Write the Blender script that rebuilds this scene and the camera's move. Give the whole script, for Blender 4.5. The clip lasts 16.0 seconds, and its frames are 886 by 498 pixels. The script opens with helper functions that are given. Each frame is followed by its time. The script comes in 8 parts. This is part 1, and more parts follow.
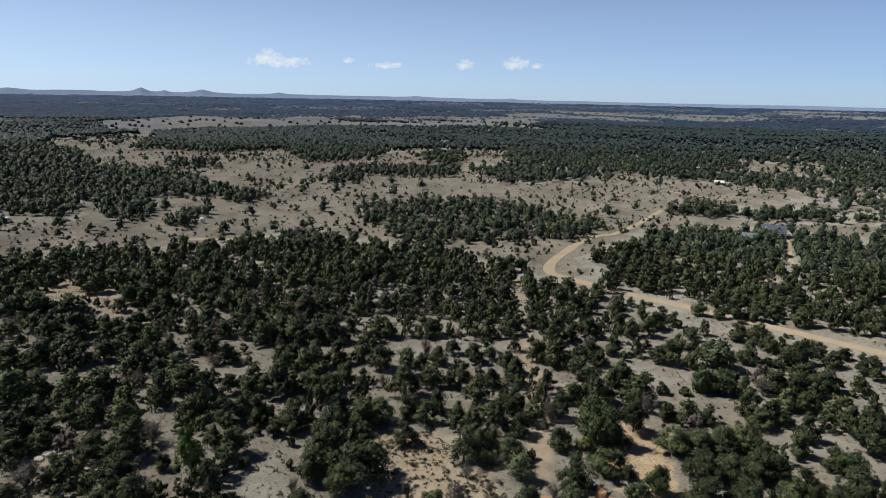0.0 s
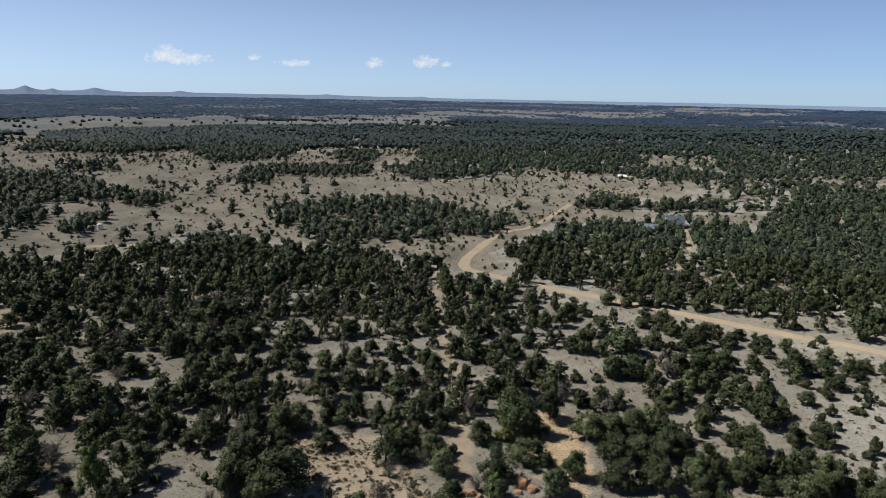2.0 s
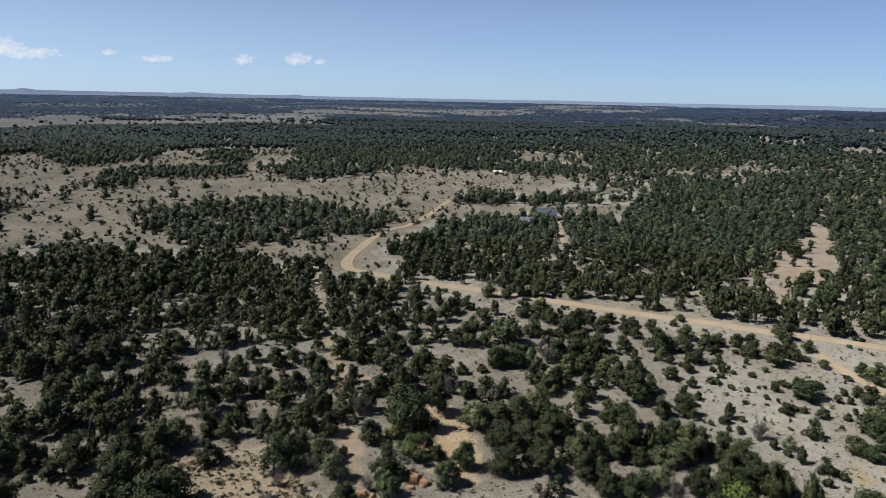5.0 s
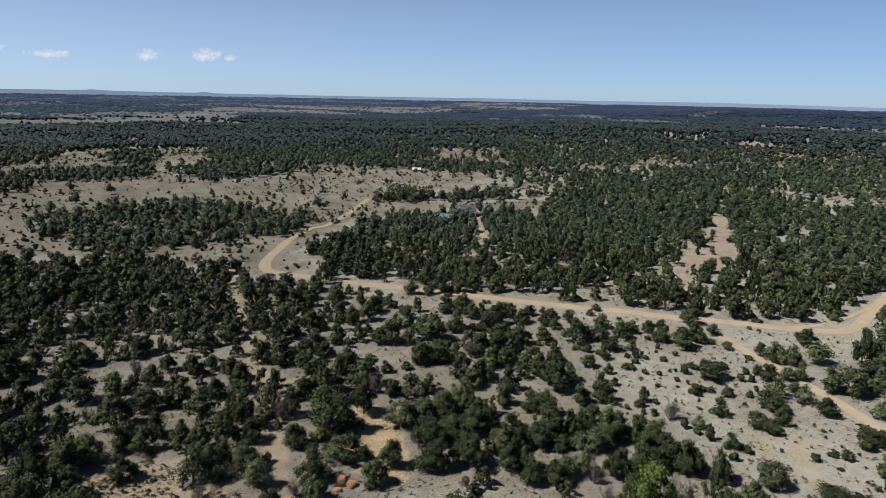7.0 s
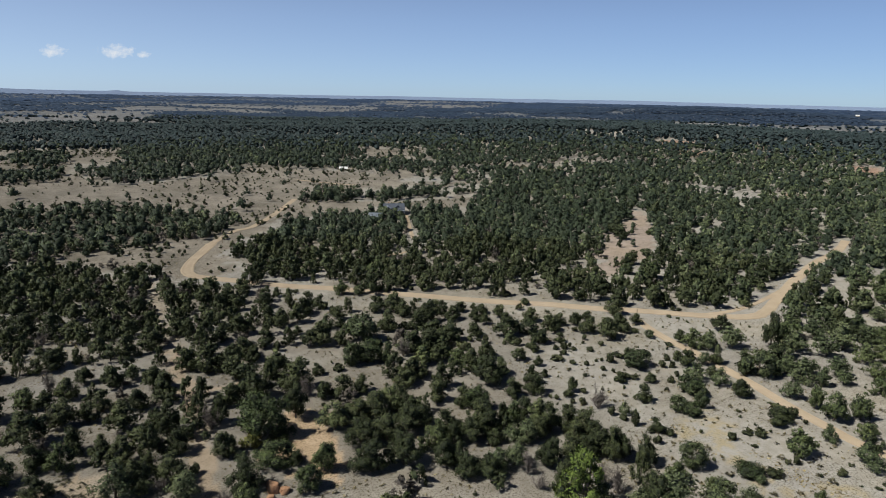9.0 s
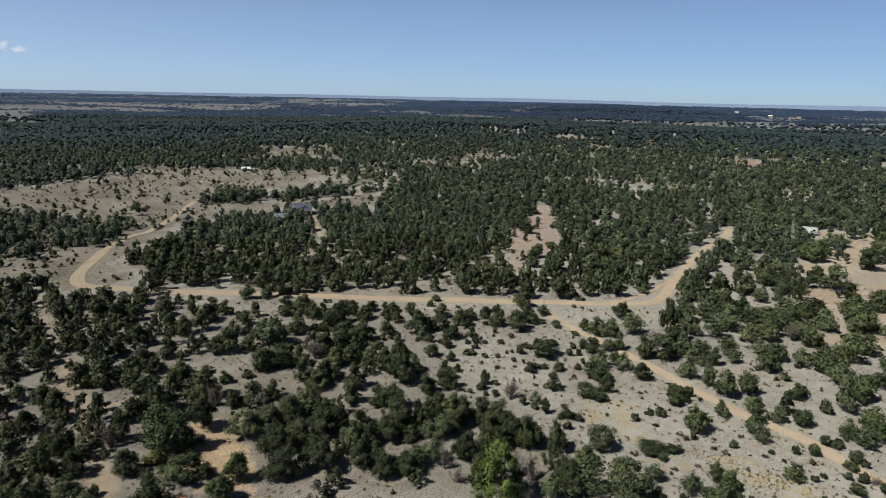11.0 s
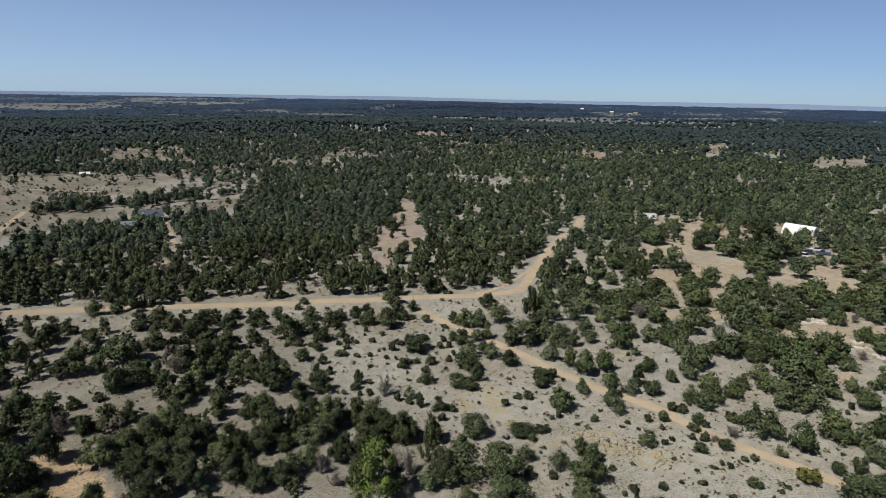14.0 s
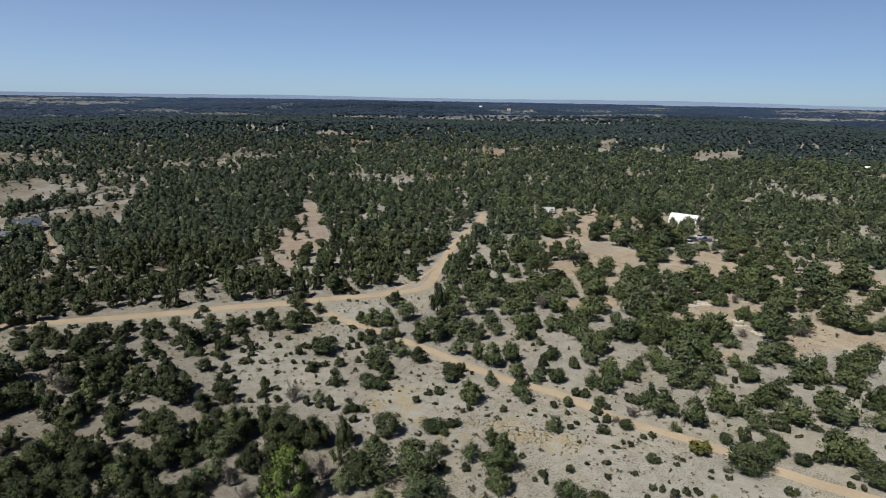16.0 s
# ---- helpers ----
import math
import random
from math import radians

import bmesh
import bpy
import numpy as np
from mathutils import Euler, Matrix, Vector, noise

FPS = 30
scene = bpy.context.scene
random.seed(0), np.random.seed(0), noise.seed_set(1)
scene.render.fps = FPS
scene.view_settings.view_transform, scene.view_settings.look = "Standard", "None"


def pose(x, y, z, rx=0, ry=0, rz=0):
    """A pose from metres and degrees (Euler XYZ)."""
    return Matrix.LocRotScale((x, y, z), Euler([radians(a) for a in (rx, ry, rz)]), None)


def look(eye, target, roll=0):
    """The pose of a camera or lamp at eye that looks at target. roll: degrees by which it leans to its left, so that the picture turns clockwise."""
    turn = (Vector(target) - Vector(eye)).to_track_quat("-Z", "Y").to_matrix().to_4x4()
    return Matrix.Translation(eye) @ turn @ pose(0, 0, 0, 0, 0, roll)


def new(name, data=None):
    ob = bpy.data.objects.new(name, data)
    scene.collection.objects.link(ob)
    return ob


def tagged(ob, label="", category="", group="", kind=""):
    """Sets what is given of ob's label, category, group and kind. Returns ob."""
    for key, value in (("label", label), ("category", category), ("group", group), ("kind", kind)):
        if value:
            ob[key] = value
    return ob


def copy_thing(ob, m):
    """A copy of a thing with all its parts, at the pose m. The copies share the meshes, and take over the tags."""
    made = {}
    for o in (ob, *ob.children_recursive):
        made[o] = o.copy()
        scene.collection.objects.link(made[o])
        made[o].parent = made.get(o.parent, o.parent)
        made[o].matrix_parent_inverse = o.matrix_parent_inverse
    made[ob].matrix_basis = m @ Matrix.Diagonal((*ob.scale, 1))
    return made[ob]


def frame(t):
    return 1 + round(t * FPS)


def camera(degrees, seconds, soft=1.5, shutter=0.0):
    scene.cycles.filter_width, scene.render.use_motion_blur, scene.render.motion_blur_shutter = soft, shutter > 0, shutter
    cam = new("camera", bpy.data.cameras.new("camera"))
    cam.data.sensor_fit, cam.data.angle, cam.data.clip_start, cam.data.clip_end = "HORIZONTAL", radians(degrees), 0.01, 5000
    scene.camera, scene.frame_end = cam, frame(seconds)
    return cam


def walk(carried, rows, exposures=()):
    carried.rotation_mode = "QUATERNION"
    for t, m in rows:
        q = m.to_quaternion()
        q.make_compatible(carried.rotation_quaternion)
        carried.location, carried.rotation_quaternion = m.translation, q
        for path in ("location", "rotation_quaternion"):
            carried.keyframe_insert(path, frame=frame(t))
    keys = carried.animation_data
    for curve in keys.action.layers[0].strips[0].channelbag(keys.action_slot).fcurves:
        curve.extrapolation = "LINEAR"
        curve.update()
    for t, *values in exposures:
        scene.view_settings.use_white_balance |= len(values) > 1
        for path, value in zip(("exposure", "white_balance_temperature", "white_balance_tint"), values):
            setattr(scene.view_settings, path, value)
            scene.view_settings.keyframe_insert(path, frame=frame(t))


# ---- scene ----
import collections
import functools
import itertools

# ---- camera ----
cam = camera(68.52, 16.0, soft=0.55)
PATH = [
    (0.0, pose(0, 0, 50, 76.565, -1.151, 0.000)),
    (0.5, pose(0, 0, 50, 76.574, -1.136, -1.849)),
    (1.0, pose(0, 0, 50, 76.565, -1.080, -3.309)),
    (1.5, pose(0, 0, 50, 76.559, -1.102, -5.511)),
    (2.0, pose(0, 0, 50, 76.557, -1.092, -7.652)),
    (2.5, pose(0, 0, 50, 76.574, -1.059, -9.805)),
    (3.0, pose(0, 0, 50, 76.576, -1.071, -12.595)),
    (3.5, pose(0, 0, 50, 76.563, -1.042, -13.830)),
    (4.0, pose(0, 0, 50, 76.572, -1.099, -14.981)),
    (6.5, pose(0, 0, 50, 76.555, -1.143, -23.778)),
    (7.0, pose(0, 0, 50, 76.528, -1.161, -25.400)),
    (7.5, pose(0, 0, 50, 76.533, -1.136, -27.087)),
    (8.0, pose(0, 0, 50, 76.517, -1.151, -28.471)),
    (10.5, pose(0, 0, 50, 76.511, -1.177, -37.813)),
    (11.0, pose(0, 0, 50, 76.499, -1.212, -39.922)),
    (11.5, pose(0, 0, 50, 76.494, -1.196, -42.287)),
    (12.0, pose(0, 0, 50, 76.505, -1.177, -44.593)),
    (12.5, pose(0, 0, 50, 76.516, -1.126, -46.856)),
    (13.0, pose(0, 0, 50, 76.531, -1.127, -48.599)),
    (13.5, pose(0, 0, 50, 76.558, -1.116, -50.157)),
    (14.0, pose(0, 0, 50, 76.569, -1.111, -51.958)),
    (14.5, pose(0, 0, 50, 76.584, -1.057, -53.757)),
    (15.0, pose(0, 0, 50, 76.586, -1.121, -56.096)),
    (15.5, pose(0, 0, 50, 76.591, -1.032, -58.333)),
    (16.0, pose(0, 0, 50, 76.580, -0.965, -60.551)),
]
walk(cam, PATH, exposures=[(0.0, 0.06), (8.0, -0.01), (16.0, -0.14)])

# ---- light ----
SUN_AZ, SUN_EL = -79.0, 51.0
to_sun = Vector((math.sin(radians(SUN_AZ)) * math.cos(radians(SUN_EL)),
                 math.cos(radians(SUN_AZ)) * math.cos(radians(SUN_EL)), math.sin(radians(SUN_EL))))
world = bpy.data.worlds.new("sky")
scene.world = world
world.use_nodes = True
sky = world.node_tree.nodes.new("ShaderNodeTexSky")
sky.sky_type = "NISHITA"
sky.sun_disc = False
sky.sun_elevation, sky.sun_rotation = radians(SUN_EL), radians(-SUN_AZ)
sky.altitude, sky.air_density, sky.dust_density, sky.ozone_density = 2500, 0.6, 2.5, 1.5
world.node_tree.nodes["Background"].inputs[1].default_value = 0.094
tint = world.node_tree.nodes.new("ShaderNodeMix")
haze = world.node_tree.nodes.new("ShaderNodeMix")
tint.data_type = haze.data_type = "RGBA"
tint.blend_type = "MULTIPLY"
tint.inputs[0].default_value = 1.0
haze.inputs[7].default_value = (6.6, 7.7, 9.0, 1)
where = world.node_tree.nodes.new("ShaderNodeTexCoord")
apart = world.node_tree.nodes.new("ShaderNodeSeparateXYZ")
thin = world.node_tree.nodes.new("ShaderNodeMapRange")
thin.inputs[1].default_value, thin.inputs[2].default_value = 0.0, 0.35
thin.inputs[3].default_value, thin.inputs[4].default_value = 0.5, 0.0
world.node_tree.links.new(where.outputs["Generated"], apart.inputs[0])
world.node_tree.links.new(apart.outputs[2], thin.inputs[0])
veil = world.node_tree.nodes.new("ShaderNodeMath")
veil.operation = "MULTIPLY"
side = world.node_tree.nodes.new("ShaderNodeMapRange")
side.inputs[1].default_value, side.inputs[2].default_value = -0.7, 0.9
side.inputs[3].default_value, side.inputs[4].default_value = 1.25, 0.78
world.node_tree.links.new(apart.outputs[0], side.inputs[0])
world.node_tree.links.new(thin.outputs[0], veil.inputs[0])
world.node_tree.links.new(side.outputs[0], veil.inputs[1])
world.node_tree.links.new(veil.outputs[0], haze.inputs[0])
clear = world.node_tree.nodes.new("ShaderNodeMix")
clear.data_type = "RGBA"
clear.inputs[6].default_value, clear.inputs[7].default_value = (0.24, 0.28, 0.36, 1), (0.56, 0.835, 1.10, 1)
rise = world.node_tree.nodes.new("ShaderNodeMapRange")
rise.inputs[1].default_value, rise.inputs[2].default_value = 0.1, 0.6
rise.inputs[3].default_value, rise.inputs[4].default_value = 1.0, 0.0
world.node_tree.links.new(apart.outputs[2], rise.inputs[0])
world.node_tree.links.new(rise.outputs[0], clear.inputs[0])
world.node_tree.links.new(clear.outputs[2], tint.inputs[7])
sunward = world.node_tree.nodes.new("ShaderNodeMapRange")
sunward.inputs[1].default_value, sunward.inputs[2].default_value = -1.0, 1.0
sunward.inputs[3].default_value, sunward.inputs[4].default_value = 0.122, 0.077
world.node_tree.links.new(apart.outputs[0], sunward.inputs[0])
world.node_tree.links.new(sunward.outputs[0], world.node_tree.nodes["Background"].inputs[1])
world.node_tree.links.new(sky.outputs[0], tint.inputs[6])
world.node_tree.links.new(tint.outputs[2], haze.inputs[6])
world.node_tree.links.new(haze.outputs[2], world.node_tree.nodes["Background"].inputs[0])
sun = new("sun", bpy.data.lights.new("sun", "SUN"))
sun.data.energy, sun.data.angle, sun.data.color = 5.0, radians(0.5), (0.985, 0.945, 0.855)
sun.matrix_world = look(to_sun * 100, (0, 0, 0))


# ---- materials ----
def material(name):
    m = bpy.data.materials.new(name)
    m.use_nodes = True
    nt = m.node_tree
    return m, nt, nt.nodes["Principled BSDF"]


def node(nt, kind, **inputs):
    n = nt.nodes.new(kind)
    for key, value in inputs.items():
        n.inputs[key.replace("_", " ")].default_value = value
    return n


def math_node(nt, op, a, b):
    n = nt.nodes.new("ShaderNodeMath")
    n.operation = op
    for i, v in enumerate((a, b)):
        if isinstance(v, (int, float)):
            n.inputs[i].default_value = v
        else:
            nt.links.new(v, n.inputs[i])
    return n.outputs[0]


def ramp(nt, fac, stops):
    n = nt.nodes.new("ShaderNodeValToRGB")
    els = n.color_ramp.elements
    while len(els) < len(stops):
        els.new(0.5)
    for e, (p, c) in zip(els, stops):
        e.position, e.color = p, (*c, 1)
    nt.links.new(fac, n.inputs[0])
    return n.outputs[0]


def blend(nt, fac, a, b, how="MIX"):
    n = nt.nodes.new("ShaderNodeMix")
    n.data_type, n.blend_type = "RGBA", how
    for i, v in ((0, fac), (6, a), (7, b)):
        if isinstance(v, (int, float)):
            n.inputs[i].default_value = v
        elif isinstance(v, tuple):
            n.inputs[i].default_value = (*v, 1)
        else:
            nt.links.new(v, n.inputs[i])
    return n.outputs[2]


def noise_of(nt, scale, detail=4.0, rough=0.55, stretch=None):
    co = nt.nodes.new("ShaderNodeTexCoord").outputs["Object"]
    if stretch:
        mp = nt.nodes.new("ShaderNodeMapping")
        mp.inputs["Scale"].default_value = stretch
        nt.links.new(co, mp.inputs[0])
        co = mp.outputs[0]
    n = node(nt, "ShaderNodeTexNoise", Scale=scale, Detail=detail, Roughness=rough)
    nt.links.new(co, n.inputs["Vector"])
    return n.outputs["Fac"]


def bump(nt, bsdf, height, strength, distance):
    b = node(nt, "ShaderNodeBump", Strength=strength, Distance=distance)
    nt.links.new(height, b.inputs["Height"])
    nt.links.new(b.outputs[0], bsdf.inputs["Normal"])


def foliage(name, stops, glow=0.04, grain=1.9):
    m, nt, p = material(name)
    info = nt.nodes.new("ShaderNodeObjectInfo")
    att = nt.nodes.new("ShaderNodeAttribute")
    att.attribute_name = "tint"
    geo = nt.nodes.new("ShaderNodeNewGeometry")
    plant = math_node(nt, "FRACT", math_node(nt, "ADD", info.outputs["Random"], att.outputs["Fac"]), 0.0)
    v = math_node(nt, "ADD", math_node(nt, "MULTIPLY", plant, 0.68),
                  math_node(nt, "MULTIPLY", geo.outputs["Random Per Island"], 0.32))
    col = ramp(nt, v, stops)
    n = node(nt, "ShaderNodeTexNoise", Scale=grain, Detail=3.0, Roughness=0.75)
    nt.links.new(geo.outputs["Position"], n.inputs["Vector"])
    # Random mottling put into the colour for lit tips and dark gaps.
    tip_gap_tone = ramp(nt, n.outputs["Fac"], [(0.37, (0.42, 0.42, 0.42)), (0.5, (1.0, 1.0, 1.0)), (0.63, (1.7, 1.66, 1.45))])
    col = blend(nt, 1.0, col, tip_gap_tone, "MULTIPLY")
    nt.links.new(col, p.inputs["Base Color"])
    bump(nt, p, n.outputs["Fac"], 0.8, 0.25)
    p.inputs["Roughness"].default_value = 0.65
    p.inputs["Diffuse Roughness"].default_value = 0.35
    p.inputs["Specular IOR Level"].default_value = 0.25
    tr = nt.nodes.new("ShaderNodeBsdfTranslucent")
    nt.links.new(blend(nt, 1.0, col, (1.0, 1.1, 0.6), "MULTIPLY"), tr.inputs[0])
    mx = nt.nodes.new("ShaderNodeMixShader")
    mx.inputs[0].default_value = glow
    nt.links.new(p.outputs[0], mx.inputs[1])
    nt.links.new(tr.outputs[0], mx.inputs[2])
    nt.links.new(mx.outputs[0], nt.nodes["Material Output"].inputs[0])
    return m


def mottled(name, a, b, scale, rough=0.85, relief=0.02, fine=6.0):
    m, nt, p = material(name)
    big = noise_of(nt, scale)
    small = noise_of(nt, scale * fine, 6.0, 0.65)
    f = math_node(nt, "ADD", math_node(nt, "MULTIPLY", big, 0.6), math_node(nt, "MULTIPLY", small, 0.4))
    nt.links.new(ramp(nt, f, [(0.3, a), (0.7, b)]), p.inputs["Base Color"])
    p.inputs["Roughness"].default_value = rough
    p.inputs["Diffuse Roughness"].default_value = 0.5
    p.inputs["Specular IOR Level"].default_value = 0.25
    bump(nt, p, small, 0.6, relief)
    return m


def canopy_material(name, low, mid, high):
    """Treetops seen from afar, haze put into their colour, each of its own tone, in broad darker and lighter stands."""
    m, nt, p = material(name)
    geo = nt.nodes.new("ShaderNodeNewGeometry")
    broad = noise_of(nt, 0.006, 5.0, 0.7)
    f = math_node(nt, "ADD", math_node(nt, "MULTIPLY", geo.outputs["Random Per Island"], 0.5), math_node(nt, "MULTIPLY", broad, 0.5))
    nt.links.new(ramp(nt, f, [(0.2, low), (0.5, mid), (0.8, high)]), p.inputs["Base Color"])
    p.inputs["Roughness"].default_value = 0.9
    p.inputs["Specular IOR Level"].default_value = 0.1
    return m


M_JUNIPER = foliage("juniper_leaf", [(0.0, (0.02756, 0.038, 0.01601)), (0.5, (0.04982, 0.064, 0.02861)), (1.0, (0.09328, 0.11, 0.05141))])
# Paler leaf tones; in the east they also stand in for sunlit crowns.
M_OLIVE = foliage("olive_leaf", [(0.0, (0.0469, 0.0679, 0.027)), (0.5, (0.0886, 0.116, 0.0495)), (1.0, (0.145, 0.171, 0.0793))])
M_GREYGREEN = foliage("grey_green_leaf", [(0.0, (0.0527, 0.0741, 0.0363)), (0.5, (0.0994, 0.127, 0.0646)), (1.0, (0.158, 0.185, 0.0984))])
M_PINE = foliage("pine_needle", [(0.0, (0.055, 0.086, 0.02)), (0.5, (0.1, 0.145, 0.034)), (1.0, (0.16, 0.205, 0.055))])
# Leaf colour darkened to paint the shade inside crowns.
M_BOUGH_SHADE = foliage("shaded_bough_leaf", [(0.0, (0.0165, 0.0262, 0.0142)), (0.5, (0.031, 0.046, 0.025)), (1.0, (0.057, 0.078, 0.044))])
M_WOODS = foliage("woodland_leaf", [(0.0, (0.022, 0.036, 0.021)), (0.5, (0.038, 0.057, 0.035)), (1.0, (0.07, 0.094, 0.059))])
M_ROUND = foliage("round_juniper_leaf", [(0.0, (0.03604, 0.052, 0.02328)), (0.5, (0.0636, 0.086, 0.0388)), (1.0, (0.106, 0.13, 0.06208))])
M_SHRUB = foliage("shrub_leaf", [(0.0, (0.028, 0.036, 0.018)), (0.5, (0.052, 0.062, 0.03)), (1.0, (0.092, 0.1, 0.052))])
# Hill leaf tone shifted towards blue for haze.
M_MID_HAZED = foliage("hill_leaf_hazed", [(0.0, (0.019, 0.032, 0.023)), (0.5, (0.031, 0.048, 0.035)), (1.0, (0.054, 0.075, 0.054))], grain=1.5)
M_YELLOW = foliage("yellow_leaf", [(0.0, (0.102, 0.111, 0.0255)), (0.5, (0.145, 0.145, 0.0425)), (1.0, (0.187, 0.178, 0.0765))])
M_GRASS = foliage("dry_grass", [(0.0, (0.085, 0.0765, 0.0467)), (0.4, (0.136, 0.119, 0.0765)), (0.75, (0.23, 0.2, 0.128)), (1.0, (0.357, 0.306, 0.196))], 0.1)
M_STRAW = foliage("straw", [(0.0, (0.17, 0.14, 0.0765)), (0.5, (0.289, 0.238, 0.136)), (1.0, (0.408, 0.348, 0.212))], 0.1)
M_TUFT = foliage("low_sage", [(0.0, (0.11, 0.105, 0.07)), (0.5, (0.17, 0.16, 0.112)), (1.0, (0.25, 0.232, 0.165))], 0.1, 7.0)
M_BARE = foliage("bare_twig", [(0.0, (0.0638, 0.0561, 0.0493)), (0.5, (0.102, 0.0909, 0.0816)), (1.0, (0.153, 0.136, 0.123))], 0.0)
# Haze is painted into these three: bluer the farther off the woods.
M_FAR_HAZED = foliage("far_leaf_hazed", [(0.0, (0.017, 0.03, 0.032)), (0.5, (0.03, 0.047, 0.051)), (1.0, (0.054, 0.076, 0.081))], 0.1, 0.8)
M_CANOPY_HAZED = canopy_material("canopy", (0.017, 0.03, 0.053), (0.027, 0.044, 0.074), (0.048, 0.07, 0.104))
M_HORIZON_HAZED = canopy_material("horizon_woods", (0.025, 0.044, 0.084), (0.033, 0.055, 0.1), (0.047, 0.074, 0.122))
# Near-black crown filling, its colour standing in for inner shade.
M_INNER_SHADE = mottled("inner_shade", (0.011, 0.016, 0.009), (0.028, 0.037, 0.021), 6.0)
M_BARK = mottled("bark", (0.06, 0.05, 0.042), (0.16, 0.135, 0.115), 9.0)
M_TWIG = mottled("grey_twig", (0.1, 0.088, 0.08), (0.2, 0.175, 0.16), 7.0)
M_ROAD = mottled("road_dirt", (0.325, 0.262, 0.185), (0.44, 0.36, 0.265), 0.22, 0.95, 0.03, 9.0)
M_PALE_ROCK = mottled("pale_rock", (0.413, 0.379, 0.321), (0.689, 0.643, 0.562), 0.8, 0.9, 0.08)
M_RED_ROCK = mottled("red_sandstone", (0.30, 0.16, 0.09), (0.46, 0.29, 0.18), 1.3, 0.9, 0.06)
M_BLUE_ROOF = mottled("blue_roof_metal", (0.085, 0.102, 0.13), (0.12, 0.14, 0.175), 0.5, 0.55, 0.005)
M_GREY_ROOF = mottled("grey_roof", (0.16, 0.19, 0.23), (0.23, 0.26, 0.30), 0.5, 0.5, 0.005)
M_WALL = mottled("timber_wall", (0.16, 0.14, 0.12), (0.25, 0.22, 0.19), 1.5, 0.8, 0.01)
M_TAN_WALL = mottled("tan_wall", (0.34, 0.28, 0.2), (0.44, 0.37, 0.28), 1.0, 0.85, 0.01)
M_TRIM = mottled("white_paint", (0.68, 0.68, 0.66), (0.8, 0.8, 0.78), 2.0, 0.5, 0.003)
M_FABRIC = mottled("white_cover", (0.74, 0.75, 0.75), (0.85, 0.86, 0.86), 0.6, 0.5, 0.02)
M_POST = mottled("weathered_post", (0.26, 0.2, 0.14), (0.4, 0.33, 0.25), 5.0)


def glass_material():
    m, nt, p = material("window_glass")
    p.inputs["Base Color"].default_value = (0.02, 0.025, 0.03, 1)
    p.inputs["Roughness"].default_value = 0.08
    return m


def paint(name, rgb):
    m, nt, p = material(name)
    nt.links.new(ramp(nt, noise_of(nt, 3.0), [(0.3, tuple(c * 0.88 for c in rgb)), (0.7, rgb)]), p.inputs["Base Color"])
    p.inputs["Roughness"].default_value = 0.3
    p.inputs["Coat Weight"].default_value = 0.4
    return m


M_GLASS = glass_material()
M_TYRE = paint("tyre_rubber", (0.02, 0.02, 0.02))
M_CAR_WHITE = paint("white_car_paint", (0.7, 0.7, 0.7))
M_CAR_BLUE = paint("blue_car_paint", (0.07, 0.1, 0.19))
M_CAR_DARK = paint("dark_car_paint", (0.05, 0.055, 0.06))

# ---- plan ----
MEADOW_WEST = [(-144, 187), (-121, 189), (-119, 199), (-112, 207), (-102, 202), (-87, 200), (-83, 212), (-75, 216), (-65, 229), (-54, 235), (-37, 233), (-27, 222), (-128, 1047), (-246, 1292), (-452, 1097), (-356, 766), (-344, 587), (-313, 505), (-214, 404), (-184, 365), (-152, 365), (-130, 339), (-107, 317), (-105, 301), (-126, 300), (-146, 310), (-175, 318), (-157, 305), (-142, 306), (-121, 288), (-124, 277), (-112, 259), (-113, 251), (-119, 238), (-132, 251), (-147, 280), (-150, 268), (-146, 254), (-136, 235), (-141, 234), (-161, 246), (-183, 241)]
MEADOW_MIDDLE = [(-27, 222), (-15, 220), (4, 210), (15, 198), (27, 199), (30, 178), (37, 182), (48, 206), (61, 222), (76, 250), (117, 254), (137, 271), (129, 281), (106, 287), (139, 304), (169, 310), (182, 336), (171, 356), (142, 390), (116, 420), (87, 385), (36, 375), (18, 420), (11, 431), (19, 454), (47, 462), (60, 588), (-21, 576), (-57, 465)]
GROVE_RIDGE = [(-25, 255), (-30, 244), (-35, 283), (-21, 293), (31, 296), (52, 266), (66, 248), (59, 222), (44, 224), (37, 229), (24, 221), (4, 218), (-8, 217), (-16, 221)]
GROVE_STRIP = [(-64, 348), (-49, 347), (-46, 377), (-34, 381), (7, 396), (11, 426), (-30, 425), (-63, 398)]
GROVE_DARK = [(-15, 470), (7, 444), (14, 478), (13, 520), (-14, 514)]
GROVE_BAND = [(-212, 445), (-151, 448), (-133, 547), (-94, 432), (-70, 444), (-57, 465), (-120, 985), (-346, 788), (-242, 560)]
GROVE_ROADSIDE = [(98, 286), (112, 276), (127, 277), (139, 293), (124, 307), (101, 295)]
GROVE_WASH = [(-96, 289), (-87, 282), (-81, 297), (-86, 306), (-98, 301)]
GROVE_DITCH = [(-104, 232), (-92, 239), (-90, 250), (-99, 267), (-104, 261), (-106, 245)]
FIELD_HOUSE = [(145, 268), (151, 266), (165, 268), (181, 262), (175, 252), (161, 248), (146, 247), (139, 255)]
HILLTOP = [(222, 202), (231, 196), (207, 171), (185, 150), (162, 134), (145, 126), (136, 127), (128, 129), (126, 133), (145, 142), (164, 159), (179, 171), (189, 174), (203, 182)]
YARD_SOIL = [(191, 76), (244, 81), (318, 57), (282, 23), (261, 2), (271, -27), (159, -19), (152, -1), (153, 25), (157, 51), (169, 62)]
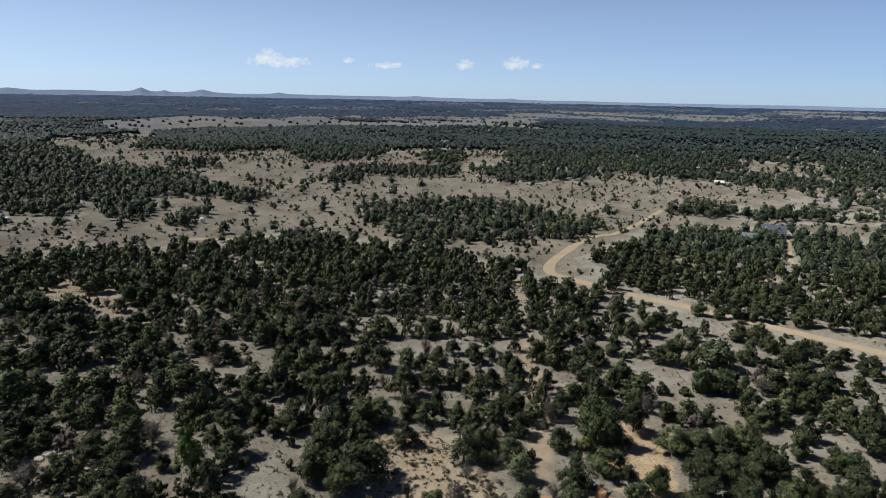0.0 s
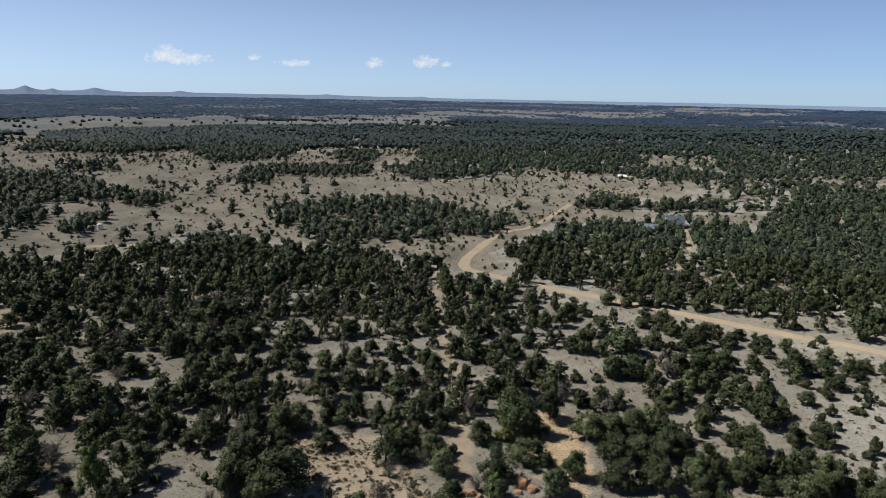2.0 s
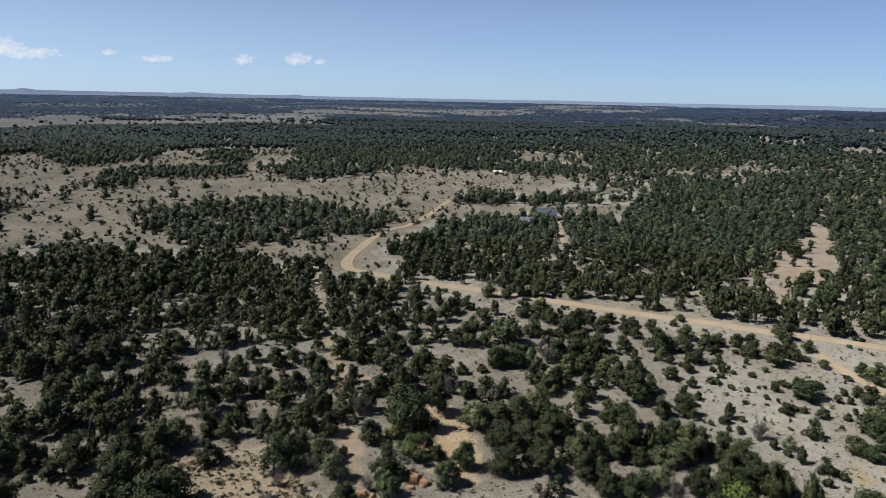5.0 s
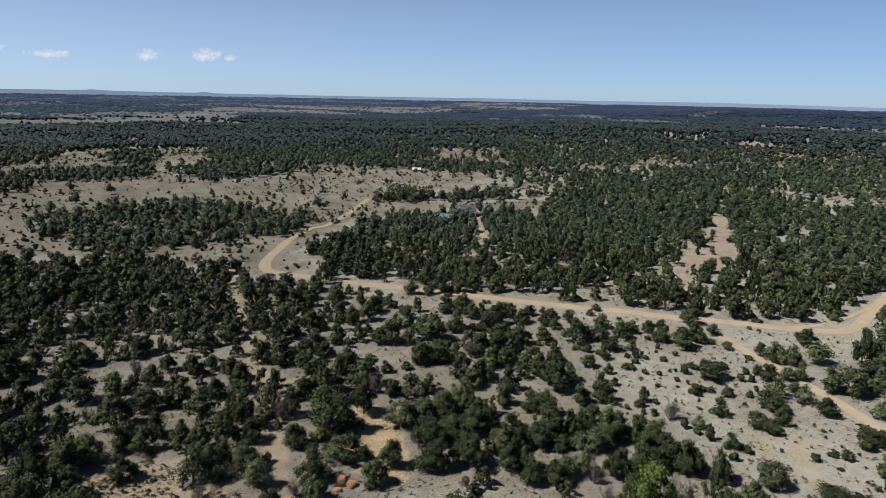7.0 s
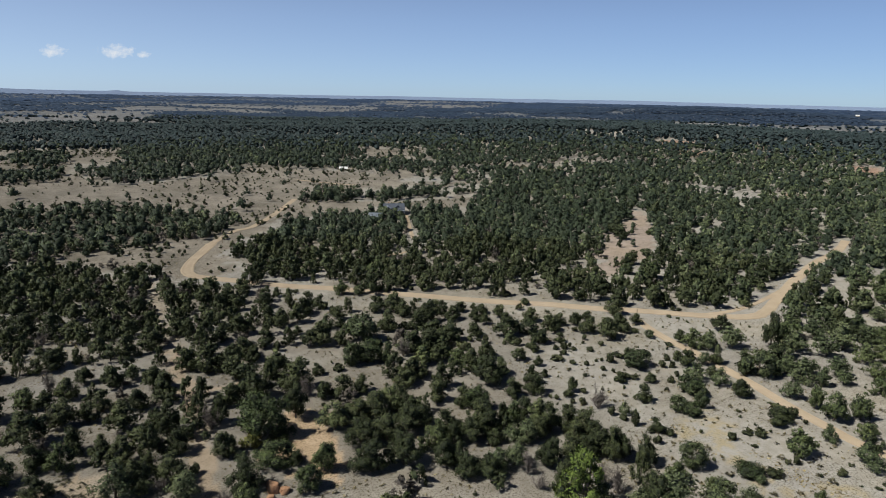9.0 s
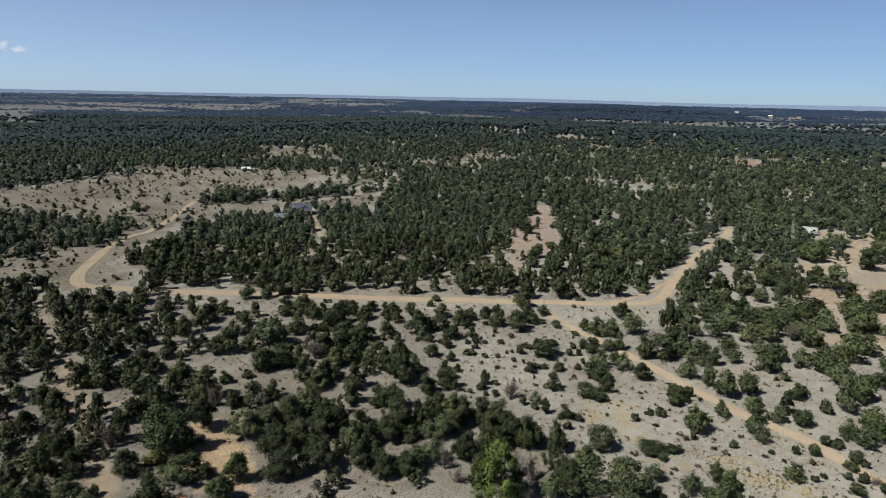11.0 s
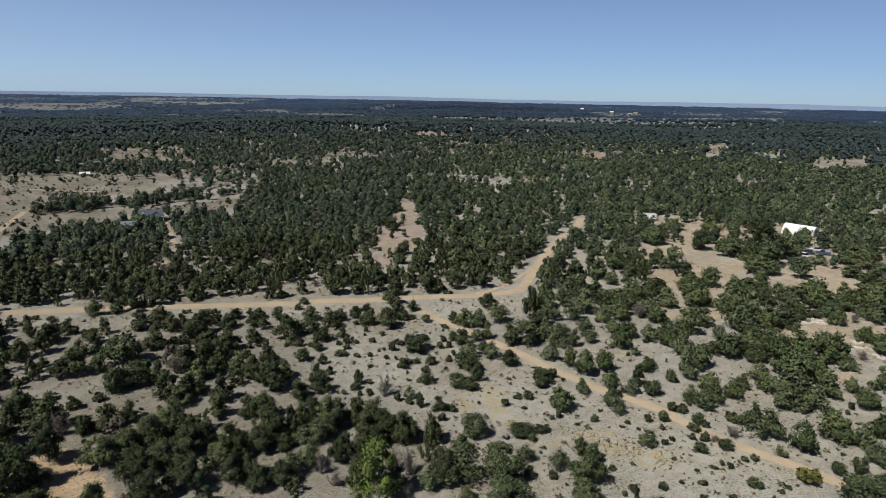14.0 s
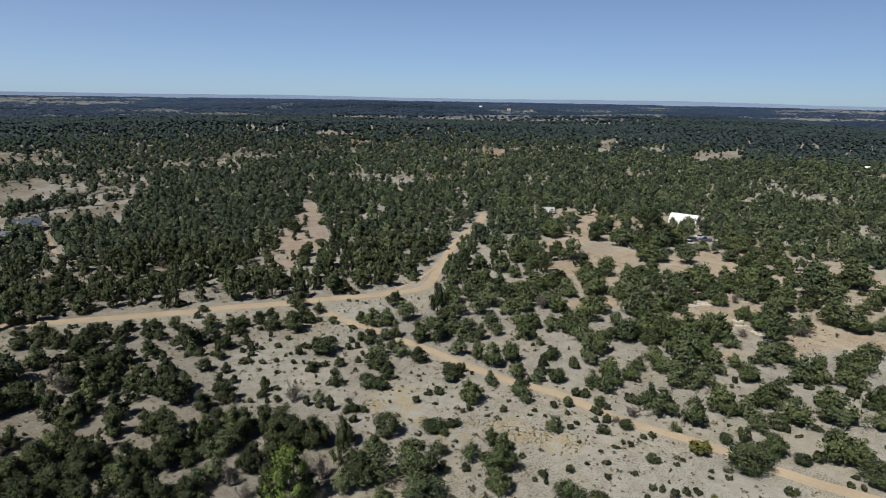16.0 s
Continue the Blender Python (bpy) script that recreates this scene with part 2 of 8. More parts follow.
YARD_WHITE = [(211, 81), (225, 75), (257, 83), (264, 97), (283, 95), (289, 81), (283, 69), (288, 49), (267, 43), (249, 60), (222, 65), (202, 75)]
YARD_SAND = [(174, 66), (195, 62), (211, 58), (224, 42), (199, 46), (174, 42), (176, 49), (171, 59)]
YARD_ROCK = [(146, 27), (153, 27), (165, 19), (176, 6), (164, 5), (153, 17)]
YARD_RED = [(188, 34), (217, 35), (240, 12), (212, 9), (203, 14), (190, 29)]
YARD_EAST = [(149, 2), (172, -5), (156, -7), (163, -19), (153, -18), (142, 0)]
YARD_FAR = [(216, -9), (223, -13), (231, -24), (204, -22), (205, -19), (207, -13)]
FIELD_FAR = [(549, 85), (576, 87), (605, 79), (612, 58), (591, 42), (557, 60), (533, 79)]
FIELD_NOTCH = [(576, 167), (641, 182), (660, 169), (574, 152), (547, 152)]
FIELD_CUT = [(469, 215), (478, 216), (461, 203), (453, 203)]
FIELD_LANE = [(694, 389), (722, 401), (554, 303), (544, 301)]
STRIP_G = [(1493, 1105), (1724, 1227), (2043, 1338), (1780, 1164), (1469, 1036)]
STRIP_H = [(1391, 677), (1589, 700), (1515, 590), (1350, 526), (1280, 564)]
STRIP_I = [(1077, 1052), (1199, 1129), (1318, 1173), (1214, 1078), (1093, 1028)]
STRIP_J = [(232, 510), (252, 486), (265, 457), (260, 445), (228, 439), (213, 468)]
PLAIN_SOUTH = [(3532, 182), (3999, -57), (3869, -288), (2036, -155), (1878, -30), (1895, 82)]
FIELD_BEND = [(37, 210), (40, 199), (44, 200), (47, 183), (39, 176), (35, 180), (33, 187), (29, 179), (27, 191), (30, 212)]
STRIP_A = [(231, 463), (252, 469), (276, 472), (261, 446), (239, 442), (223, 449)]
STRIP_B = [(230, 426), (248, 411), (236, 391), (219, 403)]
STRIP_C = [(175, 354), (189, 350), (211, 351), (248, 358), (235, 338), (194, 323), (177, 327), (162, 330)]
STRIP_D = [(155, 316), (164, 315), (190, 303), (214, 297), (206, 286), (185, 291), (162, 301), (149, 304)]
SAND_FRONT = [(-9, 88), (-6, 89), (1, 90), (2, 84), (6, 80), (10, 77), (9, 71), (-9, 70), (-6, 77), (-7, 84)]
SAND_ORANGE = [(22, 79), (26, 82), (28, 85), (33, 90), (34, 88), (36, 83), (36, 78), (34, 71), (27, 71), (28, 78), (25, 77)]
SAND_CUT = [(19, 105), (24, 109), (29, 110), (23, 104), (19, 102)]
PALE_WEST = [(-104, 160), (-100, 168), (-82, 157), (-71, 148), (-67, 137), (-75, 136), (-84, 147), (-100, 153)]
PALE_ROCK = [(-57, 81), (-53, 81), (-47, 80), (-46, 78), (-52, 78), (-53, 76)]
SCRUB = [(93, 100), (99, 100), (107, 87), (102, 76), (96, 61), (97, 41), (93, 24), (90, 4), (88, -14), (64, 19), (64, 31), (65, 38), (73, 54), (72, 70), (79, 84)]
STRAW = [(81, 61), (86, 57), (85, 50), (85, 39), (87, 27), (85, 21), (81, 28), (82, 38), (79, 50)]
YARD_LOW = [(151, 49), (164, 50), (165, 39), (152, 37), (144, 45)]
YARD_LANE = [(153, -4), (177, -5), (178, -7), (155, -8)]
YARD_EDGE = [(133, 13), (141, 10), (142, 6), (132, 6), (129, 12)]
YARD_MID = [(198, 6), (222, 5), (226, 0), (204, -1)]
YARD_PATH = [(224, 6), (230, 2), (205, 0), (200, 3), (207, 5)]
YARD_SIDE = [(223, -11), (228, -24), (187, -21), (197, -19), (206, -16), (209, -12)]
YARD_BEND = [(149, 4), (153, -4), (169, -4), (177, -1), (194, 0), (197, -3), (179, -5), (176, -8), (160, -7), (164, -19), (154, -19), (151, -10), (140, -2), (139, 3)]
YARD_FRONT = [(156, 26), (160, 16), (172, 6), (179, 7), (166, 16), (160, 25)]
FIELD_RIGHT = [(78, 374), (107, 372), (130, 353), (146, 325), (138, 310), (111, 317), (85, 294), (67, 262), (58, 250), (57, 295)]
FIELD_BESIDE = [(101, 296), (119, 284), (137, 272), (158, 266), (169, 249), (157, 238), (142, 246), (131, 261), (106, 251), (95, 270)]
FIELD_BACK = [(185, 441), (221, 449), (258, 444), (250, 433), (215, 427), (179, 413)]
PLAIN_PALE = [(1350, 2651), (1842, 3206), (2394, 3460), (2193, 2887), (1532, 2217), (1159, 2021), (1028, 2023)]
STRIP_E = [(260, 363), (284, 349), (304, 324), (292, 301), (263, 323), (249, 345)]
STRIP_F = [(307, 355), (334, 356), (359, 347), (350, 338), (324, 346), (300, 343)]
GROVE_TIP = [(-165, 305), (-191, 358), (-177, 350), (-148, 355), (-129, 335), (-106, 315), (-104, 300), (-114, 295), (-125, 297), (-132, 288), (-145, 302), (-154, 303)]
GROVE_LOW = [(-154, 279), (-150, 286), (-149, 294), (-124, 295), (-124, 285), (-126, 271), (-113, 262), (-109, 248), (-117, 240), (-125, 247), (-132, 250), (-143, 269)]
GROVE_SCATTER = [(-163, 384), (-133, 392), (-125, 372), (-142, 364)]
PLAIN_NORTH = [(661, 1862), (1185, 2332), (1773, 2653), (1288, 1924), (828, 1574), (592, 1486)]
PLAIN_EAST = [(2571, 923), (2524, 735), (3300, 632), (2665, 457), (2117, 616), (2021, 724)]
PLAIN_MIDDLE = [(723, 2028), (987, 2174), (1431, 2553), (2035, 2749), (1454, 1963), (928, 1654), (785, 1729), (622, 1658)]
PLAIN_LOW = [(-290, 1524), (-127, 1790), (142, 2185), (499, 2232), (711, 2004), (968, 2079), (730, 1565), (518, 1456), (313, 1397), (71, 1073), (-19, 974), (-144, 1034), (-230, 1038), (-330, 1009), (-394, 956), (-358, 832), (-391, 784), (-519, 992), (-500, 1167), (-410, 1324)]
PLAIN_WEST = [(1703, 3342), (2183, 3705), (2518, 3486), (1648, 2493), (1142, 2058), (933, 1837)]
GROVE_HILLSIDE = [(-300, 414), (-267, 428), (-193, 362), (-167, 308), (-154, 279), (-144, 249), (-163, 249), (-182, 246)]
ROAD = [(46.2, 218.3), (41.1, 208.0), (36.9, 200.0), (34.0, 192.9), (32.4, 185.9), (33.2, 181.0), (35.7, 178.0), (39.5, 174.0), (43.3, 170.0), (48.1, 164.5), (52.9, 159.7), (60.3, 153.9), (67.2, 147.3), (71.6, 142.9), (77.2, 138.1), (82.4, 133.0), (87.6, 128.0), (92.8, 123.5), (98.0, 119.1), (103.3, 115.2), (107.9, 110.7), (112.4, 106.5), (118.5, 101.8), (122.6, 98.0), (127.9, 93.2), (133.7, 88.5), (138.5, 85.6), (143.3, 84.8)]
ROAD_NORTH = [(102.3, 297.6), (85.5, 269.1), (73.5, 249.9), (64.5, 238.2), (58.2, 234.9), (52.0, 226.7), (46.2, 218.3), (41.1, 208.0)]
SPUR = [(142.5, 85.0), (148.1, 86.2), (155.7, 89.2), (162.8, 91.7), (171.8, 95.2), (181.7, 98.8), (190.4, 101.7), (200.0, 104.8), (210.8, 107.9), (219.9, 109.7), (228.2, 111.9), (237.9, 115.2), (250.8, 120.4)]
TRACK = [(113.9, 96.9), (112.1, 92.2), (110.7, 87.8), (109.7, 83.1), (109.1, 78.8), (108.4, 74.0), (107.1, 69.3), (106.2, 64.8), (105.2, 60.9), (103.7, 56.2), (102.4, 51.2), (101.4, 46.0), (100.6, 42.3), (100.5, 37.9), (100.2, 34.1), (99.9, 30.9), (98.5, 27.5), (97.3, 24.3), (96.5, 20.9), (96.0, 17.2), (95.9, 13.4), (95.6, 9.7), (94.9, 5.3), (93.5, 0.7), (93.1, -3.2), (92.6, -6.6), (92.5, -9.8), (92.3, -13.5)]
CORNER = [(131.2, 91.6), (137.8, 90.1), (144.7, 90.1), (152.5, 91.2), (160.5, 92.8), (167.3, 94.3), (173.7, 95.6)]
CUT = [(22.4, 185.3), (21.7, 172.0), (20.8, 161.4), (19.7, 149.8), (19.2, 139.7), (18.8, 132.5), (18.1, 122.9), (17.9, 114.6), (17.4, 107.1), (16.7, 100.5), (16.2, 94.6), (15.8, 89.3), (15.4, 84.5), (15.0, 80.1), (14.6, 76.2)]
DRIVE = [(128.6, 234.5), (119.3, 215.4), (111.6, 199.4), (105.5, 185.7), (97.8, 178.2), (88.7, 177.7)]
MEADOW_TRACK = [(-107.7, 191.5), (-101.3, 195.9), (-97.0, 201.7), (-85.8, 214.9), (-69.4, 217.4), (-61.5, 224.0)]
FAR_TRACK = [(113.3, 372.0), (123.2, 352.8), (136.4, 331.4), (145.8, 319.6)]
OPEN_LAND = [MEADOW_WEST, MEADOW_MIDDLE, FIELD_HOUSE, FIELD_FAR, FIELD_NOTCH, FIELD_CUT, FIELD_LANE, STRIP_A, STRIP_B, STRIP_C, STRIP_D, STRIP_E, STRIP_F, STRIP_G, STRIP_H, STRIP_I, STRIP_J, FIELD_BEND, FIELD_RIGHT, FIELD_BESIDE, FIELD_BACK]
PLAINS = [PLAIN_NORTH, PLAIN_EAST, PLAIN_MIDDLE, PLAIN_LOW, PLAIN_WEST, PLAIN_SOUTH, PLAIN_PALE]
YARDS = [YARD_WHITE, YARD_SAND, YARD_ROCK, YARD_RED, YARD_EAST, YARD_FAR, YARD_LOW, YARD_LANE, YARD_EDGE, YARD_MID, YARD_PATH, YARD_SIDE, YARD_BEND, YARD_FRONT]
GROVES = [GROVE_RIDGE, GROVE_STRIP, GROVE_DARK, GROVE_BAND, GROVE_ROADSIDE, GROVE_WASH, GROVE_DITCH, GROVE_HILLSIDE, GROVE_TIP, GROVE_LOW, GROVE_SCATTER]
SANDS = [SAND_FRONT, SAND_ORANGE, SAND_CUT, PALE_WEST, PALE_ROCK]
BALD = [(479, 386, 20), (478, 219, 13), (407, 91, 10), (685, 386, 12), (440, 330, 16), (520, 330, 14), (560, 470, 20), (600, 420, 14), (395, 200, 9), (330, 180, 8)]
HILLS = [(525, 604, 15, 190), (-235, 440, 9, 120), (640, 360, 6, 160), (900, 120, 10, 220), (1330, 240, 14, 190), (1400, 1020, 26, 300)]


def ground_z(x, y):
    """Height of the land, for numbers or arrays."""
    w = np.clip((np.hypot(x, y) - 150) / 250, 0, 1)
    h = sum(a * np.exp(-((x - cx) ** 2 + (y - cy) ** 2) / (2 * s * s)) for cx, cy, a, s in HILLS)
    return w * (h + 1.2 * np.sin(x / 61 + 1) * np.cos(y / 83) + 0.8 * np.sin((x + y) / 37))


def inside(poly, x, y):
    """Which of the points lie in the polygon."""
    hit = np.zeros(np.shape(x), bool)
    for (ax, ay), (bx, by) in zip(poly, poly[1:] + poly[:1]):
        if ay == by:
            continue
        hit ^= ((ay > y) != (by > y)) & (x < (bx - ax) * (y - ay) / (by - ay) + ax)
    return hit


def lattice(x, y, scale, seed):
    """Smooth value noise from 0 to 1."""
    u, v = np.asarray(x) / scale, np.asarray(y) / scale
    i, j = np.floor(u), np.floor(v)
    f, g = u - i, v - j
    f, g = f * f * (3 - 2 * f), g * g * (3 - 2 * g)

    def cell(a, b):
        s = np.sin(a * 127.1 + b * 311.7 + seed * 74.7) * 43758.5453
        return s - np.floor(s)
    return (cell(i, j) * (1 - f) + cell(i + 1, j) * f) * (1 - g) + (cell(i, j + 1) * (1 - f) + cell(i + 1, j + 1) * f) * g


def near_line(line, x, y):
    """Distance to a polyline."""
    best = np.full(np.shape(x), 1e9)
    for (ax, ay), (bx, by) in zip(line, line[1:]):
        dx, dy = bx - ax, by - ay
        t = np.clip(((x - ax) * dx + (y - ay) * dy) / (dx * dx + dy * dy), 0, 1)
        best = np.minimum(best, np.hypot(x - ax - t * dx, y - ay - t * dy))
    return best


def smooth_line(line, step):
    """Catmull-Rom points along a line, about one step apart."""
    pts = [Vector(p) for p in line]
    pts = [pts[0] * 2 - pts[1]] + pts + [pts[-1] * 2 - pts[-2]]
    out = []
    for a, b, c, d in zip(pts, pts[1:], pts[2:], pts[3:]):
        n = max(2, int((c - b).length / step))
        for k in range(n):
            t = k / n
            out.append(0.5 * (2 * b + (c - a) * t + (2 * a - 5 * b + 4 * c - d) * t * t + (3 * b - a - 3 * c + d) * t ** 3))
    return out + [pts[-2]]


# ---- mesh helpers ----
def soup(name, verts, faces, mats, tint=None, which=None, normals=None):
    """A mesh from arrays of points and triangles, with rounded shading where normals are given."""
    me = bpy.data.meshes.new(name)
    verts, faces = np.asarray(verts, np.float32), np.asarray(faces, np.int32)
    me.vertices.add(len(verts))
    me.vertices.foreach_set("co", verts.ravel())
    k = faces.shape[1]
    me.loops.add(faces.size)
    me.loops.foreach_set("vertex_index", faces.ravel())
    me.polygons.add(len(faces))
    me.polygons.foreach_set("loop_start", np.arange(0, faces.size, k, dtype=np.int32))
    for m in mats:
        me.materials.append(m)
    if which is not None:
        me.polygons.foreach_set("material_index", np.asarray(which, np.int32))
    me.update(calc_edges=True)
    if tint is not None:
        me.attributes.new("tint", "FLOAT", "POINT").data.foreach_set("value", np.asarray(tint, np.float32))
    if normals is not None:
        me.polygons.foreach_set("use_smooth", np.ones(len(faces), bool))
        me.attributes.new("custom_normal", "FLOAT_VECTOR", "POINT").data.foreach_set("vector", np.asarray(normals, np.float32).ravel())
    return me


def outward(v, f, core=0.26, boughs=None, bulge=1.0):
    """Faces turned outward, and a soft normal for each point, as of a round crown made of rounded boughs."""
    mid = np.array((0, 0, core))
    n = v - mid
    if boughs is not None:
        n /= np.linalg.norm(n, axis=1)[:, None] + 1e-9
        away = v - boughs[np.argmin(((v[:, None] - boughs[None]) ** 2).sum(-1), axis=1)]
        n = n * 0.75 + bulge * away / (np.linalg.norm(away, axis=1)[:, None] + 1e-9)
    n[:, 2] = n[:, 2] * 0.85 + 0.04
    n /= np.linalg.norm(n, axis=1)[:, None] + 1e-9
    face = np.cross(v[f[:, 1]] - v[f[:, 0]], v[f[:, 2]] - v[f[:, 0]])
    face /= np.linalg.norm(face, axis=1)[:, None] + 1e-9
    turn = (face * n[f].sum(1)).sum(1) < 0
    f = f.copy()
    f[turn] = f[turn][:, ::-1]
    face[turn] *= -1
    own = np.zeros_like(v)
    np.add.at(own, f.ravel(), np.repeat(face, 3, axis=0))
    own /= np.linalg.norm(own, axis=1)[:, None] + 1e-9
    n = n * 0.95 + own * 0.16
    n /= np.linalg.norm(n, axis=1)[:, None] + 1e-9
    return f, n


def part(name, bm, mat, parent=None, label="", smooth=False):
    """One mesh object from a bmesh, under a thing or a part."""
    me = bpy.data.meshes.new(name)
    bmesh.ops.recalc_face_normals(bm, faces=bm.faces)
    bm.to_mesh(me)
    bm.free()
    me.materials.append(mat)
    if smooth:
        for f in me.polygons:
            f.use_smooth = True
    ob = new(name, me)
    ob.parent = parent
    return tagged(ob, label)


def box(bm, x0, y0, z0, x1, y1, z1, bevel=0.0):
    m = Matrix.Translation(((x0 + x1) / 2, (y0 + y1) / 2, (z0 + z1) / 2)) @ Matrix.Diagonal((x1 - x0, y1 - y0, z1 - z0, 1))
    made = bmesh.ops.create_cube(bm, size=1, matrix=m)["verts"]
    if bevel:
        edges = list({e for v in made for e in v.link_edges})
        bmesh.ops.bevel(bm, geom=edges, offset=bevel, segments=2, affect="EDGES")
    return bm


def tube(points, radii, sides=6):
    """A tapered tube along points: arrays of points and triangles."""
    pts = np.array(points, float)
    v, f = [], []
    for i, p in enumerate(pts):
        d = pts[min(i + 1, len(pts) - 1)] - pts[max(i - 1, 0)]
        d /= np.linalg.norm(d) + 1e-9
        a = np.cross(d, (0.3, 0.9, 0.1))
        a /= np.linalg.norm(a)
        b = np.cross(d, a)
        for k in range(sides):
            q = 2 * math.pi * k / sides
            v.append(p + radii[i] * (math.cos(q) * a + math.sin(q) * b))
    for i in range(len(pts) - 1):
        for k in range(sides):
            a, b = i * sides + k, i * sides + (k + 1) % sides
            f += [(a, b, b + sides), (a, b + sides, a + sides)]
    return np.array(v), np.array(f)


def joined(pieces):
    v, f, n = [], [], 0
    for a, b in pieces:
        v.append(a)
        f.append(b + n)
        n += len(a)
    return np.concatenate(v), np.concatenate(f)


def tufts(rng, clumps, per, size, upward=0.15, spread=0.65, drop=0.0):
    """Loose leaf sprays on the skin of round clumps."""
    cs = np.repeat(np.array([c[:3] for c in clumps]), per, axis=0)
    rs = np.repeat(np.array([c[3] for c in clumps]), per)
    n = len(cs)
    d = rng.normal(size=(n, 3)) + (0, 0, upward)
    d /= np.linalg.norm(d, axis=1)[:, None]
    pos = cs + d * (rs * rng.uniform(0.62, 1.2, n))[:, None]
    spiky = (rng.uniform(size=n) < 0.5)[:, None]
    nor = d + rng.normal(size=(n, 3)) * spread * 0.6
    nor /= np.linalg.norm(nor, axis=1)[:, None]
    flat = rng.normal(size=(n, 3)) + (0, 0, 0.7)
    flat -= nor * (flat * nor).sum(1)[:, None]
    long = np.where(spiky, d * 0.8 + rng.normal(size=(n, 3)) * spread + (0, 0, 0.35), flat)
    long /= np.linalg.norm(long, axis=1)[:, None]
    a = np.where(spiky, np.cross(long, rng.normal(size=(n, 3))), np.cross(long, nor))
    a /= np.linalg.norm(a, axis=1)[:, None] + 1e-9
    s = (size * rng.uniform(0.6, 1.4, n))[:, None]
    v = np.stack([pos + a * s * 0.56 - long * s * 0.5, pos - a * s * 0.56 - long * s * 0.4, pos + long * s * 1.15], 1).reshape(-1, 3)
    v[:, 2] = np.maximum(v[:, 2], drop)
    return v, np.arange(3 * n).reshape(-1, 3)


def cores(clumps, shrink):
    """Solid lumps that fill the inside of a crown."""
    bm = bmesh.new()
    bmesh.ops.create_icosphere(bm, subdivisions=1, radius=1)
    v = np.array([p.co for p in bm.verts])
    f = np.array([[p.index for p in q.verts] for q in bm.faces])
    bm.free()
    return joined([(v * c[3] * shrink + np.array(c[:3]), f) for c in clumps])


# ---- ground ----
def make_ground():
    fine = np.radians(np.arange(-45, 102.01, 0.5))
    rest = np.radians(np.linspace(102, 315, 60)[1:-1])
    ang = np.concatenate([fine, rest])
    rad = np.concatenate([[0.0], 8 * 1.25 ** np.arange(8), 46 * 1.0168 ** np.arange(281)])
    rad = rad[rad < 4900]
    rad[-1] = 4900
    A, R = np.meshgrid(ang, rad)
    x, y = R * np.sin(A), R * np.cos(A)
    z = ground_z(x, y) + 0.12 * (lattice(x, y, 2.7, 3) - 0.5) * (R < 400) + 0.5 * (lattice(x, y, 19, 5) - 0.5) * (R < 1500) * (R > 150)
    near = np.minimum.reduce([near_line(l, x, y) for l in (ROAD, ROAD_NORTH, SPUR, TRACK, DRIVE)])
    z = np.where(near < 9, ground_z(x, y) - 0.06 + 0.06 * np.clip(near / 9, 0, 1), z)
    m, n = x.shape
    i = np.arange(m - 1)[:, None] * n + np.arange(n)[None, :]
    j = np.arange(m - 1)[:, None] * n + (np.arange(n)[None, :] + 1) % n
    faces = np.stack([i, i + n, j + n, j], -1).reshape(-1, 4)
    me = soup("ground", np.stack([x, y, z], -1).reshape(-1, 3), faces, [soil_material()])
    for p in me.polygons:
        p.use_smooth = True
    wx = x + (lattice(x, y, 7, 11) - 0.5) * 9 + (lattice(x, y, 2.3, 12) - 0.5) * 4
    wy = y + (lattice(x, y, 7, 13) - 0.5) * 9 + (lattice(x, y, 2.3, 14) - 0.5) * 4
    sand = np.zeros(x.shape)
    for poly in SANDS:
        sand = np.maximum(sand, inside(poly, wx, wy))
    for poly in YARDS:
        sand = np.maximum(sand, 0.85 * inside(poly, wx, wy))
    sand = np.maximum(sand, 0.5 * inside(YARD_SOIL, wx, wy))
    cut = near_line(CUT, x, y) + (lattice(x, y, 2.0, 61) - 0.5) * 2.5
    sand = np.maximum(sand, 0.55 * (cut < 1.5))
    grass = np.zeros(x.shape)
    for poly in OPEN_LAND:
        grass = np.maximum(grass, inside(poly, wx, wy))
    red = np.zeros(x.shape)
    for px, py, pr in BALD:
        red = np.maximum(red, np.hypot(wx - px, wy - py) < pr)
    red = np.maximum(red, 0.45 * inside(HILLTOP, wx, wy))
    straw = inside(STRAW, wx, wy) * 1.0
    far = np.clip((np.hypot(x, y) - 350) / 300, 0, 1.4) * (lattice(x, y, 60, 21) * 0.6 + lattice(x, y, 17, 22) * 0.4 > 0.5)
    # Soil toned darker around trees and in woods, weaker towards the yards.
    near_trees = np.clip((tree_cover(x, y) - 0.12) * 2.6, 0, 1) * (1 - sand) * np.interp(np.degrees(A), [-45, 38, 56, 102], [1, 1, 0.5, 0.25])
    plain = np.zeros(x.shape)
    for poly in PLAINS:
        plain = np.maximum(plain, inside(poly, wx, wy))
    # "distant" is the strength of the painted haze, growing with distance.
    for name, val in (("sand", sand), ("plain", plain), ("orange", inside(SAND_ORANGE, wx, wy) * 1.0 + 0.5 * (cut < 1.4) * (R < 130)), ("near_trees", near_trees), ("grass", np.maximum(grass, far * 0.6)), ("straw", straw), ("red", red), ("distant", np.clip((R - 650) / 900, 0, 1))):
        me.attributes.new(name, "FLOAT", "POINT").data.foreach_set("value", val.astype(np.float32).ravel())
    tagged(new("ground", me), "dry grey-tan soil with sandy and grassy patches, painted haze blue far off", "ground", "", "structure")


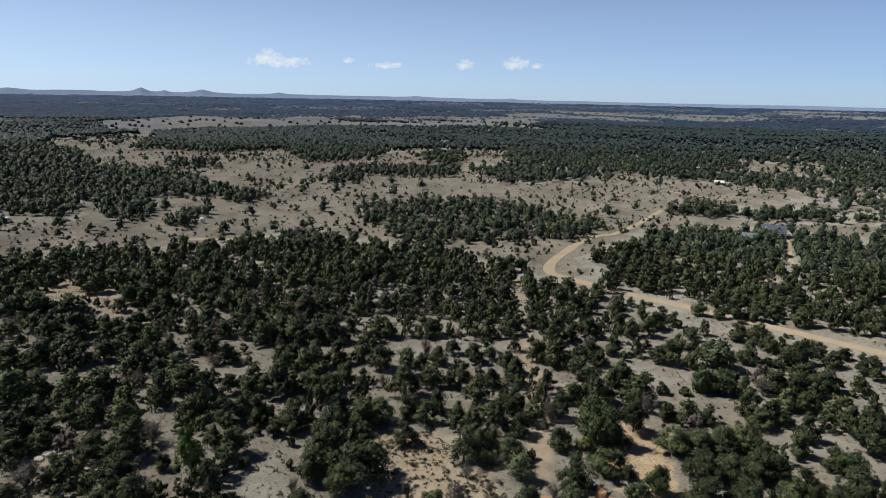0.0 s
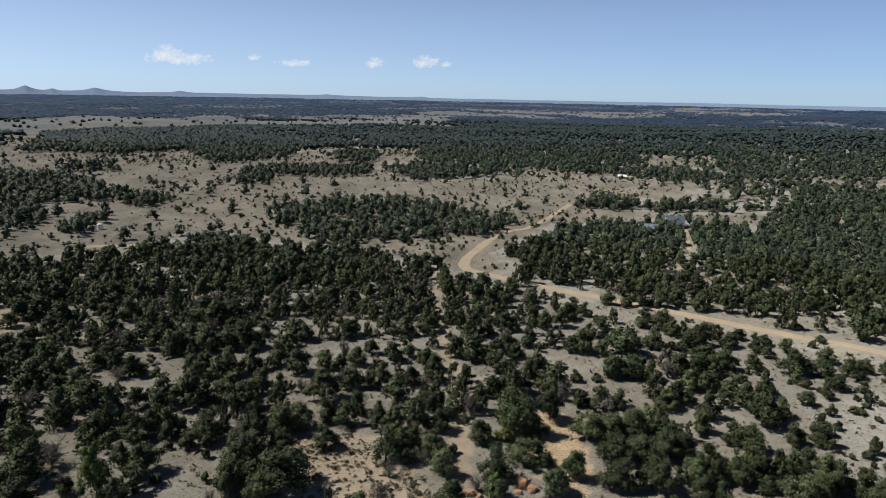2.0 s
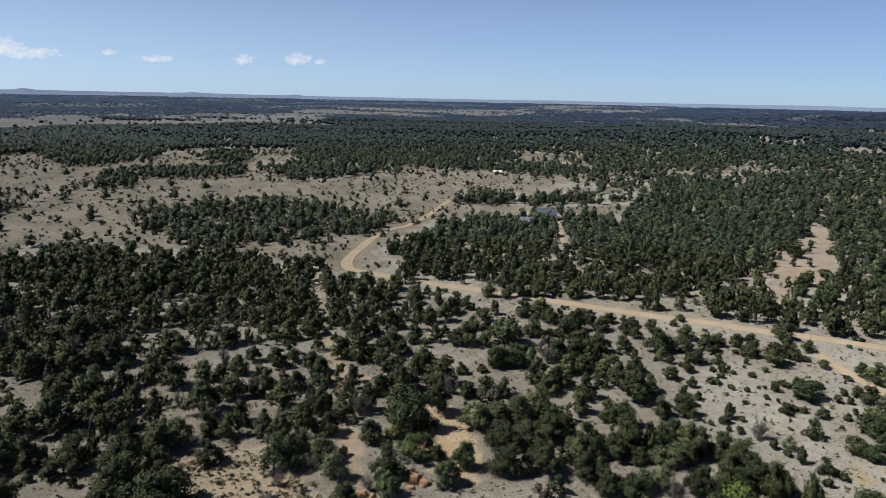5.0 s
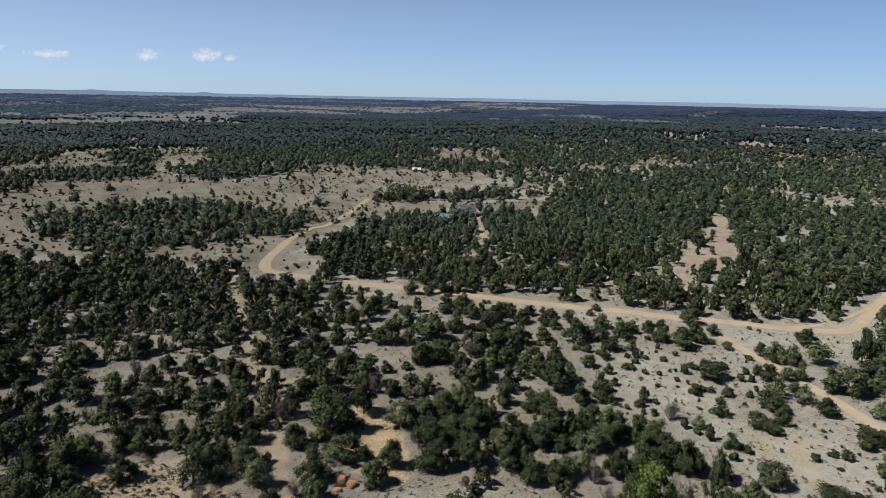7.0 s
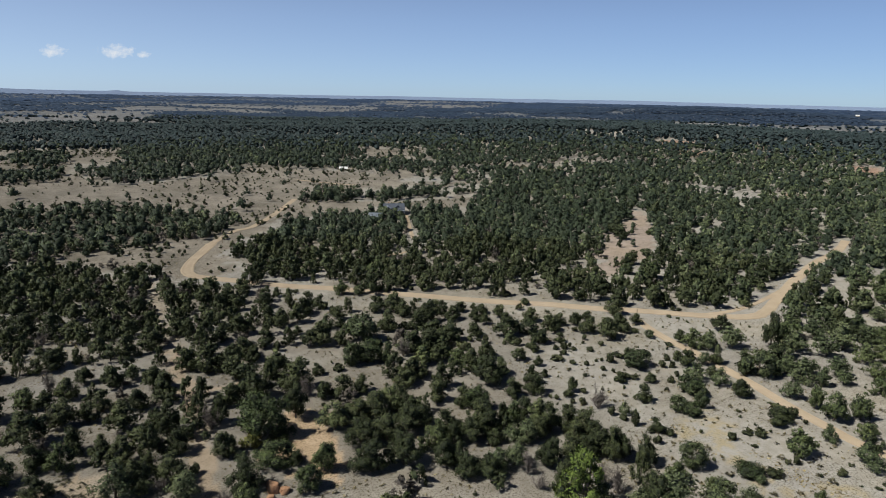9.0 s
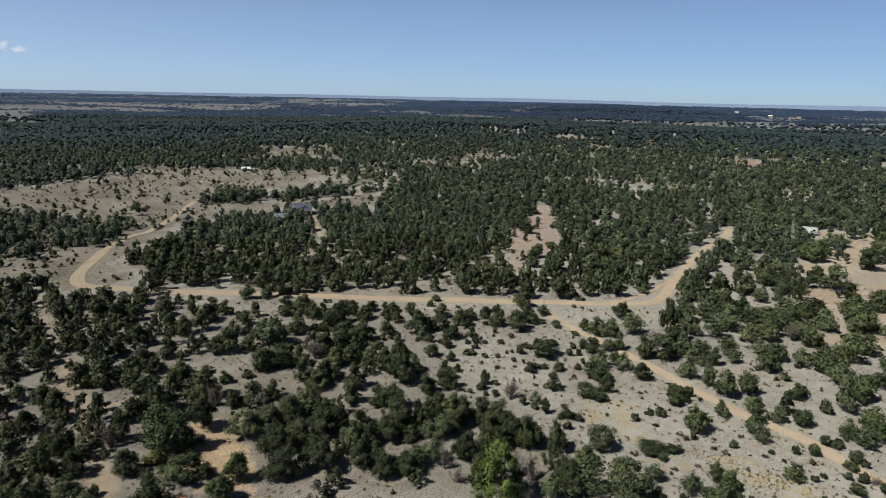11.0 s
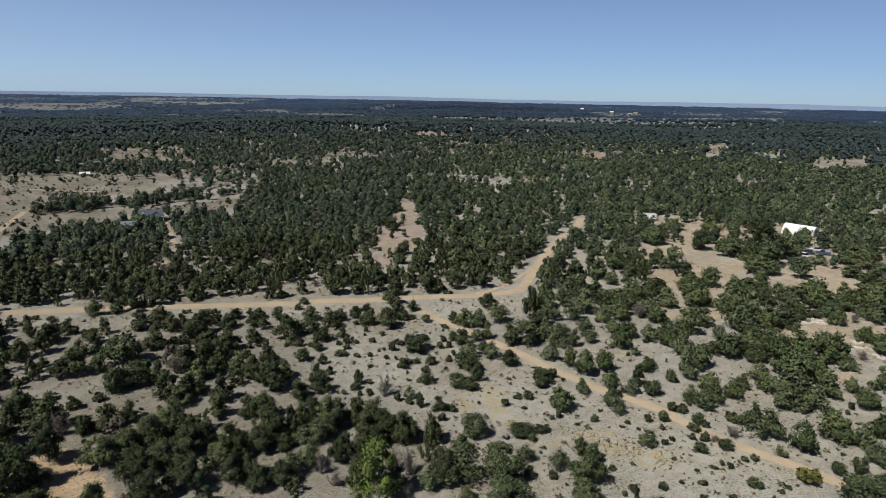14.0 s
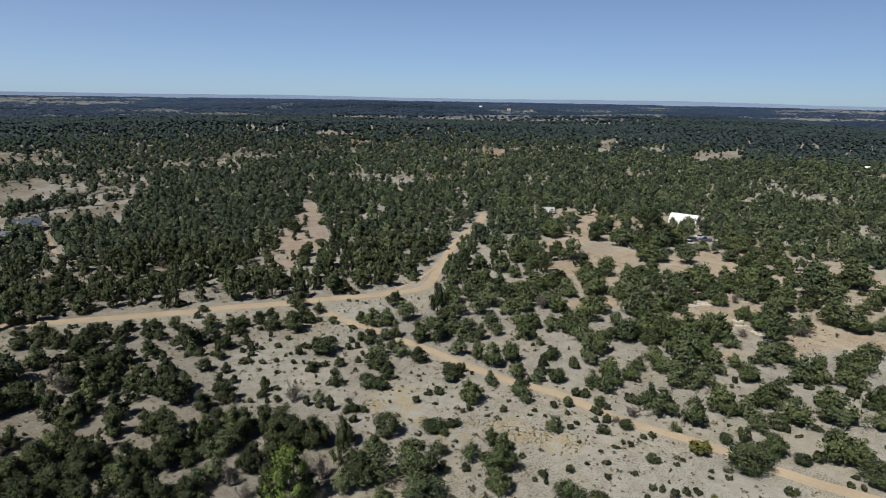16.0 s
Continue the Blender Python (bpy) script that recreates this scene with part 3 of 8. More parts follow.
def soil_material():
    m, nt, p = material("soil")
    big, mid, small = noise_of(nt, 0.035, 5.0), noise_of(nt, 0.45, 5.0, 0.6), noise_of(nt, 3.2, 6.0, 0.7)
    base = ramp(nt, big, [(0.3, (0.318, 0.31, 0.293)), (0.5, (0.344, 0.331, 0.3)), (0.72, (0.364, 0.336, 0.278))])
    plain = noise_of(nt, 0.075, 3.0, 0.55)

    def att(name):
        a = nt.nodes.new("ShaderNodeAttribute")
        a.attribute_name = name
        return a.outputs["Fac"]
    grass = ramp(nt, noise_of(nt, 0.02, 6.0, 0.6), [(0.3, (0.16, 0.149, 0.124)), (0.5, (0.2, 0.184, 0.153)), (0.7, (0.252, 0.228, 0.19))])
    streak = ramp(nt, noise_of(nt, 0.055, 6.0, 0.65, (1.0, 0.45, 1.0)), [(0.42, (0.12, 0.12, 0.12)), (0.58, (1.0, 1.0, 1.0))])
    grass = blend(nt, streak, grass, blend(nt, noise_of(nt, 0.011, 3.0), (0.276, 0.248, 0.206), (0.312, 0.287, 0.247)))
    sand = ramp(nt, noise_of(nt, 0.09, 4.0), [(0.3, (0.352, 0.28, 0.205)), (0.55, (0.395, 0.332, 0.257)), (0.75, (0.42, 0.375, 0.315))])
    c = blend(nt, att("grass"), base, grass)
    c = blend(nt, math_node(nt, "MULTIPLY", att("straw"), ramp(nt, mid, [(0.42, (0, 0, 0)), (0.58, (0.7, 0.7, 0.7))])), c, (0.43, 0.365, 0.225))
    c = blend(nt, math_node(nt, "MULTIPLY", att("red"), 0.75), c, (0.35, 0.215, 0.15))
    c = blend(nt, att("sand"), c, sand)
    c = blend(nt, att("orange"), c, ramp(nt, noise_of(nt, 0.25, 5.0, 0.6), [(0.35, (0.43, 0.325, 0.215)), (0.65, (0.53, 0.415, 0.295))]))
    dark_soil = ramp(nt, noise_of(nt, 0.4, 5.0, 0.65), [(0.35, (0.15, 0.132, 0.108)), (0.65, (0.245, 0.222, 0.185))])
    c = blend(nt, math_node(nt, "MULTIPLY", att("near_trees"), 0.6), c, dark_soil)
    # Haze put into the colour: far soil and plains go blue-grey.
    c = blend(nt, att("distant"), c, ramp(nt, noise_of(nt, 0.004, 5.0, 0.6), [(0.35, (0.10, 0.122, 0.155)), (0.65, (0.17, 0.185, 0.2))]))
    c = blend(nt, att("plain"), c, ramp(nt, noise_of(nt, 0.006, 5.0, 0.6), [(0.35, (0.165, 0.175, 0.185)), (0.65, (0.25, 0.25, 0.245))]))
    c = blend(nt, math_node(nt, "MULTIPLY", ramp(nt, mid, [(0.4, (0, 0, 0)), (0.6, (1, 1, 1))]), 0.6), c,
              blend(nt, 1.0, c, (0.72, 0.70, 0.66), "MULTIPLY"))
    c = blend(nt, math_node(nt, "MULTIPLY", ramp(nt, small, [(0.5, (0, 0, 0)), (0.58, (1, 1, 1))]), ramp(nt, plain, [(0.4, (0.2, 0.2, 0.2)), (0.54, (1.0, 1.0, 1.0))])), c,
              blend(nt, 1.0, c, (0.5, 0.49, 0.44), "MULTIPLY"))
    nt.links.new(c, p.inputs["Base Color"])
    p.inputs["Roughness"].default_value = 0.95
    p.inputs["Diffuse Roughness"].default_value = 0.55
    p.inputs["Specular IOR Level"].default_value = 0.15
    bump(nt, p, small, 0.7, 0.08)
    return m



def make_road(name, line, width, label, ruts=2, mat=M_ROAD, lift=0.05):
    """A dirt strip with a ragged edge, wheel ruts and low berms."""
    pts = smooth_line(line, 2.0)
    across = np.linspace(-1, 1, 15)
    v = []
    for k, p in enumerate(pts):
        d = (pts[min(k + 1, len(pts) - 1)] - pts[max(k - 1, 0)]).normalized()
        side = Vector((d.y, -d.x))
        wob = 1 + 0.16 * (noise.noise((k * 0.23, width, 0)) + 0.5 * noise.noise((k * 0.9, width, 4)))
        for s in across:
            q = p + side * (s * width / 2 * (wob if abs(s) > 0.9 else 1.0))
            rut = -0.035 * math.exp(-((abs(s) - 0.42) / 0.13) ** 2) if ruts else 0
            berm = 0.05 * math.exp(-((abs(s) - 0.86) / 0.1) ** 2)
            edge = -0.12 if abs(s) == 1 else 0
            v.append((q.x, q.y, float(ground_z(q.x, q.y)) + lift + rut + berm + edge + 0.015 * noise.noise((q.x, q.y, 1))))
    n = len(across)
    i = (np.arange(len(pts) - 1)[:, None] * n + np.arange(n - 1)[None, :]).ravel()
    me = soup(name, v, np.stack([i, i + 1, i + n + 1, i + n], 1), [mat])
    for f in me.polygons:
        f.use_smooth = True
    return tagged(new(name, me), label, "road", "", "structure")


make_road("road_main", ROAD, 3.5, "pale tan graded dirt road with wheel ruts")
make_road("road_north", ROAD_NORTH, 2.6, "pale dirt road crossing the dry meadow")
make_road("road_spur", SPUR, 3.0, "pale dirt road climbing between trees")
make_road("road_track", TRACK, 2.3, "narrow sandy two-rut dirt track")
make_road("road_corner", CORNER, 1.4, "pale dirt cut across the inside of the road corner")
make_road("road_drive", DRIVE, 1.4, "pale narrow dirt driveway between trees")
make_road("road_meadow", MEADOW_TRACK, 3.0, "faint pale track across dry meadow")
make_road("road_far", FAR_TRACK, 1.5, "faint pale track across dry meadow")



# ---- far land ----
def make_mesas():
    """Distant tableland with buttes round the horizon, haze put into its blue colour."""
    a = np.radians(np.arange(-60, 121, 0.1))
    deg = np.degrees(a)
    h = 14 + 5 * lattice(deg, deg * 0, 9, 1) + 2.5 * lattice(deg, deg * 0, 2.5, 2)
    h += 9 * np.clip((deg + 17) / 3, 0, 1) * np.clip((8 - deg) / 16, 0, 1) * (deg < 8) * (deg > -17) * 0.8
    for c, w, k in ((-33.0, 1.0, 16), (-30.0, 1.4, 7), (-28.2, 1.3, 7), (-24.3, 0.45, 22), (-24.3, 1.5, 9), (-22.6, 0.35, 12),
                    (-19.8, 0.6, 14), (-19.8, 1.9, 12), (-13.8, 0.5, 10), (-2.2, 0.7, 6), (5.8, 0.5, 7), (47, 6, 8), (80, 9, 9)):
        h += k * np.exp(-np.abs((deg - c) / w) ** 1.6)
    rows = []
    for r, s in ((4300, -0.02), (4620, 0.45), (4700, 0.9), (4760, 1.0), (4890, 0.95)):
        rows.append(np.stack([r * np.sin(a), r * np.cos(a), h * s + (lattice(deg, deg * 0 + r, 0.6, 3) - 0.5) * 2 * (r > 4400)], -1))
    n = len(a)
    i = (np.arange(4)[:, None] * n + np.arange(n - 1)[None, :]).ravel()
    me = soup("backdrop_mesas", np.concatenate(rows), np.stack([i, i + 1, i + n + 1, i + n], 1), [M_MESA_HAZE])
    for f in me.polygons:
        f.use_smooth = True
    tagged(new("backdrop_mesas", me), "mesas and buttes along the horizon in painted haze blue", "mesas", "", "structure")


# The blue is haze painted as base colour.
M_MESA_HAZE = mottled("haze_mesa", (0.17, 0.23, 0.345), (0.205, 0.27, 0.39), 0.004, 1.0, 0.0)
make_mesas()


def cloud_material():
    m, nt, p = material("cloud_glow")
    co = nt.nodes.new("ShaderNodeTexCoord")
    mp = nt.nodes.new("ShaderNodeMapping")
    mp.inputs["Location"].default_value = (-0.5, -0.5, -0.5)
    nt.links.new(co.outputs["Generated"], mp.inputs[0])
    sep = nt.nodes.new("ShaderNodeSeparateXYZ")
    nt.links.new(mp.outputs[0], sep.inputs[0])
    n = noise_of(nt, 0.018, 8.0, 0.62, (1, 1, 1.3))
    r2 = math_node(nt, "ADD", math_node(nt, "POWER", math_node(nt, "MULTIPLY", sep.outputs[0], 2.0), 2.0),
                   math_node(nt, "POWER", math_node(nt, "MULTIPLY", sep.outputs[2], 2.0), 2.0))
    a = math_node(nt, "SUBTRACT", math_node(nt, "ADD", math_node(nt, "MULTIPLY", n, 2.6), -0.75), r2)
    alpha = ramp(nt, a, [(0.05, (0, 0, 0)), (0.4, (0.42, 0.42, 0.42)), (0.85, (0.85, 0.85, 0.85))])
    # The cloud gives off its own white in place of sunlight on it.
    em = nt.nodes.new("ShaderNodeEmission")
    em.inputs[0].default_value, em.inputs[1].default_value = (0.86, 0.9, 0.95, 1), 0.9
    tr = nt.nodes.new("ShaderNodeBsdfTransparent")
    mx = nt.nodes.new("ShaderNodeMixShader")
    nt.links.new(alpha, mx.inputs[0])
    nt.links.new(tr.outputs[0], mx.inputs[1])
    nt.links.new(em.outputs[0], mx.inputs[2])
    nt.links.new(mx.outputs[0], nt.nodes["Material Output"].inputs[0])
    return m


M_CLOUD = cloud_material()


def cloud(az, el, wide, high):
    """A small fair-weather cloud far beyond the mesas."""
    bm = bmesh.new()
    bmesh.ops.create_grid(bm, x_segments=24, y_segments=8, size=0.5,
                          matrix=Matrix.Diagonal((wide, 1, high, 1)) @ Matrix.Rotation(radians(90), 4, "X"))
    for v in bm.verts:
        v.co.y += 0.00008 * v.co.x ** 2
    ob = part("backdrop_cloud", bm, M_CLOUD)
    ob.visible_shadow = False
    ob.matrix_world = Matrix.Translation((4850 * math.sin(radians(az)), 4850 * math.cos(radians(az)), 50 + 4850 * math.tan(radians(el)))) @ Matrix.Rotation(radians(-az), 4, "Z")
    tagged(ob, "small white fair-weather cloud low over the horizon", "cloud", "clouds", "structure")


cloud(-13.6, 2.3, 640, 110)
cloud(-14.6, 2.75, 240, 150)
cloud(-8.0, 2.6, 140, 60)
cloud(-4.8, 2.25, 330, 70)
cloud(1.8, 2.45, 190, 110)
cloud(6.0, 2.6, 290, 130)
cloud(7.9, 2.45, 130, 60)

# ---- trees ----
GROWN = collections.defaultdict(list)


def round_clumps(rng, n):
    """Clumps on three to five uneven lobes."""
    lobes = [(rng.uniform(-0.07, 0.07), rng.uniform(-0.07, 0.07), 0.78, 0.17), (rng.uniform(-0.12, 0.12), rng.uniform(-0.12, 0.12), 0.6, 0.21)]
    turn = rng.uniform(0, 2 * math.pi)
    count = rng.integers(4, 7)
    for k in range(count):
        q, r = turn + 2 * math.pi * k / count + rng.uniform(-0.4, 0.4), rng.uniform(0.16, 0.3)
        lobes.append((r * math.cos(q), r * math.sin(q), rng.uniform(0.24, 0.5), rng.uniform(0.16, 0.24)))
    out = []
    for k in range(n):
        c = lobes[k % len(lobes)]
        d = rng.normal(size=3)
        d /= np.linalg.norm(d)
        s = c[3] * rng.uniform(0.55, 1.05)
        out.append((c[0] + d[0] * s, c[1] + d[1] * s, max(0.12, c[2] + d[2] * s * 0.95), rng.uniform(0.09, 0.155)))
    return out


def cone_clumps(rng, n):
    out = []
    for k in range(n):
        z = 0.1 + 0.84 * ((k + rng.uniform()) / n)
        r = 0.5 * (1 - z) ** 0.5 * rng.uniform(0.3, 1.1)
        q = rng.uniform(0, 2 * math.pi)
        out.append((r * math.cos(q), r * math.sin(q), z, rng.uniform(0.065, 0.13) * (1.25 - 0.5 * z)))
    return out


def dense_clumps(rng, n):
    out = []
    for k in range(n):
        d = rng.normal(size=3)
        d /= np.linalg.norm(d)
        out.append((d[0] * 0.33, d[1] * 0.33, 0.46 + d[2] * 0.33, rng.uniform(0.12, 0.18)))
    return out


def low_clumps(rng, n):
    out = []
    for k in range(n):
        q, r = rng.uniform(0, 2 * math.pi), 0.36 * math.sqrt(rng.uniform())
        out.append((r * math.cos(q), r * math.sin(q), 0.2 + 0.42 * rng.uniform() * (1 - r), rng.uniform(0.14, 0.22)))
    return out


def trunk_mesh(rng, top, thick, limbs, clumps):
    lean = rng.normal(size=2) * 0.05
    path = [(lean[0] * t * 2, lean[1] * t * 2, t * top - 0.02) for t in (0, 0.3, 0.65, 1)]
    pieces = [tube(path, [thick * 1.3, thick, thick * 0.7, thick * 0.35], 7)]
    for c in [clumps[k] for k in rng.choice(len(clumps), min(limbs, len(clumps)), replace=False)]:
        s = min(0.7, 0.25 + 0.4 * rng.uniform()) * min(c[2], top)
        a = np.array((lean[0] * s, lean[1] * s, s))
        b = np.array(c[:3])
        mid = (a + b) / 2 + (0, 0, -0.03)
        pieces.append(tube([a, mid, b], [thick * 0.5, thick * 0.36, thick * 0.12], 5))
    v, f = joined(pieces)
    stem = len(pieces[0][0])
    knots = []
    for k in range(len(pieces) - 1):
        a = stem + 15 * k
        knots.append((a, a + 1, int(np.argmin(np.linalg.norm(v[:stem] - v[a], axis=1)))))
    return v, np.concatenate([f, np.array(knots)])


def make_kind(name, count, clump_fn, clump_n, per, size, mat, top, thick, limbs, label, category, upward=0.2, core=0.6, group="", lean=0.62):
    """Some different plants of one kind, each with a trunk and a crown one unit wide and high; fine ones, and lighter ones for farther off."""
    for k in range(count):
        for fine in (True, False):
            rng = np.random.default_rng(sum(map(ord, name)) * 17 + k)
            clumps = clump_fn(rng, clump_n)
            ob = tagged(new(name), label, category, group)
            v, f = trunk_mesh(rng, top, thick, limbs if fine else limbs // 2, clumps)
            t = new("trunk", soup("trunk", v, f, [M_BARK]))
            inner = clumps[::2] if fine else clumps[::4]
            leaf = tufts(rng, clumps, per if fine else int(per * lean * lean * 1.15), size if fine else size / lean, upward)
            # Dark lumps that paint shade into the gaps between sprays.
            shade_cores = cores(inner, core if fine else core * 1.15)
            v, f = joined([leaf, shade_cores])
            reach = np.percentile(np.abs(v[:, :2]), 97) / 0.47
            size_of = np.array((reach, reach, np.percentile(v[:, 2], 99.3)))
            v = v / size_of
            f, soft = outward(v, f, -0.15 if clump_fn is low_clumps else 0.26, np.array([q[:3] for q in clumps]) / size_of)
            c = new("crown", soup("crown", v, f, [mat, M_INNER_SHADE], None, np.arange(len(f)) >= len(leaf[1]), soft))
            t.parent = c.parent = ob
            GROWN[name, fine].append(ob)


make_kind("juniper_tree", 9, round_clumps, 46, 100, 0.027, M_JUNIPER, 0.6, 0.03, 6, "dark green bushy juniper on dry soil", "juniper", group="junipers of the slope")
make_kind("pinyon_pine", 6, cone_clumps, 40, 95, 0.027, M_JUNIPER, 0.85, 0.024, 6, "dark upright pinyon pine with an uneven crown", "pine", group="pinyon pines of the slope")
make_kind("olive_juniper", 4, round_clumps, 40, 105, 0.028, M_OLIVE, 0.6, 0.032, 7, "yellowish-green broad juniper with an open crown", "juniper", group="olive junipers of the slope")
make_kind("grey_juniper", 3, round_clumps, 32, 80, 0.03, M_GREYGREEN, 0.5, 0.03, 7, "grey-green thin-crowned juniper bush on dry soil", "juniper", core=0.4, group="grey junipers")
make_kind("round_juniper", 4, dense_clumps, 44, 95, 0.027, M_ROUND, 0.5, 0.03, 4, "dense round green juniper bush down to the soil", "juniper", group="round junipers")
make_kind("low_juniper", 1, low_clumps, 34, 110, 0.027, M_ROUND, 0.4, 0.03, 4, "low spreading flat-topped juniper bush", "juniper")
make_kind("tall_pine", 2, cone_clumps, 46, 130, 0.023, M_PINE, 0.92, 0.022, 9, "tall bright green pine with a full crown", "pine", group="tall pines")
make_kind("small_shrub", 6, low_clumps, 10, 60, 0.085, M_SHRUB, 0.3, 0.04, 3, "small dark green shrub on bare soil", "shrub", group="small shrubs")
make_kind("yellow_shrub", 2, low_clumps, 14, 60, 0.07, M_YELLOW, 0.3, 0.03, 3, "yellow-green flowering shrub beside dirt track", "shrub", group="yellow shrubs")


def make_dead(k):
    """A leafless shrub: a dense ball of fine grey twigs on a few stems."""
    rng = np.random.default_rng(400 + k)
    stems, twigs = [], []
    for i in range(11):
        q, r = rng.uniform(0, 6.3), rng.uniform(0.1, 0.42)
        tip = np.array((r * math.cos(q), r * math.sin(q), rng.uniform(0.5, 0.95)))
        mid = tip * (0.5, 0.5, 0.55) + rng.normal(size=3) * 0.04
        stems.append(tube([(0, 0, -0.02), mid, tip], [0.02, 0.013, 0.005], 5))
        for j in range(34):
            s = mid + (tip - mid) * rng.uniform(-0.5, 1)
            e = s + rng.normal(size=3) * 0.13 + (0, 0, 0.05)
            e[2] = max(e[2], 0.05)
            twigs.append(tube([s, e], [0.009, 0.004], 3))
    ob = tagged(new("dead_shrub"), "leafless grey-brown shrub of bare twigs", "shrub", "bare shrubs")
    for name, bits in (("stem", stems), ("branchwork", twigs)):
        v, f = joined(bits)
        new(name, soup(name, v, f, [M_TWIG])).parent = ob
    GROWN["dead_shrub", True].append(ob)


for k in range(3):
    make_dead(k)
PLANTED, FIRST = [], {}
place = random.Random(7)


def plant(kind, x, y, high, wide):
    grown = GROWN[kind, math.hypot(x, y) < 98 or kind == "dead_shrub"]
    first = grown[len(PLANTED) % len(grown)]
    k = 1 + place.uniform(-0.08, 0.08)
    m = Matrix.Translation((x, y, float(ground_z(x, y)) - 0.05)) @ Matrix.Rotation(place.uniform(0, 6.28), 4, "Z") @ Matrix.Diagonal((wide * k, wide / k, high, 1))
    if first.name in FIRST:
        copy_thing(first, m)
    else:
        FIRST[first.name] = (first, m)
    PLANTED.append((x, y, wide))


def far_juniper(x, y, high, wide):
    """A juniper past the counted ones, for the joined woodland."""
    PLANTED.append((x, y, wide))
    WOODED.append((x, y, high, wide))


WOODED = []
juniper = functools.partial(plant, "juniper_tree")
pinyon = functools.partial(plant, "pinyon_pine")
olive_juniper = functools.partial(plant, "olive_juniper")
grey_juniper = functools.partial(plant, "grey_juniper")
round_juniper = functools.partial(plant, "round_juniper")
low_juniper = functools.partial(plant, "low_juniper")
tall_pine = functools.partial(plant, "tall_pine")
shrub = functools.partial(plant, "small_shrub")
dead_shrub = functools.partial(plant, "dead_shrub")
yellow_shrub = functools.partial(plant, "yellow_shrub")


juniper(-51.4, 68.9, 3.8, 4.5)
juniper(-59.1, 81.3, 3.9, 4.6)
juniper(-61.0, 85.0, 4.5, 5.2)
juniper(-78.3, 110.4, 4.5, 5.2)
juniper(-82.0, 120.1, 2.5, 2.2)
juniper(-61.2, 90.8, 4.0, 3.9)
juniper(-55.8, 82.8, 3.3, 3.5)
juniper(-66.0, 99.4, 4.6, 5.3)
juniper(-84.2, 127.7, 3.8, 4.4)
juniper(-72.7, 110.5, 5.0, 5.8)
juniper(-56.1, 85.3, 3.6, 4.1)
juniper(-48.3, 74.9, 4.1, 4.6)
juniper(-77.9, 123.0, 4.9, 5.6)
juniper(-67.7, 110.9, 4.5, 5.0)
juniper(-75.0, 126.0, 5.1, 5.6)
juniper(-72.3, 122.0, 3.7, 4.1)
juniper(-65.5, 112.4, 4.0, 4.4)
juniper(-46.7, 80.2, 4.4, 4.8)
juniper(-52.4, 90.4, 4.3, 4.7)
juniper(-40.2, 70.2, 4.7, 5.2)
juniper(-73.7, 130.1, 3.2, 3.6)
juniper(-55.3, 98.7, 5.1, 5.6)
juniper(-62.5, 113.9, 4.1, 4.4)
juniper(-40.8, 74.4, 4.5, 4.9)
juniper(-69.3, 128.5, 3.9, 4.2)
juniper(-36.6, 69.2, 4.7, 5.0)
juniper(-60.3, 114.6, 3.9, 3.8)
juniper(-42.6, 81.0, 5.3, 5.7)
juniper(-64.9, 125.3, 4.4, 4.7)
juniper(-61.2, 122.4, 4.3, 4.6)
juniper(-55.0, 111.3, 5.1, 5.4)
juniper(-64.7, 132.6, 3.2, 3.4)
juniper(-36.6, 78.3, 2.5, 2.3)
juniper(-51.5, 110.4, 4.5, 4.8)
juniper(-44.5, 96.1, 6.1, 4.2)
juniper(-62.8, 136.7, 3.8, 4.0)
juniper(-48.0, 105.7, 4.4, 4.6)
juniper(-52.9, 120.2, 3.1, 3.2)
juniper(-62.2, 141.2, 5.6, 5.9)
juniper(-38.3, 91.9, 3.9, 4.0)
juniper(-41.9, 101.3, 5.3, 5.4)
juniper(-47.0, 117.6, 3.0, 3.1)
juniper(-31.5, 83.5, 3.9, 2.8)
juniper(-45.2, 120.3, 4.3, 4.4)
juniper(-49.6, 132.8, 4.7, 4.8)
juniper(-32.0, 91.1, 4.4, 4.4)
juniper(-43.9, 126.6, 3.9, 3.9)
juniper(-28.1, 81.6, 4.5, 4.5)
juniper(-39.2, 113.6, 4.1, 4.1)
juniper(-34.8, 101.4, 3.5, 3.2)
juniper(-48.9, 144.2, 5.0, 5.1)
juniper(-30.2, 94.0, 4.0, 4.0)
juniper(-42.8, 136.6, 5.5, 5.5)
juniper(-39.3, 126.8, 3.9, 3.8)
juniper(-31.1, 101.9, 4.8, 4.8)
juniper(-27.2, 91.2, 4.5, 3.9)
juniper(-39.6, 134.2, 4.5, 4.0)
juniper(-34.9, 123.6, 5.0, 5.0)
juniper(-27.0, 100.8, 5.9, 5.7)
juniper(-29.6, 113.4, 3.9, 3.5)
juniper(-32.4, 125.1, 5.7, 5.6)
juniper(-24.5, 102.4, 3.8, 3.7)
juniper(-26.8, 112.8, 4.7, 4.6)
juniper(-16.3, 68.8, 4.0, 3.9)
juniper(-21.2, 89.6, 5.4, 5.2)
juniper(-29.2, 123.7, 5.7, 5.6)
juniper(-33.5, 142.9, 5.7, 5.6)
juniper(-30.1, 139.2, 5.6, 5.5)
juniper(-15.7, 76.2, 4.5, 4.3)
juniper(-25.3, 124.2, 4.5, 4.3)
juniper(-22.6, 112.8, 5.3, 5.1)
juniper(-20.1, 102.2, 5.4, 5.2)
juniper(-15.6, 79.7, 5.4, 5.2)
juniper(-26.1, 141.3, 5.7, 5.5)
juniper(-18.0, 99.4, 4.3, 4.1)
juniper(-22.1, 125.7, 5.8, 5.6)
juniper(-15.0, 85.6, 5.7, 5.4)
juniper(-13.7, 82.8, 4.6, 4.4)
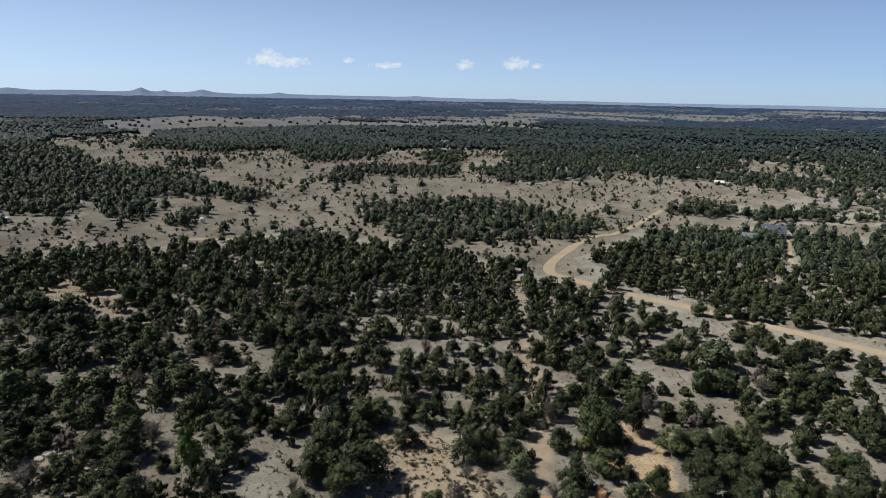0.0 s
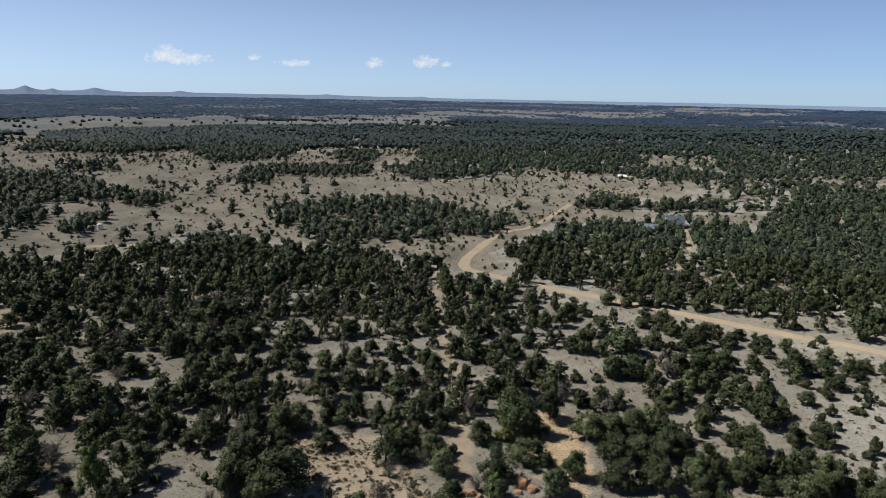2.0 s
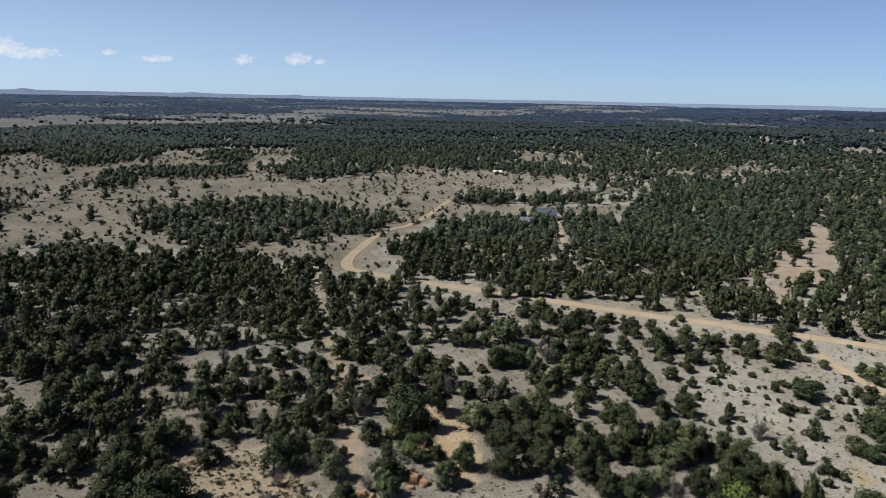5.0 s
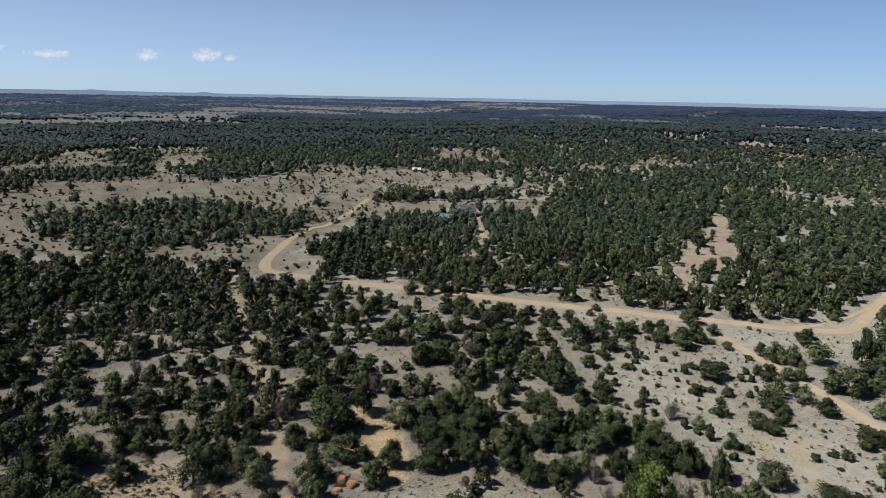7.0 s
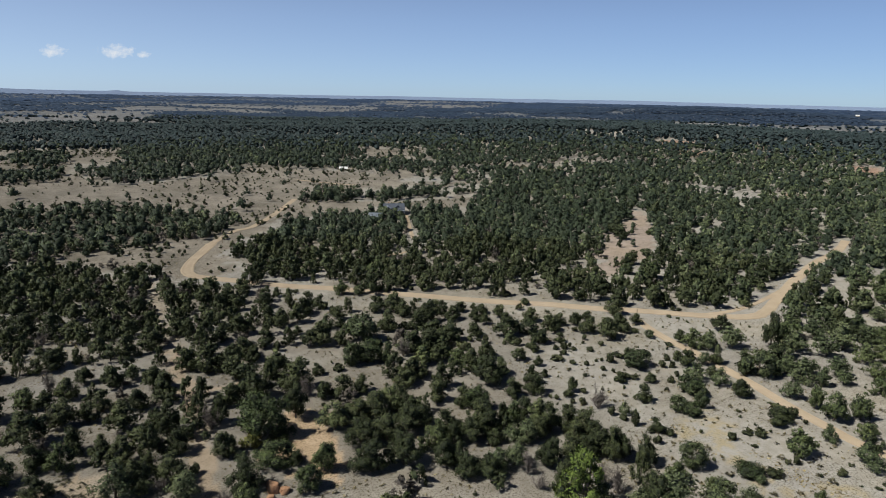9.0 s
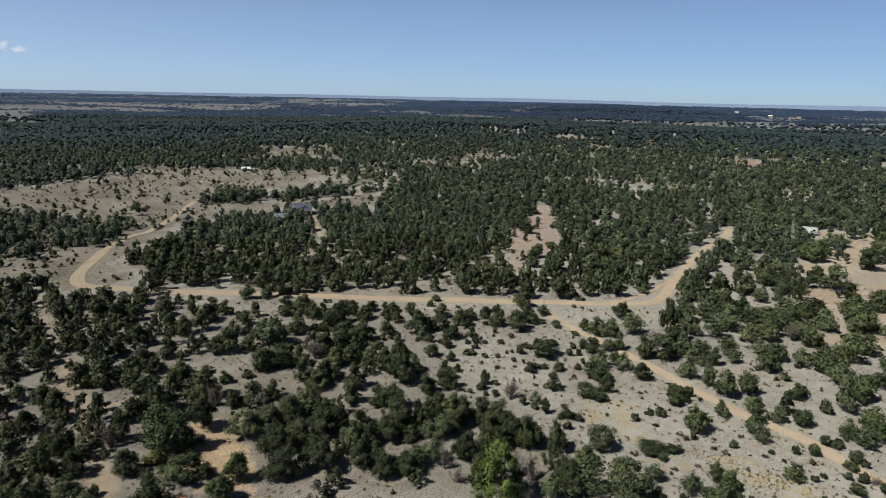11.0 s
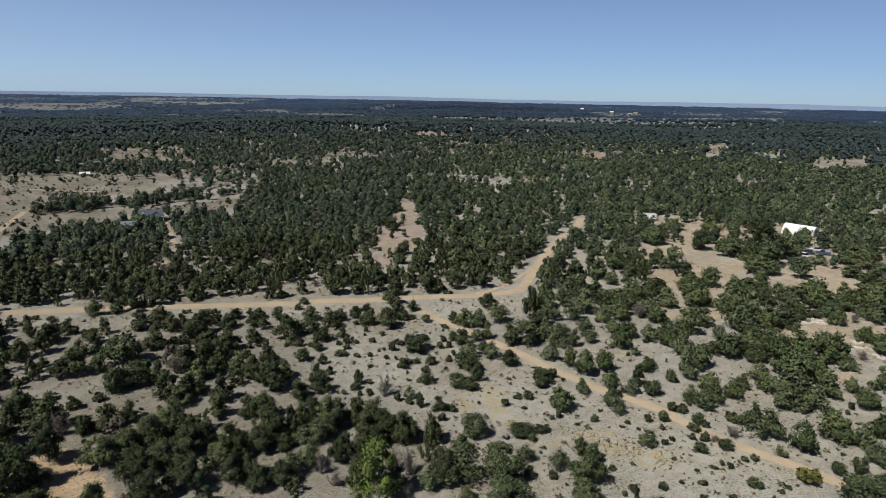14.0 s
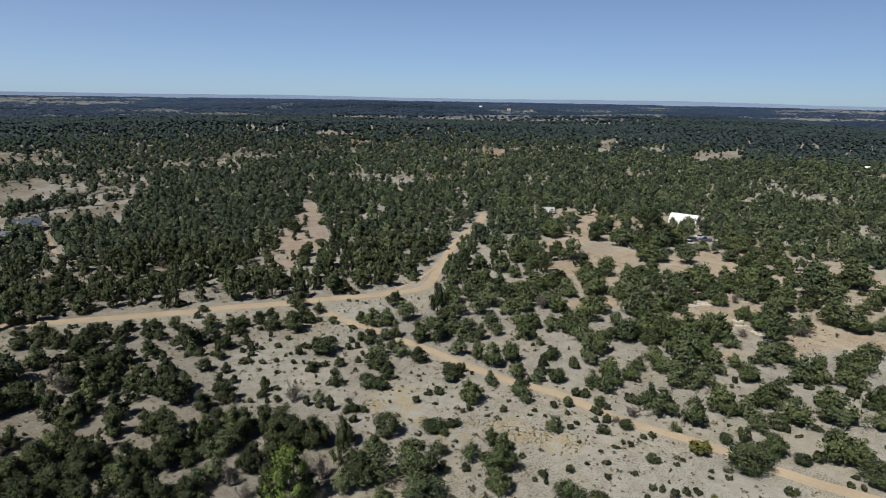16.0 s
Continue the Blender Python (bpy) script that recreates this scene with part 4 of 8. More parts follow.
juniper(-15.2, 92.6, 4.5, 4.3)
juniper(-18.6, 114.2, 4.8, 4.6)
juniper(-19.7, 124.7, 3.8, 3.7)
juniper(-15.9, 104.3, 4.7, 3.2)
juniper(-18.8, 131.4, 3.3, 3.2)
juniper(-9.8, 75.9, 6.0, 7.6)
juniper(-18.4, 142.4, 3.6, 3.4)
juniper(-10.8, 85.4, 3.3, 3.1)
juniper(-11.4, 90.0, 4.9, 4.7)
juniper(-14.6, 116.1, 4.2, 4.0)
juniper(-13.2, 106.4, 2.8, 2.7)
juniper(-17.9, 148.9, 5.7, 3.6)
juniper(-14.3, 123.6, 3.2, 3.0)
juniper(-12.8, 125.2, 3.2, 3.1)
juniper(-10.4, 112.2, 4.7, 4.5)
juniper(-12.0, 129.7, 4.6, 4.4)
juniper(-12.7, 144.5, 4.4, 4.2)
juniper(-10.1, 128.3, 3.9, 3.7)
juniper(-10.3, 146.7, 4.4, 4.2)
juniper(-8.1, 144.8, 4.4, 4.2)
juniper(-5.6, 101.7, 5.4, 5.1)
juniper(-4.5, 85.9, 3.6, 3.4)
juniper(-4.5, 93.5, 3.9, 3.6)
juniper(-5.7, 149.9, 4.9, 4.3)
juniper(-4.2, 128.8, 2.7, 2.5)
juniper(-3.1, 111.6, 3.5, 3.3)
juniper(-1.8, 128.8, 4.0, 3.7)
juniper(-0.9, 105.3, 4.5, 4.2)
juniper(-0.9, 147.0, 5.1, 4.9)
juniper(-0.1, 130.8, 3.9, 2.8)
juniper(0.0, 114.8, 3.9, 3.4)
juniper(0.2, 95.8, 4.3, 3.4)
juniper(2.5, 145.1, 3.8, 3.6)
juniper(2.3, 129.7, 3.2, 2.0)
juniper(2.8, 120.0, 3.1, 2.9)
juniper(2.6, 104.7, 3.3, 3.1)
juniper(3.3, 93.6, 3.1, 2.9)
juniper(4.7, 108.2, 3.4, 3.2)
juniper(6.3, 131.5, 4.4, 3.8)
juniper(7.5, 154.0, 4.0, 3.8)
juniper(7.6, 141.7, 4.3, 4.1)
juniper(6.8, 116.1, 4.1, 3.9)
juniper(5.4, 90.0, 3.9, 3.7)
juniper(6.7, 99.2, 4.8, 4.5)
juniper(11.6, 153.3, 4.3, 4.1)
juniper(6.2, 82.0, 4.6, 4.3)
juniper(10.7, 129.3, 4.6, 4.4)
juniper(12.1, 140.1, 4.2, 4.0)
juniper(9.5, 105.4, 3.7, 3.2)
juniper(8.1, 86.1, 2.9, 2.7)
juniper(15.8, 153.2, 4.4, 3.8)
juniper(10.8, 97.7, 3.2, 3.0)
juniper(12.8, 113.5, 3.6, 3.4)
juniper(16.4, 144.6, 3.6, 3.3)
juniper(15.0, 131.1, 4.7, 4.5)
juniper(13.2, 107.3, 4.0, 3.8)
juniper(10.6, 82.2, 4.1, 3.9)
juniper(12.5, 95.5, 5.2, 3.9)
juniper(14.6, 111.1, 3.5, 3.3)
juniper(12.6, 89.1, 3.6, 3.3)
juniper(20.6, 136.6, 3.6, 3.5)
juniper(19.2, 125.9, 1.8, 1.7)
juniper(11.2, 70.7, 3.7, 3.6)
juniper(19.2, 117.7, 4.3, 4.1)
juniper(22.6, 114.9, 5.4, 5.2)
juniper(19.6, 94.6, 4.8, 3.1)
juniper(17.9, 85.2, 3.8, 3.6)
juniper(27.9, 128.7, 3.9, 3.8)
juniper(31.8, 145.8, 4.8, 4.3)
juniper(22.4, 100.1, 3.7, 3.6)
juniper(26.1, 113.9, 4.7, 4.6)
juniper(25.6, 108.9, 4.6, 4.4)
juniper(35.2, 146.2, 4.1, 4.0)
juniper(18.3, 75.5, 5.1, 5.0)
juniper(31.8, 130.4, 4.6, 4.5)
juniper(29.7, 118.2, 4.3, 4.2)
juniper(25.9, 100.8, 5.9, 5.7)
juniper(33.6, 130.4, 3.4, 3.4)
juniper(30.8, 115.8, 3.0, 2.9)
juniper(41.8, 145.4, 3.8, 3.7)
juniper(35.0, 121.4, 3.7, 3.7)
juniper(39.5, 134.3, 4.1, 4.0)
juniper(26.3, 85.8, 3.8, 3.7)
juniper(32.7, 106.7, 4.5, 4.4)
juniper(41.3, 131.7, 3.7, 3.7)
juniper(25.9, 78.1, 2.2, 2.2)
juniper(30.2, 90.7, 5.8, 3.9)
juniper(33.9, 100.5, 5.6, 5.3)
juniper(44.9, 131.7, 4.5, 3.5)
juniper(42.8, 124.9, 2.0, 2.0)
juniper(48.3, 136.5, 4.1, 4.2)
juniper(51.5, 142.5, 3.5, 3.6)
juniper(42.8, 117.6, 3.6, 3.7)
juniper(39.1, 104.1, 2.2, 2.2)
juniper(52.8, 138.8, 3.5, 2.8)
juniper(44.9, 117.4, 4.8, 4.9)
juniper(36.8, 94.9, 3.0, 3.1)
juniper(53.8, 129.6, 3.1, 3.2)
juniper(48.2, 115.4, 2.9, 2.9)
juniper(52.2, 124.7, 2.3, 2.3)
juniper(39.6, 93.9, 4.0, 4.1)
juniper(53.0, 119.9, 3.5, 3.5)
juniper(37.9, 84.6, 4.1, 4.3)
juniper(42.9, 94.2, 3.0, 3.1)
juniper(35.8, 78.1, 4.3, 4.5)
juniper(34.1, 71.8, 4.4, 4.7)
juniper(41.2, 84.6, 4.6, 4.8)
juniper(63.9, 130.5, 3.9, 4.2)
juniper(39.4, 77.5, 4.3, 4.5)
juniper(60.6, 118.1, 4.8, 5.1)
juniper(67.4, 128.9, 4.5, 4.9)
juniper(67.8, 124.8, 3.6, 3.4)
juniper(46.2, 84.9, 3.7, 3.9)
juniper(38.6, 70.8, 4.7, 5.1)
juniper(50.7, 92.6, 3.4, 3.7)
juniper(43.5, 78.3, 4.3, 4.6)
juniper(58.9, 105.7, 4.3, 4.7)
juniper(53.3, 94.4, 4.0, 4.3)
juniper(66.7, 116.0, 3.5, 3.9)
juniper(46.3, 79.2, 3.4, 3.8)
juniper(70.2, 118.6, 4.8, 5.3)
juniper(62.4, 104.7, 4.3, 4.8)
juniper(66.6, 109.7, 3.9, 4.5)
juniper(74.9, 123.2, 3.3, 3.7)
juniper(60.9, 98.7, 3.2, 3.6)
juniper(52.1, 84.3, 3.9, 2.9)
juniper(65.1, 105.0, 3.8, 4.4)
juniper(55.7, 88.9, 4.8, 3.8)
juniper(62.5, 98.8, 3.6, 2.6)
juniper(43.6, 68.0, 3.9, 3.9)
juniper(47.8, 74.2, 4.2, 4.1)
juniper(68.8, 106.3, 4.4, 5.0)
juniper(76.6, 117.4, 3.2, 3.6)
juniper(47.4, 71.9, 3.5, 2.8)
juniper(80.7, 121.4, 2.4, 3.0)
juniper(45.4, 67.1, 3.3, 3.5)
juniper(55.3, 81.0, 3.7, 3.1)
juniper(44.6, 63.9, 3.6, 3.4)
juniper(65.6, 94.0, 3.6, 3.1)
juniper(84.7, 121.3, 1.5, 1.9)
juniper(80.4, 114.2, 2.7, 3.0)
juniper(74.8, 106.3, 3.1, 3.4)
juniper(50.0, 71.0, 3.7, 3.7)
juniper(64.9, 91.0, 3.0, 3.0)
juniper(84.7, 117.6, 2.4, 3.0)
juniper(54.0, 74.3, 4.7, 4.4)
juniper(81.0, 111.1, 2.6, 2.6)
juniper(70.7, 96.2, 3.1, 3.4)
juniper(53.0, 71.7, 3.2, 2.5)
juniper(64.0, 86.2, 5.3, 5.8)
juniper(54.3, 72.1, 3.9, 3.4)
juniper(46.8, 62.0, 3.3, 3.4)
juniper(86.6, 112.9, 3.0, 3.2)
juniper(53.0, 69.0, 2.4, 2.6)
juniper(68.2, 88.0, 3.5, 3.6)
juniper(81.2, 103.6, 4.8, 5.2)
juniper(57.9, 73.7, 3.2, 2.2)
juniper(64.7, 79.7, 3.3, 3.5)
juniper(75.2, 91.5, 2.6, 2.7)
juniper(60.7, 72.1, 4.3, 3.1)
juniper(91.2, 107.7, 3.2, 3.4)
juniper(70.1, 82.1, 3.7, 2.3)
juniper(80.1, 93.2, 3.0, 2.2)
juniper(68.8, 79.1, 3.8, 3.8)
juniper(76.7, 87.6, 2.1, 1.7)
juniper(84.5, 96.2, 3.2, 3.4)
juniper(60.0, 67.2, 3.6, 3.4)
juniper(74.4, 83.1, 1.6, 1.4)
juniper(91.1, 100.9, 3.8, 4.0)
juniper(55.3, 60.7, 3.4, 2.7)
juniper(62.6, 67.6, 4.5, 3.6)
juniper(95.1, 102.6, 3.0, 3.2)
juniper(88.6, 95.0, 2.2, 2.3)
juniper(56.2, 60.1, 4.4, 3.5)
juniper(73.0, 75.0, 1.7, 1.7)
juniper(52.8, 54.2, 4.7, 3.1)
juniper(98.9, 101.3, 2.8, 2.9)
juniper(65.1, 66.6, 4.1, 3.5)
juniper(74.8, 76.2, 2.8, 1.7)
juniper(60.2, 60.8, 3.6, 2.8)
juniper(57.1, 57.6, 3.1, 2.3)
juniper(63.7, 63.6, 3.3, 3.4)
juniper(103.1, 102.0, 2.3, 2.5)
juniper(97.7, 96.0, 3.5, 3.6)
juniper(66.4, 64.5, 4.3, 4.3)
juniper(62.1, 59.4, 3.4, 3.2)
juniper(65.3, 61.2, 3.7, 3.8)
juniper(99.3, 91.8, 4.6, 4.7)
juniper(64.0, 59.0, 4.0, 3.3)
juniper(111.7, 102.1, 4.8, 4.2)
juniper(104.8, 94.3, 3.9, 4.4)
juniper(55.0, 49.3, 3.9, 3.1)
juniper(105.3, 93.1, 3.1, 3.2)
juniper(84.9, 74.8, 2.0, 2.0)
juniper(65.1, 57.3, 4.9, 3.4)
juniper(94.9, 81.9, 2.2, 2.2)
juniper(111.3, 94.9, 2.4, 2.5)
juniper(66.4, 56.3, 3.7, 3.0)
juniper(75.2, 62.4, 2.7, 1.3)
juniper(82.8, 67.5, 3.3, 2.7)
juniper(89.8, 72.1, 1.9, 2.1)
juniper(67.9, 53.8, 4.5, 2.8)
juniper(76.2, 59.2, 2.4, 2.5)
juniper(60.6, 46.1, 5.2, 3.6)
juniper(102.4, 76.2, 2.1, 2.2)
juniper(110.9, 82.4, 2.8, 2.4)
juniper(102.3, 74.0, 3.2, 3.3)
juniper(102.0, 68.2, 2.1, 2.2)
juniper(107.8, 71.4, 3.9, 2.7)
juniper(124.9, 82.7, 3.7, 3.9)
juniper(99.2, 60.5, 3.2, 3.3)
juniper(108.7, 66.0, 4.6, 4.0)
juniper(125.3, 71.1, 7.5, 3.7)
juniper(117.4, 65.2, 4.4, 4.4)
juniper(69.0, 38.1, 1.8, 1.6)
juniper(94.7, 50.6, 2.2, 2.3)
juniper(97.0, 51.7, 2.5, 3.7)
juniper(99.3, 39.5, 2.9, 2.5)
juniper(130.5, 31.8, 2.8, 4.4)
juniper(132.8, 24.1, 3.5, 4.4)
juniper(146.0, 19.2, 3.7, 4.8)
juniper(154.9, 0.9, 3.2, 5.0)
pinyon(-55.6, 129.7, 5.2, 3.5)
pinyon(-50.9, 126.7, 5.1, 3.4)
pinyon(-28.2, 72.1, 5.5, 3.7)
pinyon(-35.2, 92.2, 8.2, 3.4)
pinyon(-40.1, 145.6, 7.8, 4.0)
pinyon(-33.4, 122.2, 3.1, 2.0)
pinyon(-19.7, 92.6, 5.1, 2.1)
pinyon(-18.8, 95.4, 4.8, 1.8)
pinyon(-22.4, 147.2, 5.6, 3.5)
pinyon(-12.5, 99.5, 4.2, 2.6)
pinyon(-16.0, 144.0, 4.7, 2.8)
pinyon(-6.6, 129.2, 4.5, 2.3)
pinyon(9.0, 89.4, 5.2, 3.2)
pinyon(15.3, 122.2, 3.8, 2.4)
pinyon(22.7, 152.8, 5.6, 3.5)
pinyon(22.5, 132.6, 4.5, 2.9)
pinyon(25.9, 150.7, 4.8, 2.9)
pinyon(16.9, 95.9, 5.2, 3.0)
pinyon(18.6, 102.8, 4.7, 2.9)
pinyon(22.7, 122.3, 5.7, 3.6)
pinyon(24.6, 126.9, 5.9, 3.8)
pinyon(43.5, 163.7, 5.9, 3.8)
pinyon(36.5, 134.6, 4.7, 2.9)
pinyon(46.4, 166.4, 6.0, 3.9)
pinyon(30.0, 103.6, 5.0, 3.2)
pinyon(43.6, 149.8, 3.9, 3.8)
pinyon(39.2, 120.5, 3.8, 2.5)
pinyon(47.1, 143.1, 4.6, 3.2)
pinyon(59.2, 159.3, 2.9, 1.9)
pinyon(64.2, 161.2, 2.4, 1.6)
pinyon(65.9, 158.0, 7.1, 4.8)
pinyon(57.7, 133.3, 3.7, 2.5)
pinyon(68.5, 152.0, 5.9, 4.1)
pinyon(50.2, 96.0, 5.2, 3.7)
pinyon(71.1, 133.0, 1.8, 2.2)
pinyon(69.8, 124.3, 3.4, 2.5)
pinyon(84.0, 140.8, 5.5, 4.0)
pinyon(76.1, 121.3, 3.4, 3.5)
pinyon(92.3, 135.7, 4.9, 3.1)
pinyon(95.1, 127.3, 4.8, 3.0)
pinyon(96.6, 126.2, 6.0, 3.0)
pinyon(102.6, 124.5, 4.8, 2.8)
pinyon(113.0, 112.5, 7.0, 3.0)
pinyon(166.7, 157.7, 2.9, 1.5)
pinyon(164.7, 150.2, 3.2, 1.9)
pinyon(163.1, 131.9, 7.5, 4.4)
pinyon(63.9, 51.2, 5.2, 2.7)
pinyon(140.1, 108.8, 7.8, 4.5)
pinyon(140.6, 55.5, 5.7, 3.1)
pinyon(173.0, 63.6, 6.5, 3.5)
pinyon(106.2, 38.0, 4.3, 2.3)
pinyon(228.1, 45.0, 12.7, 6.9)
pinyon(177.4, -4.1, 6.8, 4.0)
olive_juniper(-68.4, 95.6, 5.9, 6.9)
olive_juniper(-55.8, 90.3, 3.8, 4.2)
olive_juniper(-60.3, 99.0, 4.7, 5.2)
olive_juniper(-47.4, 89.7, 4.7, 4.6)
olive_juniper(-56.7, 121.2, 4.3, 4.5)
olive_juniper(-44.5, 104.4, 6.0, 6.2)
olive_juniper(-11.9, 73.6, 3.8, 3.6)
olive_juniper(-9.0, 92.0, 4.5, 4.3)
olive_juniper(-5.8, 114.0, 3.6, 3.4)
olive_juniper(-1.6, 92.3, 4.0, 3.8)
olive_juniper(0.0, 70.5, 2.9, 2.7)
olive_juniper(17.3, 71.5, 3.3, 3.2)
olive_juniper(23.8, 87.6, 7.3, 6.9)
olive_juniper(23.5, 79.5, 3.5, 5.7)
olive_juniper(33.8, 110.7, 3.5, 3.4)
olive_juniper(25.1, 71.7, 3.7, 3.7)
olive_juniper(28.6, 74.7, 4.2, 3.2)
olive_juniper(34.1, 84.4, 4.6, 4.7)
olive_juniper(61.9, 146.5, 3.8, 3.6)
olive_juniper(76.1, 156.5, 5.2, 5.6)
olive_juniper(44.8, 86.3, 3.8, 4.0)
olive_juniper(58.1, 99.2, 3.7, 4.1)
olive_juniper(45.1, 72.3, 4.1, 3.6)
olive_juniper(63.8, 96.0, 3.2, 3.6)
olive_juniper(56.7, 79.0, 4.0, 4.0)
olive_juniper(59.3, 72.8, 3.5, 3.1)
olive_juniper(61.8, 70.3, 4.5, 3.5)
olive_juniper(144.0, 119.1, 6.1, 6.3)
olive_juniper(68.3, 49.1, 2.7, 2.8)
olive_juniper(111.0, 79.4, 3.9, 4.2)
olive_juniper(59.6, 41.6, 2.1, 2.2)
olive_juniper(114.1, 77.9, 3.4, 3.2)
olive_juniper(70.6, 45.0, 2.1, 1.6)
olive_juniper(145.6, 90.5, 2.7, 2.6)
olive_juniper(134.4, 73.0, 4.7, 5.9)
olive_juniper(89.6, 44.4, 4.0, 4.1)
olive_juniper(106.1, 51.3, 4.2, 2.4)
olive_juniper(104.4, 47.4, 4.9, 3.7)
olive_juniper(79.0, 35.7, 2.8, 2.0)
olive_juniper(68.9, 29.9, 3.5, 3.5)
olive_juniper(73.4, 31.7, 3.9, 4.8)
olive_juniper(134.0, 57.1, 4.1, 4.2)
olive_juniper(78.4, 33.4, 2.8, 2.8)
olive_juniper(108.7, 45.3, 4.5, 3.4)
olive_juniper(180.1, 74.4, 5.0, 6.2)
olive_juniper(127.8, 52.2, 3.4, 3.4)
olive_juniper(102.8, 41.9, 2.8, 2.8)
olive_juniper(148.8, 60.4, 4.2, 6.2)
olive_juniper(137.7, 55.0, 4.2, 4.2)
olive_juniper(168.1, 66.0, 2.9, 2.9)
olive_juniper(121.1, 47.5, 4.3, 4.3)
olive_juniper(128.0, 49.3, 3.8, 4.5)
olive_juniper(154.9, 57.4, 3.9, 3.9)
olive_juniper(180.4, 66.3, 3.8, 6.1)
olive_juniper(221.1, 81.2, 5.5, 6.1)
olive_juniper(228.7, 81.2, 5.0, 6.3)
olive_juniper(220.0, 77.3, 7.1, 7.2)
olive_juniper(159.2, 55.9, 4.7, 4.7)
olive_juniper(113.7, 39.1, 3.0, 2.6)
olive_juniper(116.4, 39.5, 1.6, 2.5)
olive_juniper(141.7, 48.0, 4.3, 4.3)
olive_juniper(87.5, 28.9, 2.6, 2.5)
olive_juniper(142.5, 46.2, 2.4, 2.4)
olive_juniper(129.4, 40.4, 4.4, 4.3)
olive_juniper(167.8, 48.5, 6.1, 6.1)
olive_juniper(173.4, 49.7, 4.1, 6.7)
olive_juniper(138.8, 39.5, 5.7, 5.7)
olive_juniper(147.9, 41.9, 3.6, 4.9)
olive_juniper(161.1, 45.0, 6.5, 6.5)
olive_juniper(251.7, 67.7, 7.7, 7.8)
olive_juniper(105.8, 28.3, 3.2, 2.7)
olive_juniper(180.7, 47.5, 5.2, 5.1)
olive_juniper(121.9, 32.0, 4.6, 4.5)
olive_juniper(229.3, 58.2, 2.8, 2.8)
olive_juniper(111.9, 27.5, 3.8, 3.7)
olive_juniper(227.1, 54.4, 5.3, 8.5)
olive_juniper(262.2, 62.0, 4.9, 5.6)
olive_juniper(108.0, 25.4, 4.6, 3.6)
olive_juniper(158.8, 37.0, 2.5, 2.5)
olive_juniper(178.4, 40.5, 5.0, 5.0)
olive_juniper(218.6, 46.7, 6.0, 6.0)
olive_juniper(134.0, 28.2, 3.6, 4.5)
olive_juniper(179.2, 37.6, 4.9, 6.8)
olive_juniper(112.5, 23.5, 3.4, 3.3)
olive_juniper(206.5, 41.1, 5.5, 8.8)
olive_juniper(117.3, 23.1, 2.9, 2.8)
olive_juniper(136.2, 26.3, 4.3, 4.3)
olive_juniper(185.0, 35.7, 5.1, 5.1)
olive_juniper(143.8, 27.7, 3.6, 5.5)
olive_juniper(122.7, 21.6, 3.6, 3.5)
olive_juniper(155.8, 27.4, 5.4, 5.4)
olive_juniper(141.7, 23.9, 3.9, 3.3)
olive_juniper(119.2, 19.9, 2.9, 2.9)
olive_juniper(145.0, 23.6, 3.6, 5.5)
olive_juniper(237.4, 37.9, 5.7, 7.5)
olive_juniper(137.4, 21.8, 5.4, 5.4)
olive_juniper(131.5, 18.8, 3.0, 4.3)
olive_juniper(166.0, 22.5, 3.8, 3.8)
olive_juniper(140.0, 17.7, 5.4, 5.5)
olive_juniper(135.8, 16.0, 3.7, 5.2)
olive_juniper(179.4, 21.2, 6.0, 6.2)
olive_juniper(100.4, 10.8, 4.9, 3.6)
olive_juniper(128.5, 13.2, 5.5, 5.7)
olive_juniper(142.1, 12.9, 6.2, 6.4)
olive_juniper(168.1, 15.1, 3.7, 3.9)
olive_juniper(182.6, 16.0, 3.9, 5.8)
olive_juniper(239.6, 20.3, 6.2, 7.5)
olive_juniper(188.3, 15.8, 4.1, 4.3)
olive_juniper(107.7, 8.0, 5.0, 4.3)
olive_juniper(234.4, 16.7, 5.9, 6.3)
olive_juniper(192.2, 12.4, 5.0, 8.1)
olive_juniper(208.8, 12.7, 5.9, 6.3)
olive_juniper(128.4, 7.6, 2.9, 2.5)
olive_juniper(107.4, 6.3, 3.7, 3.8)
olive_juniper(159.0, 8.9, 3.0, 3.2)
olive_juniper(162.3, 8.8, 2.7, 4.3)
olive_juniper(184.8, 9.2, 7.2, 7.7)
olive_juniper(199.1, 9.3, 5.9, 9.4)
olive_juniper(183.1, 7.7, 7.7, 8.3)
olive_juniper(123.1, 4.7, 3.7, 3.9)
olive_juniper(153.7, 5.0, 4.4, 4.7)
olive_juniper(229.2, 6.9, 5.3, 5.8)
olive_juniper(183.5, 4.4, 3.9, 4.2)
olive_juniper(113.6, 1.7, 4.2, 4.5)
olive_juniper(214.2, 3.0, 5.3, 5.8)
olive_juniper(172.5, 1.9, 6.0, 6.6)
olive_juniper(185.9, 0.6, 4.1, 3.9)
olive_juniper(198.7, 0.3, 4.1, 4.5)
olive_juniper(96.7, -0.6, 3.7, 4.0)
olive_juniper(109.8, -3.0, 4.4, 4.8)
olive_juniper(129.7, -6.1, 3.7, 4.1)
olive_juniper(138.4, -6.6, 2.4, 2.7)
olive_juniper(193.6, -10.5, 4.5, 5.1)
olive_juniper(167.6, -9.4, 5.7, 6.4)
olive_juniper(119.2, -7.8, 3.8, 4.3)
olive_juniper(210.5, -14.9, 7.5, 8.7)
olive_juniper(137.1, -11.2, 3.8, 4.3)
olive_juniper(130.4, -11.4, 4.5, 5.1)
olive_juniper(180.6, -16.1, 3.6, 4.1)
olive_juniper(163.8, -14.7, 3.8, 4.4)
olive_juniper(99.6, -9.0, 5.0, 4.6)
olive_juniper(138.5, -13.1, 5.2, 6.0)
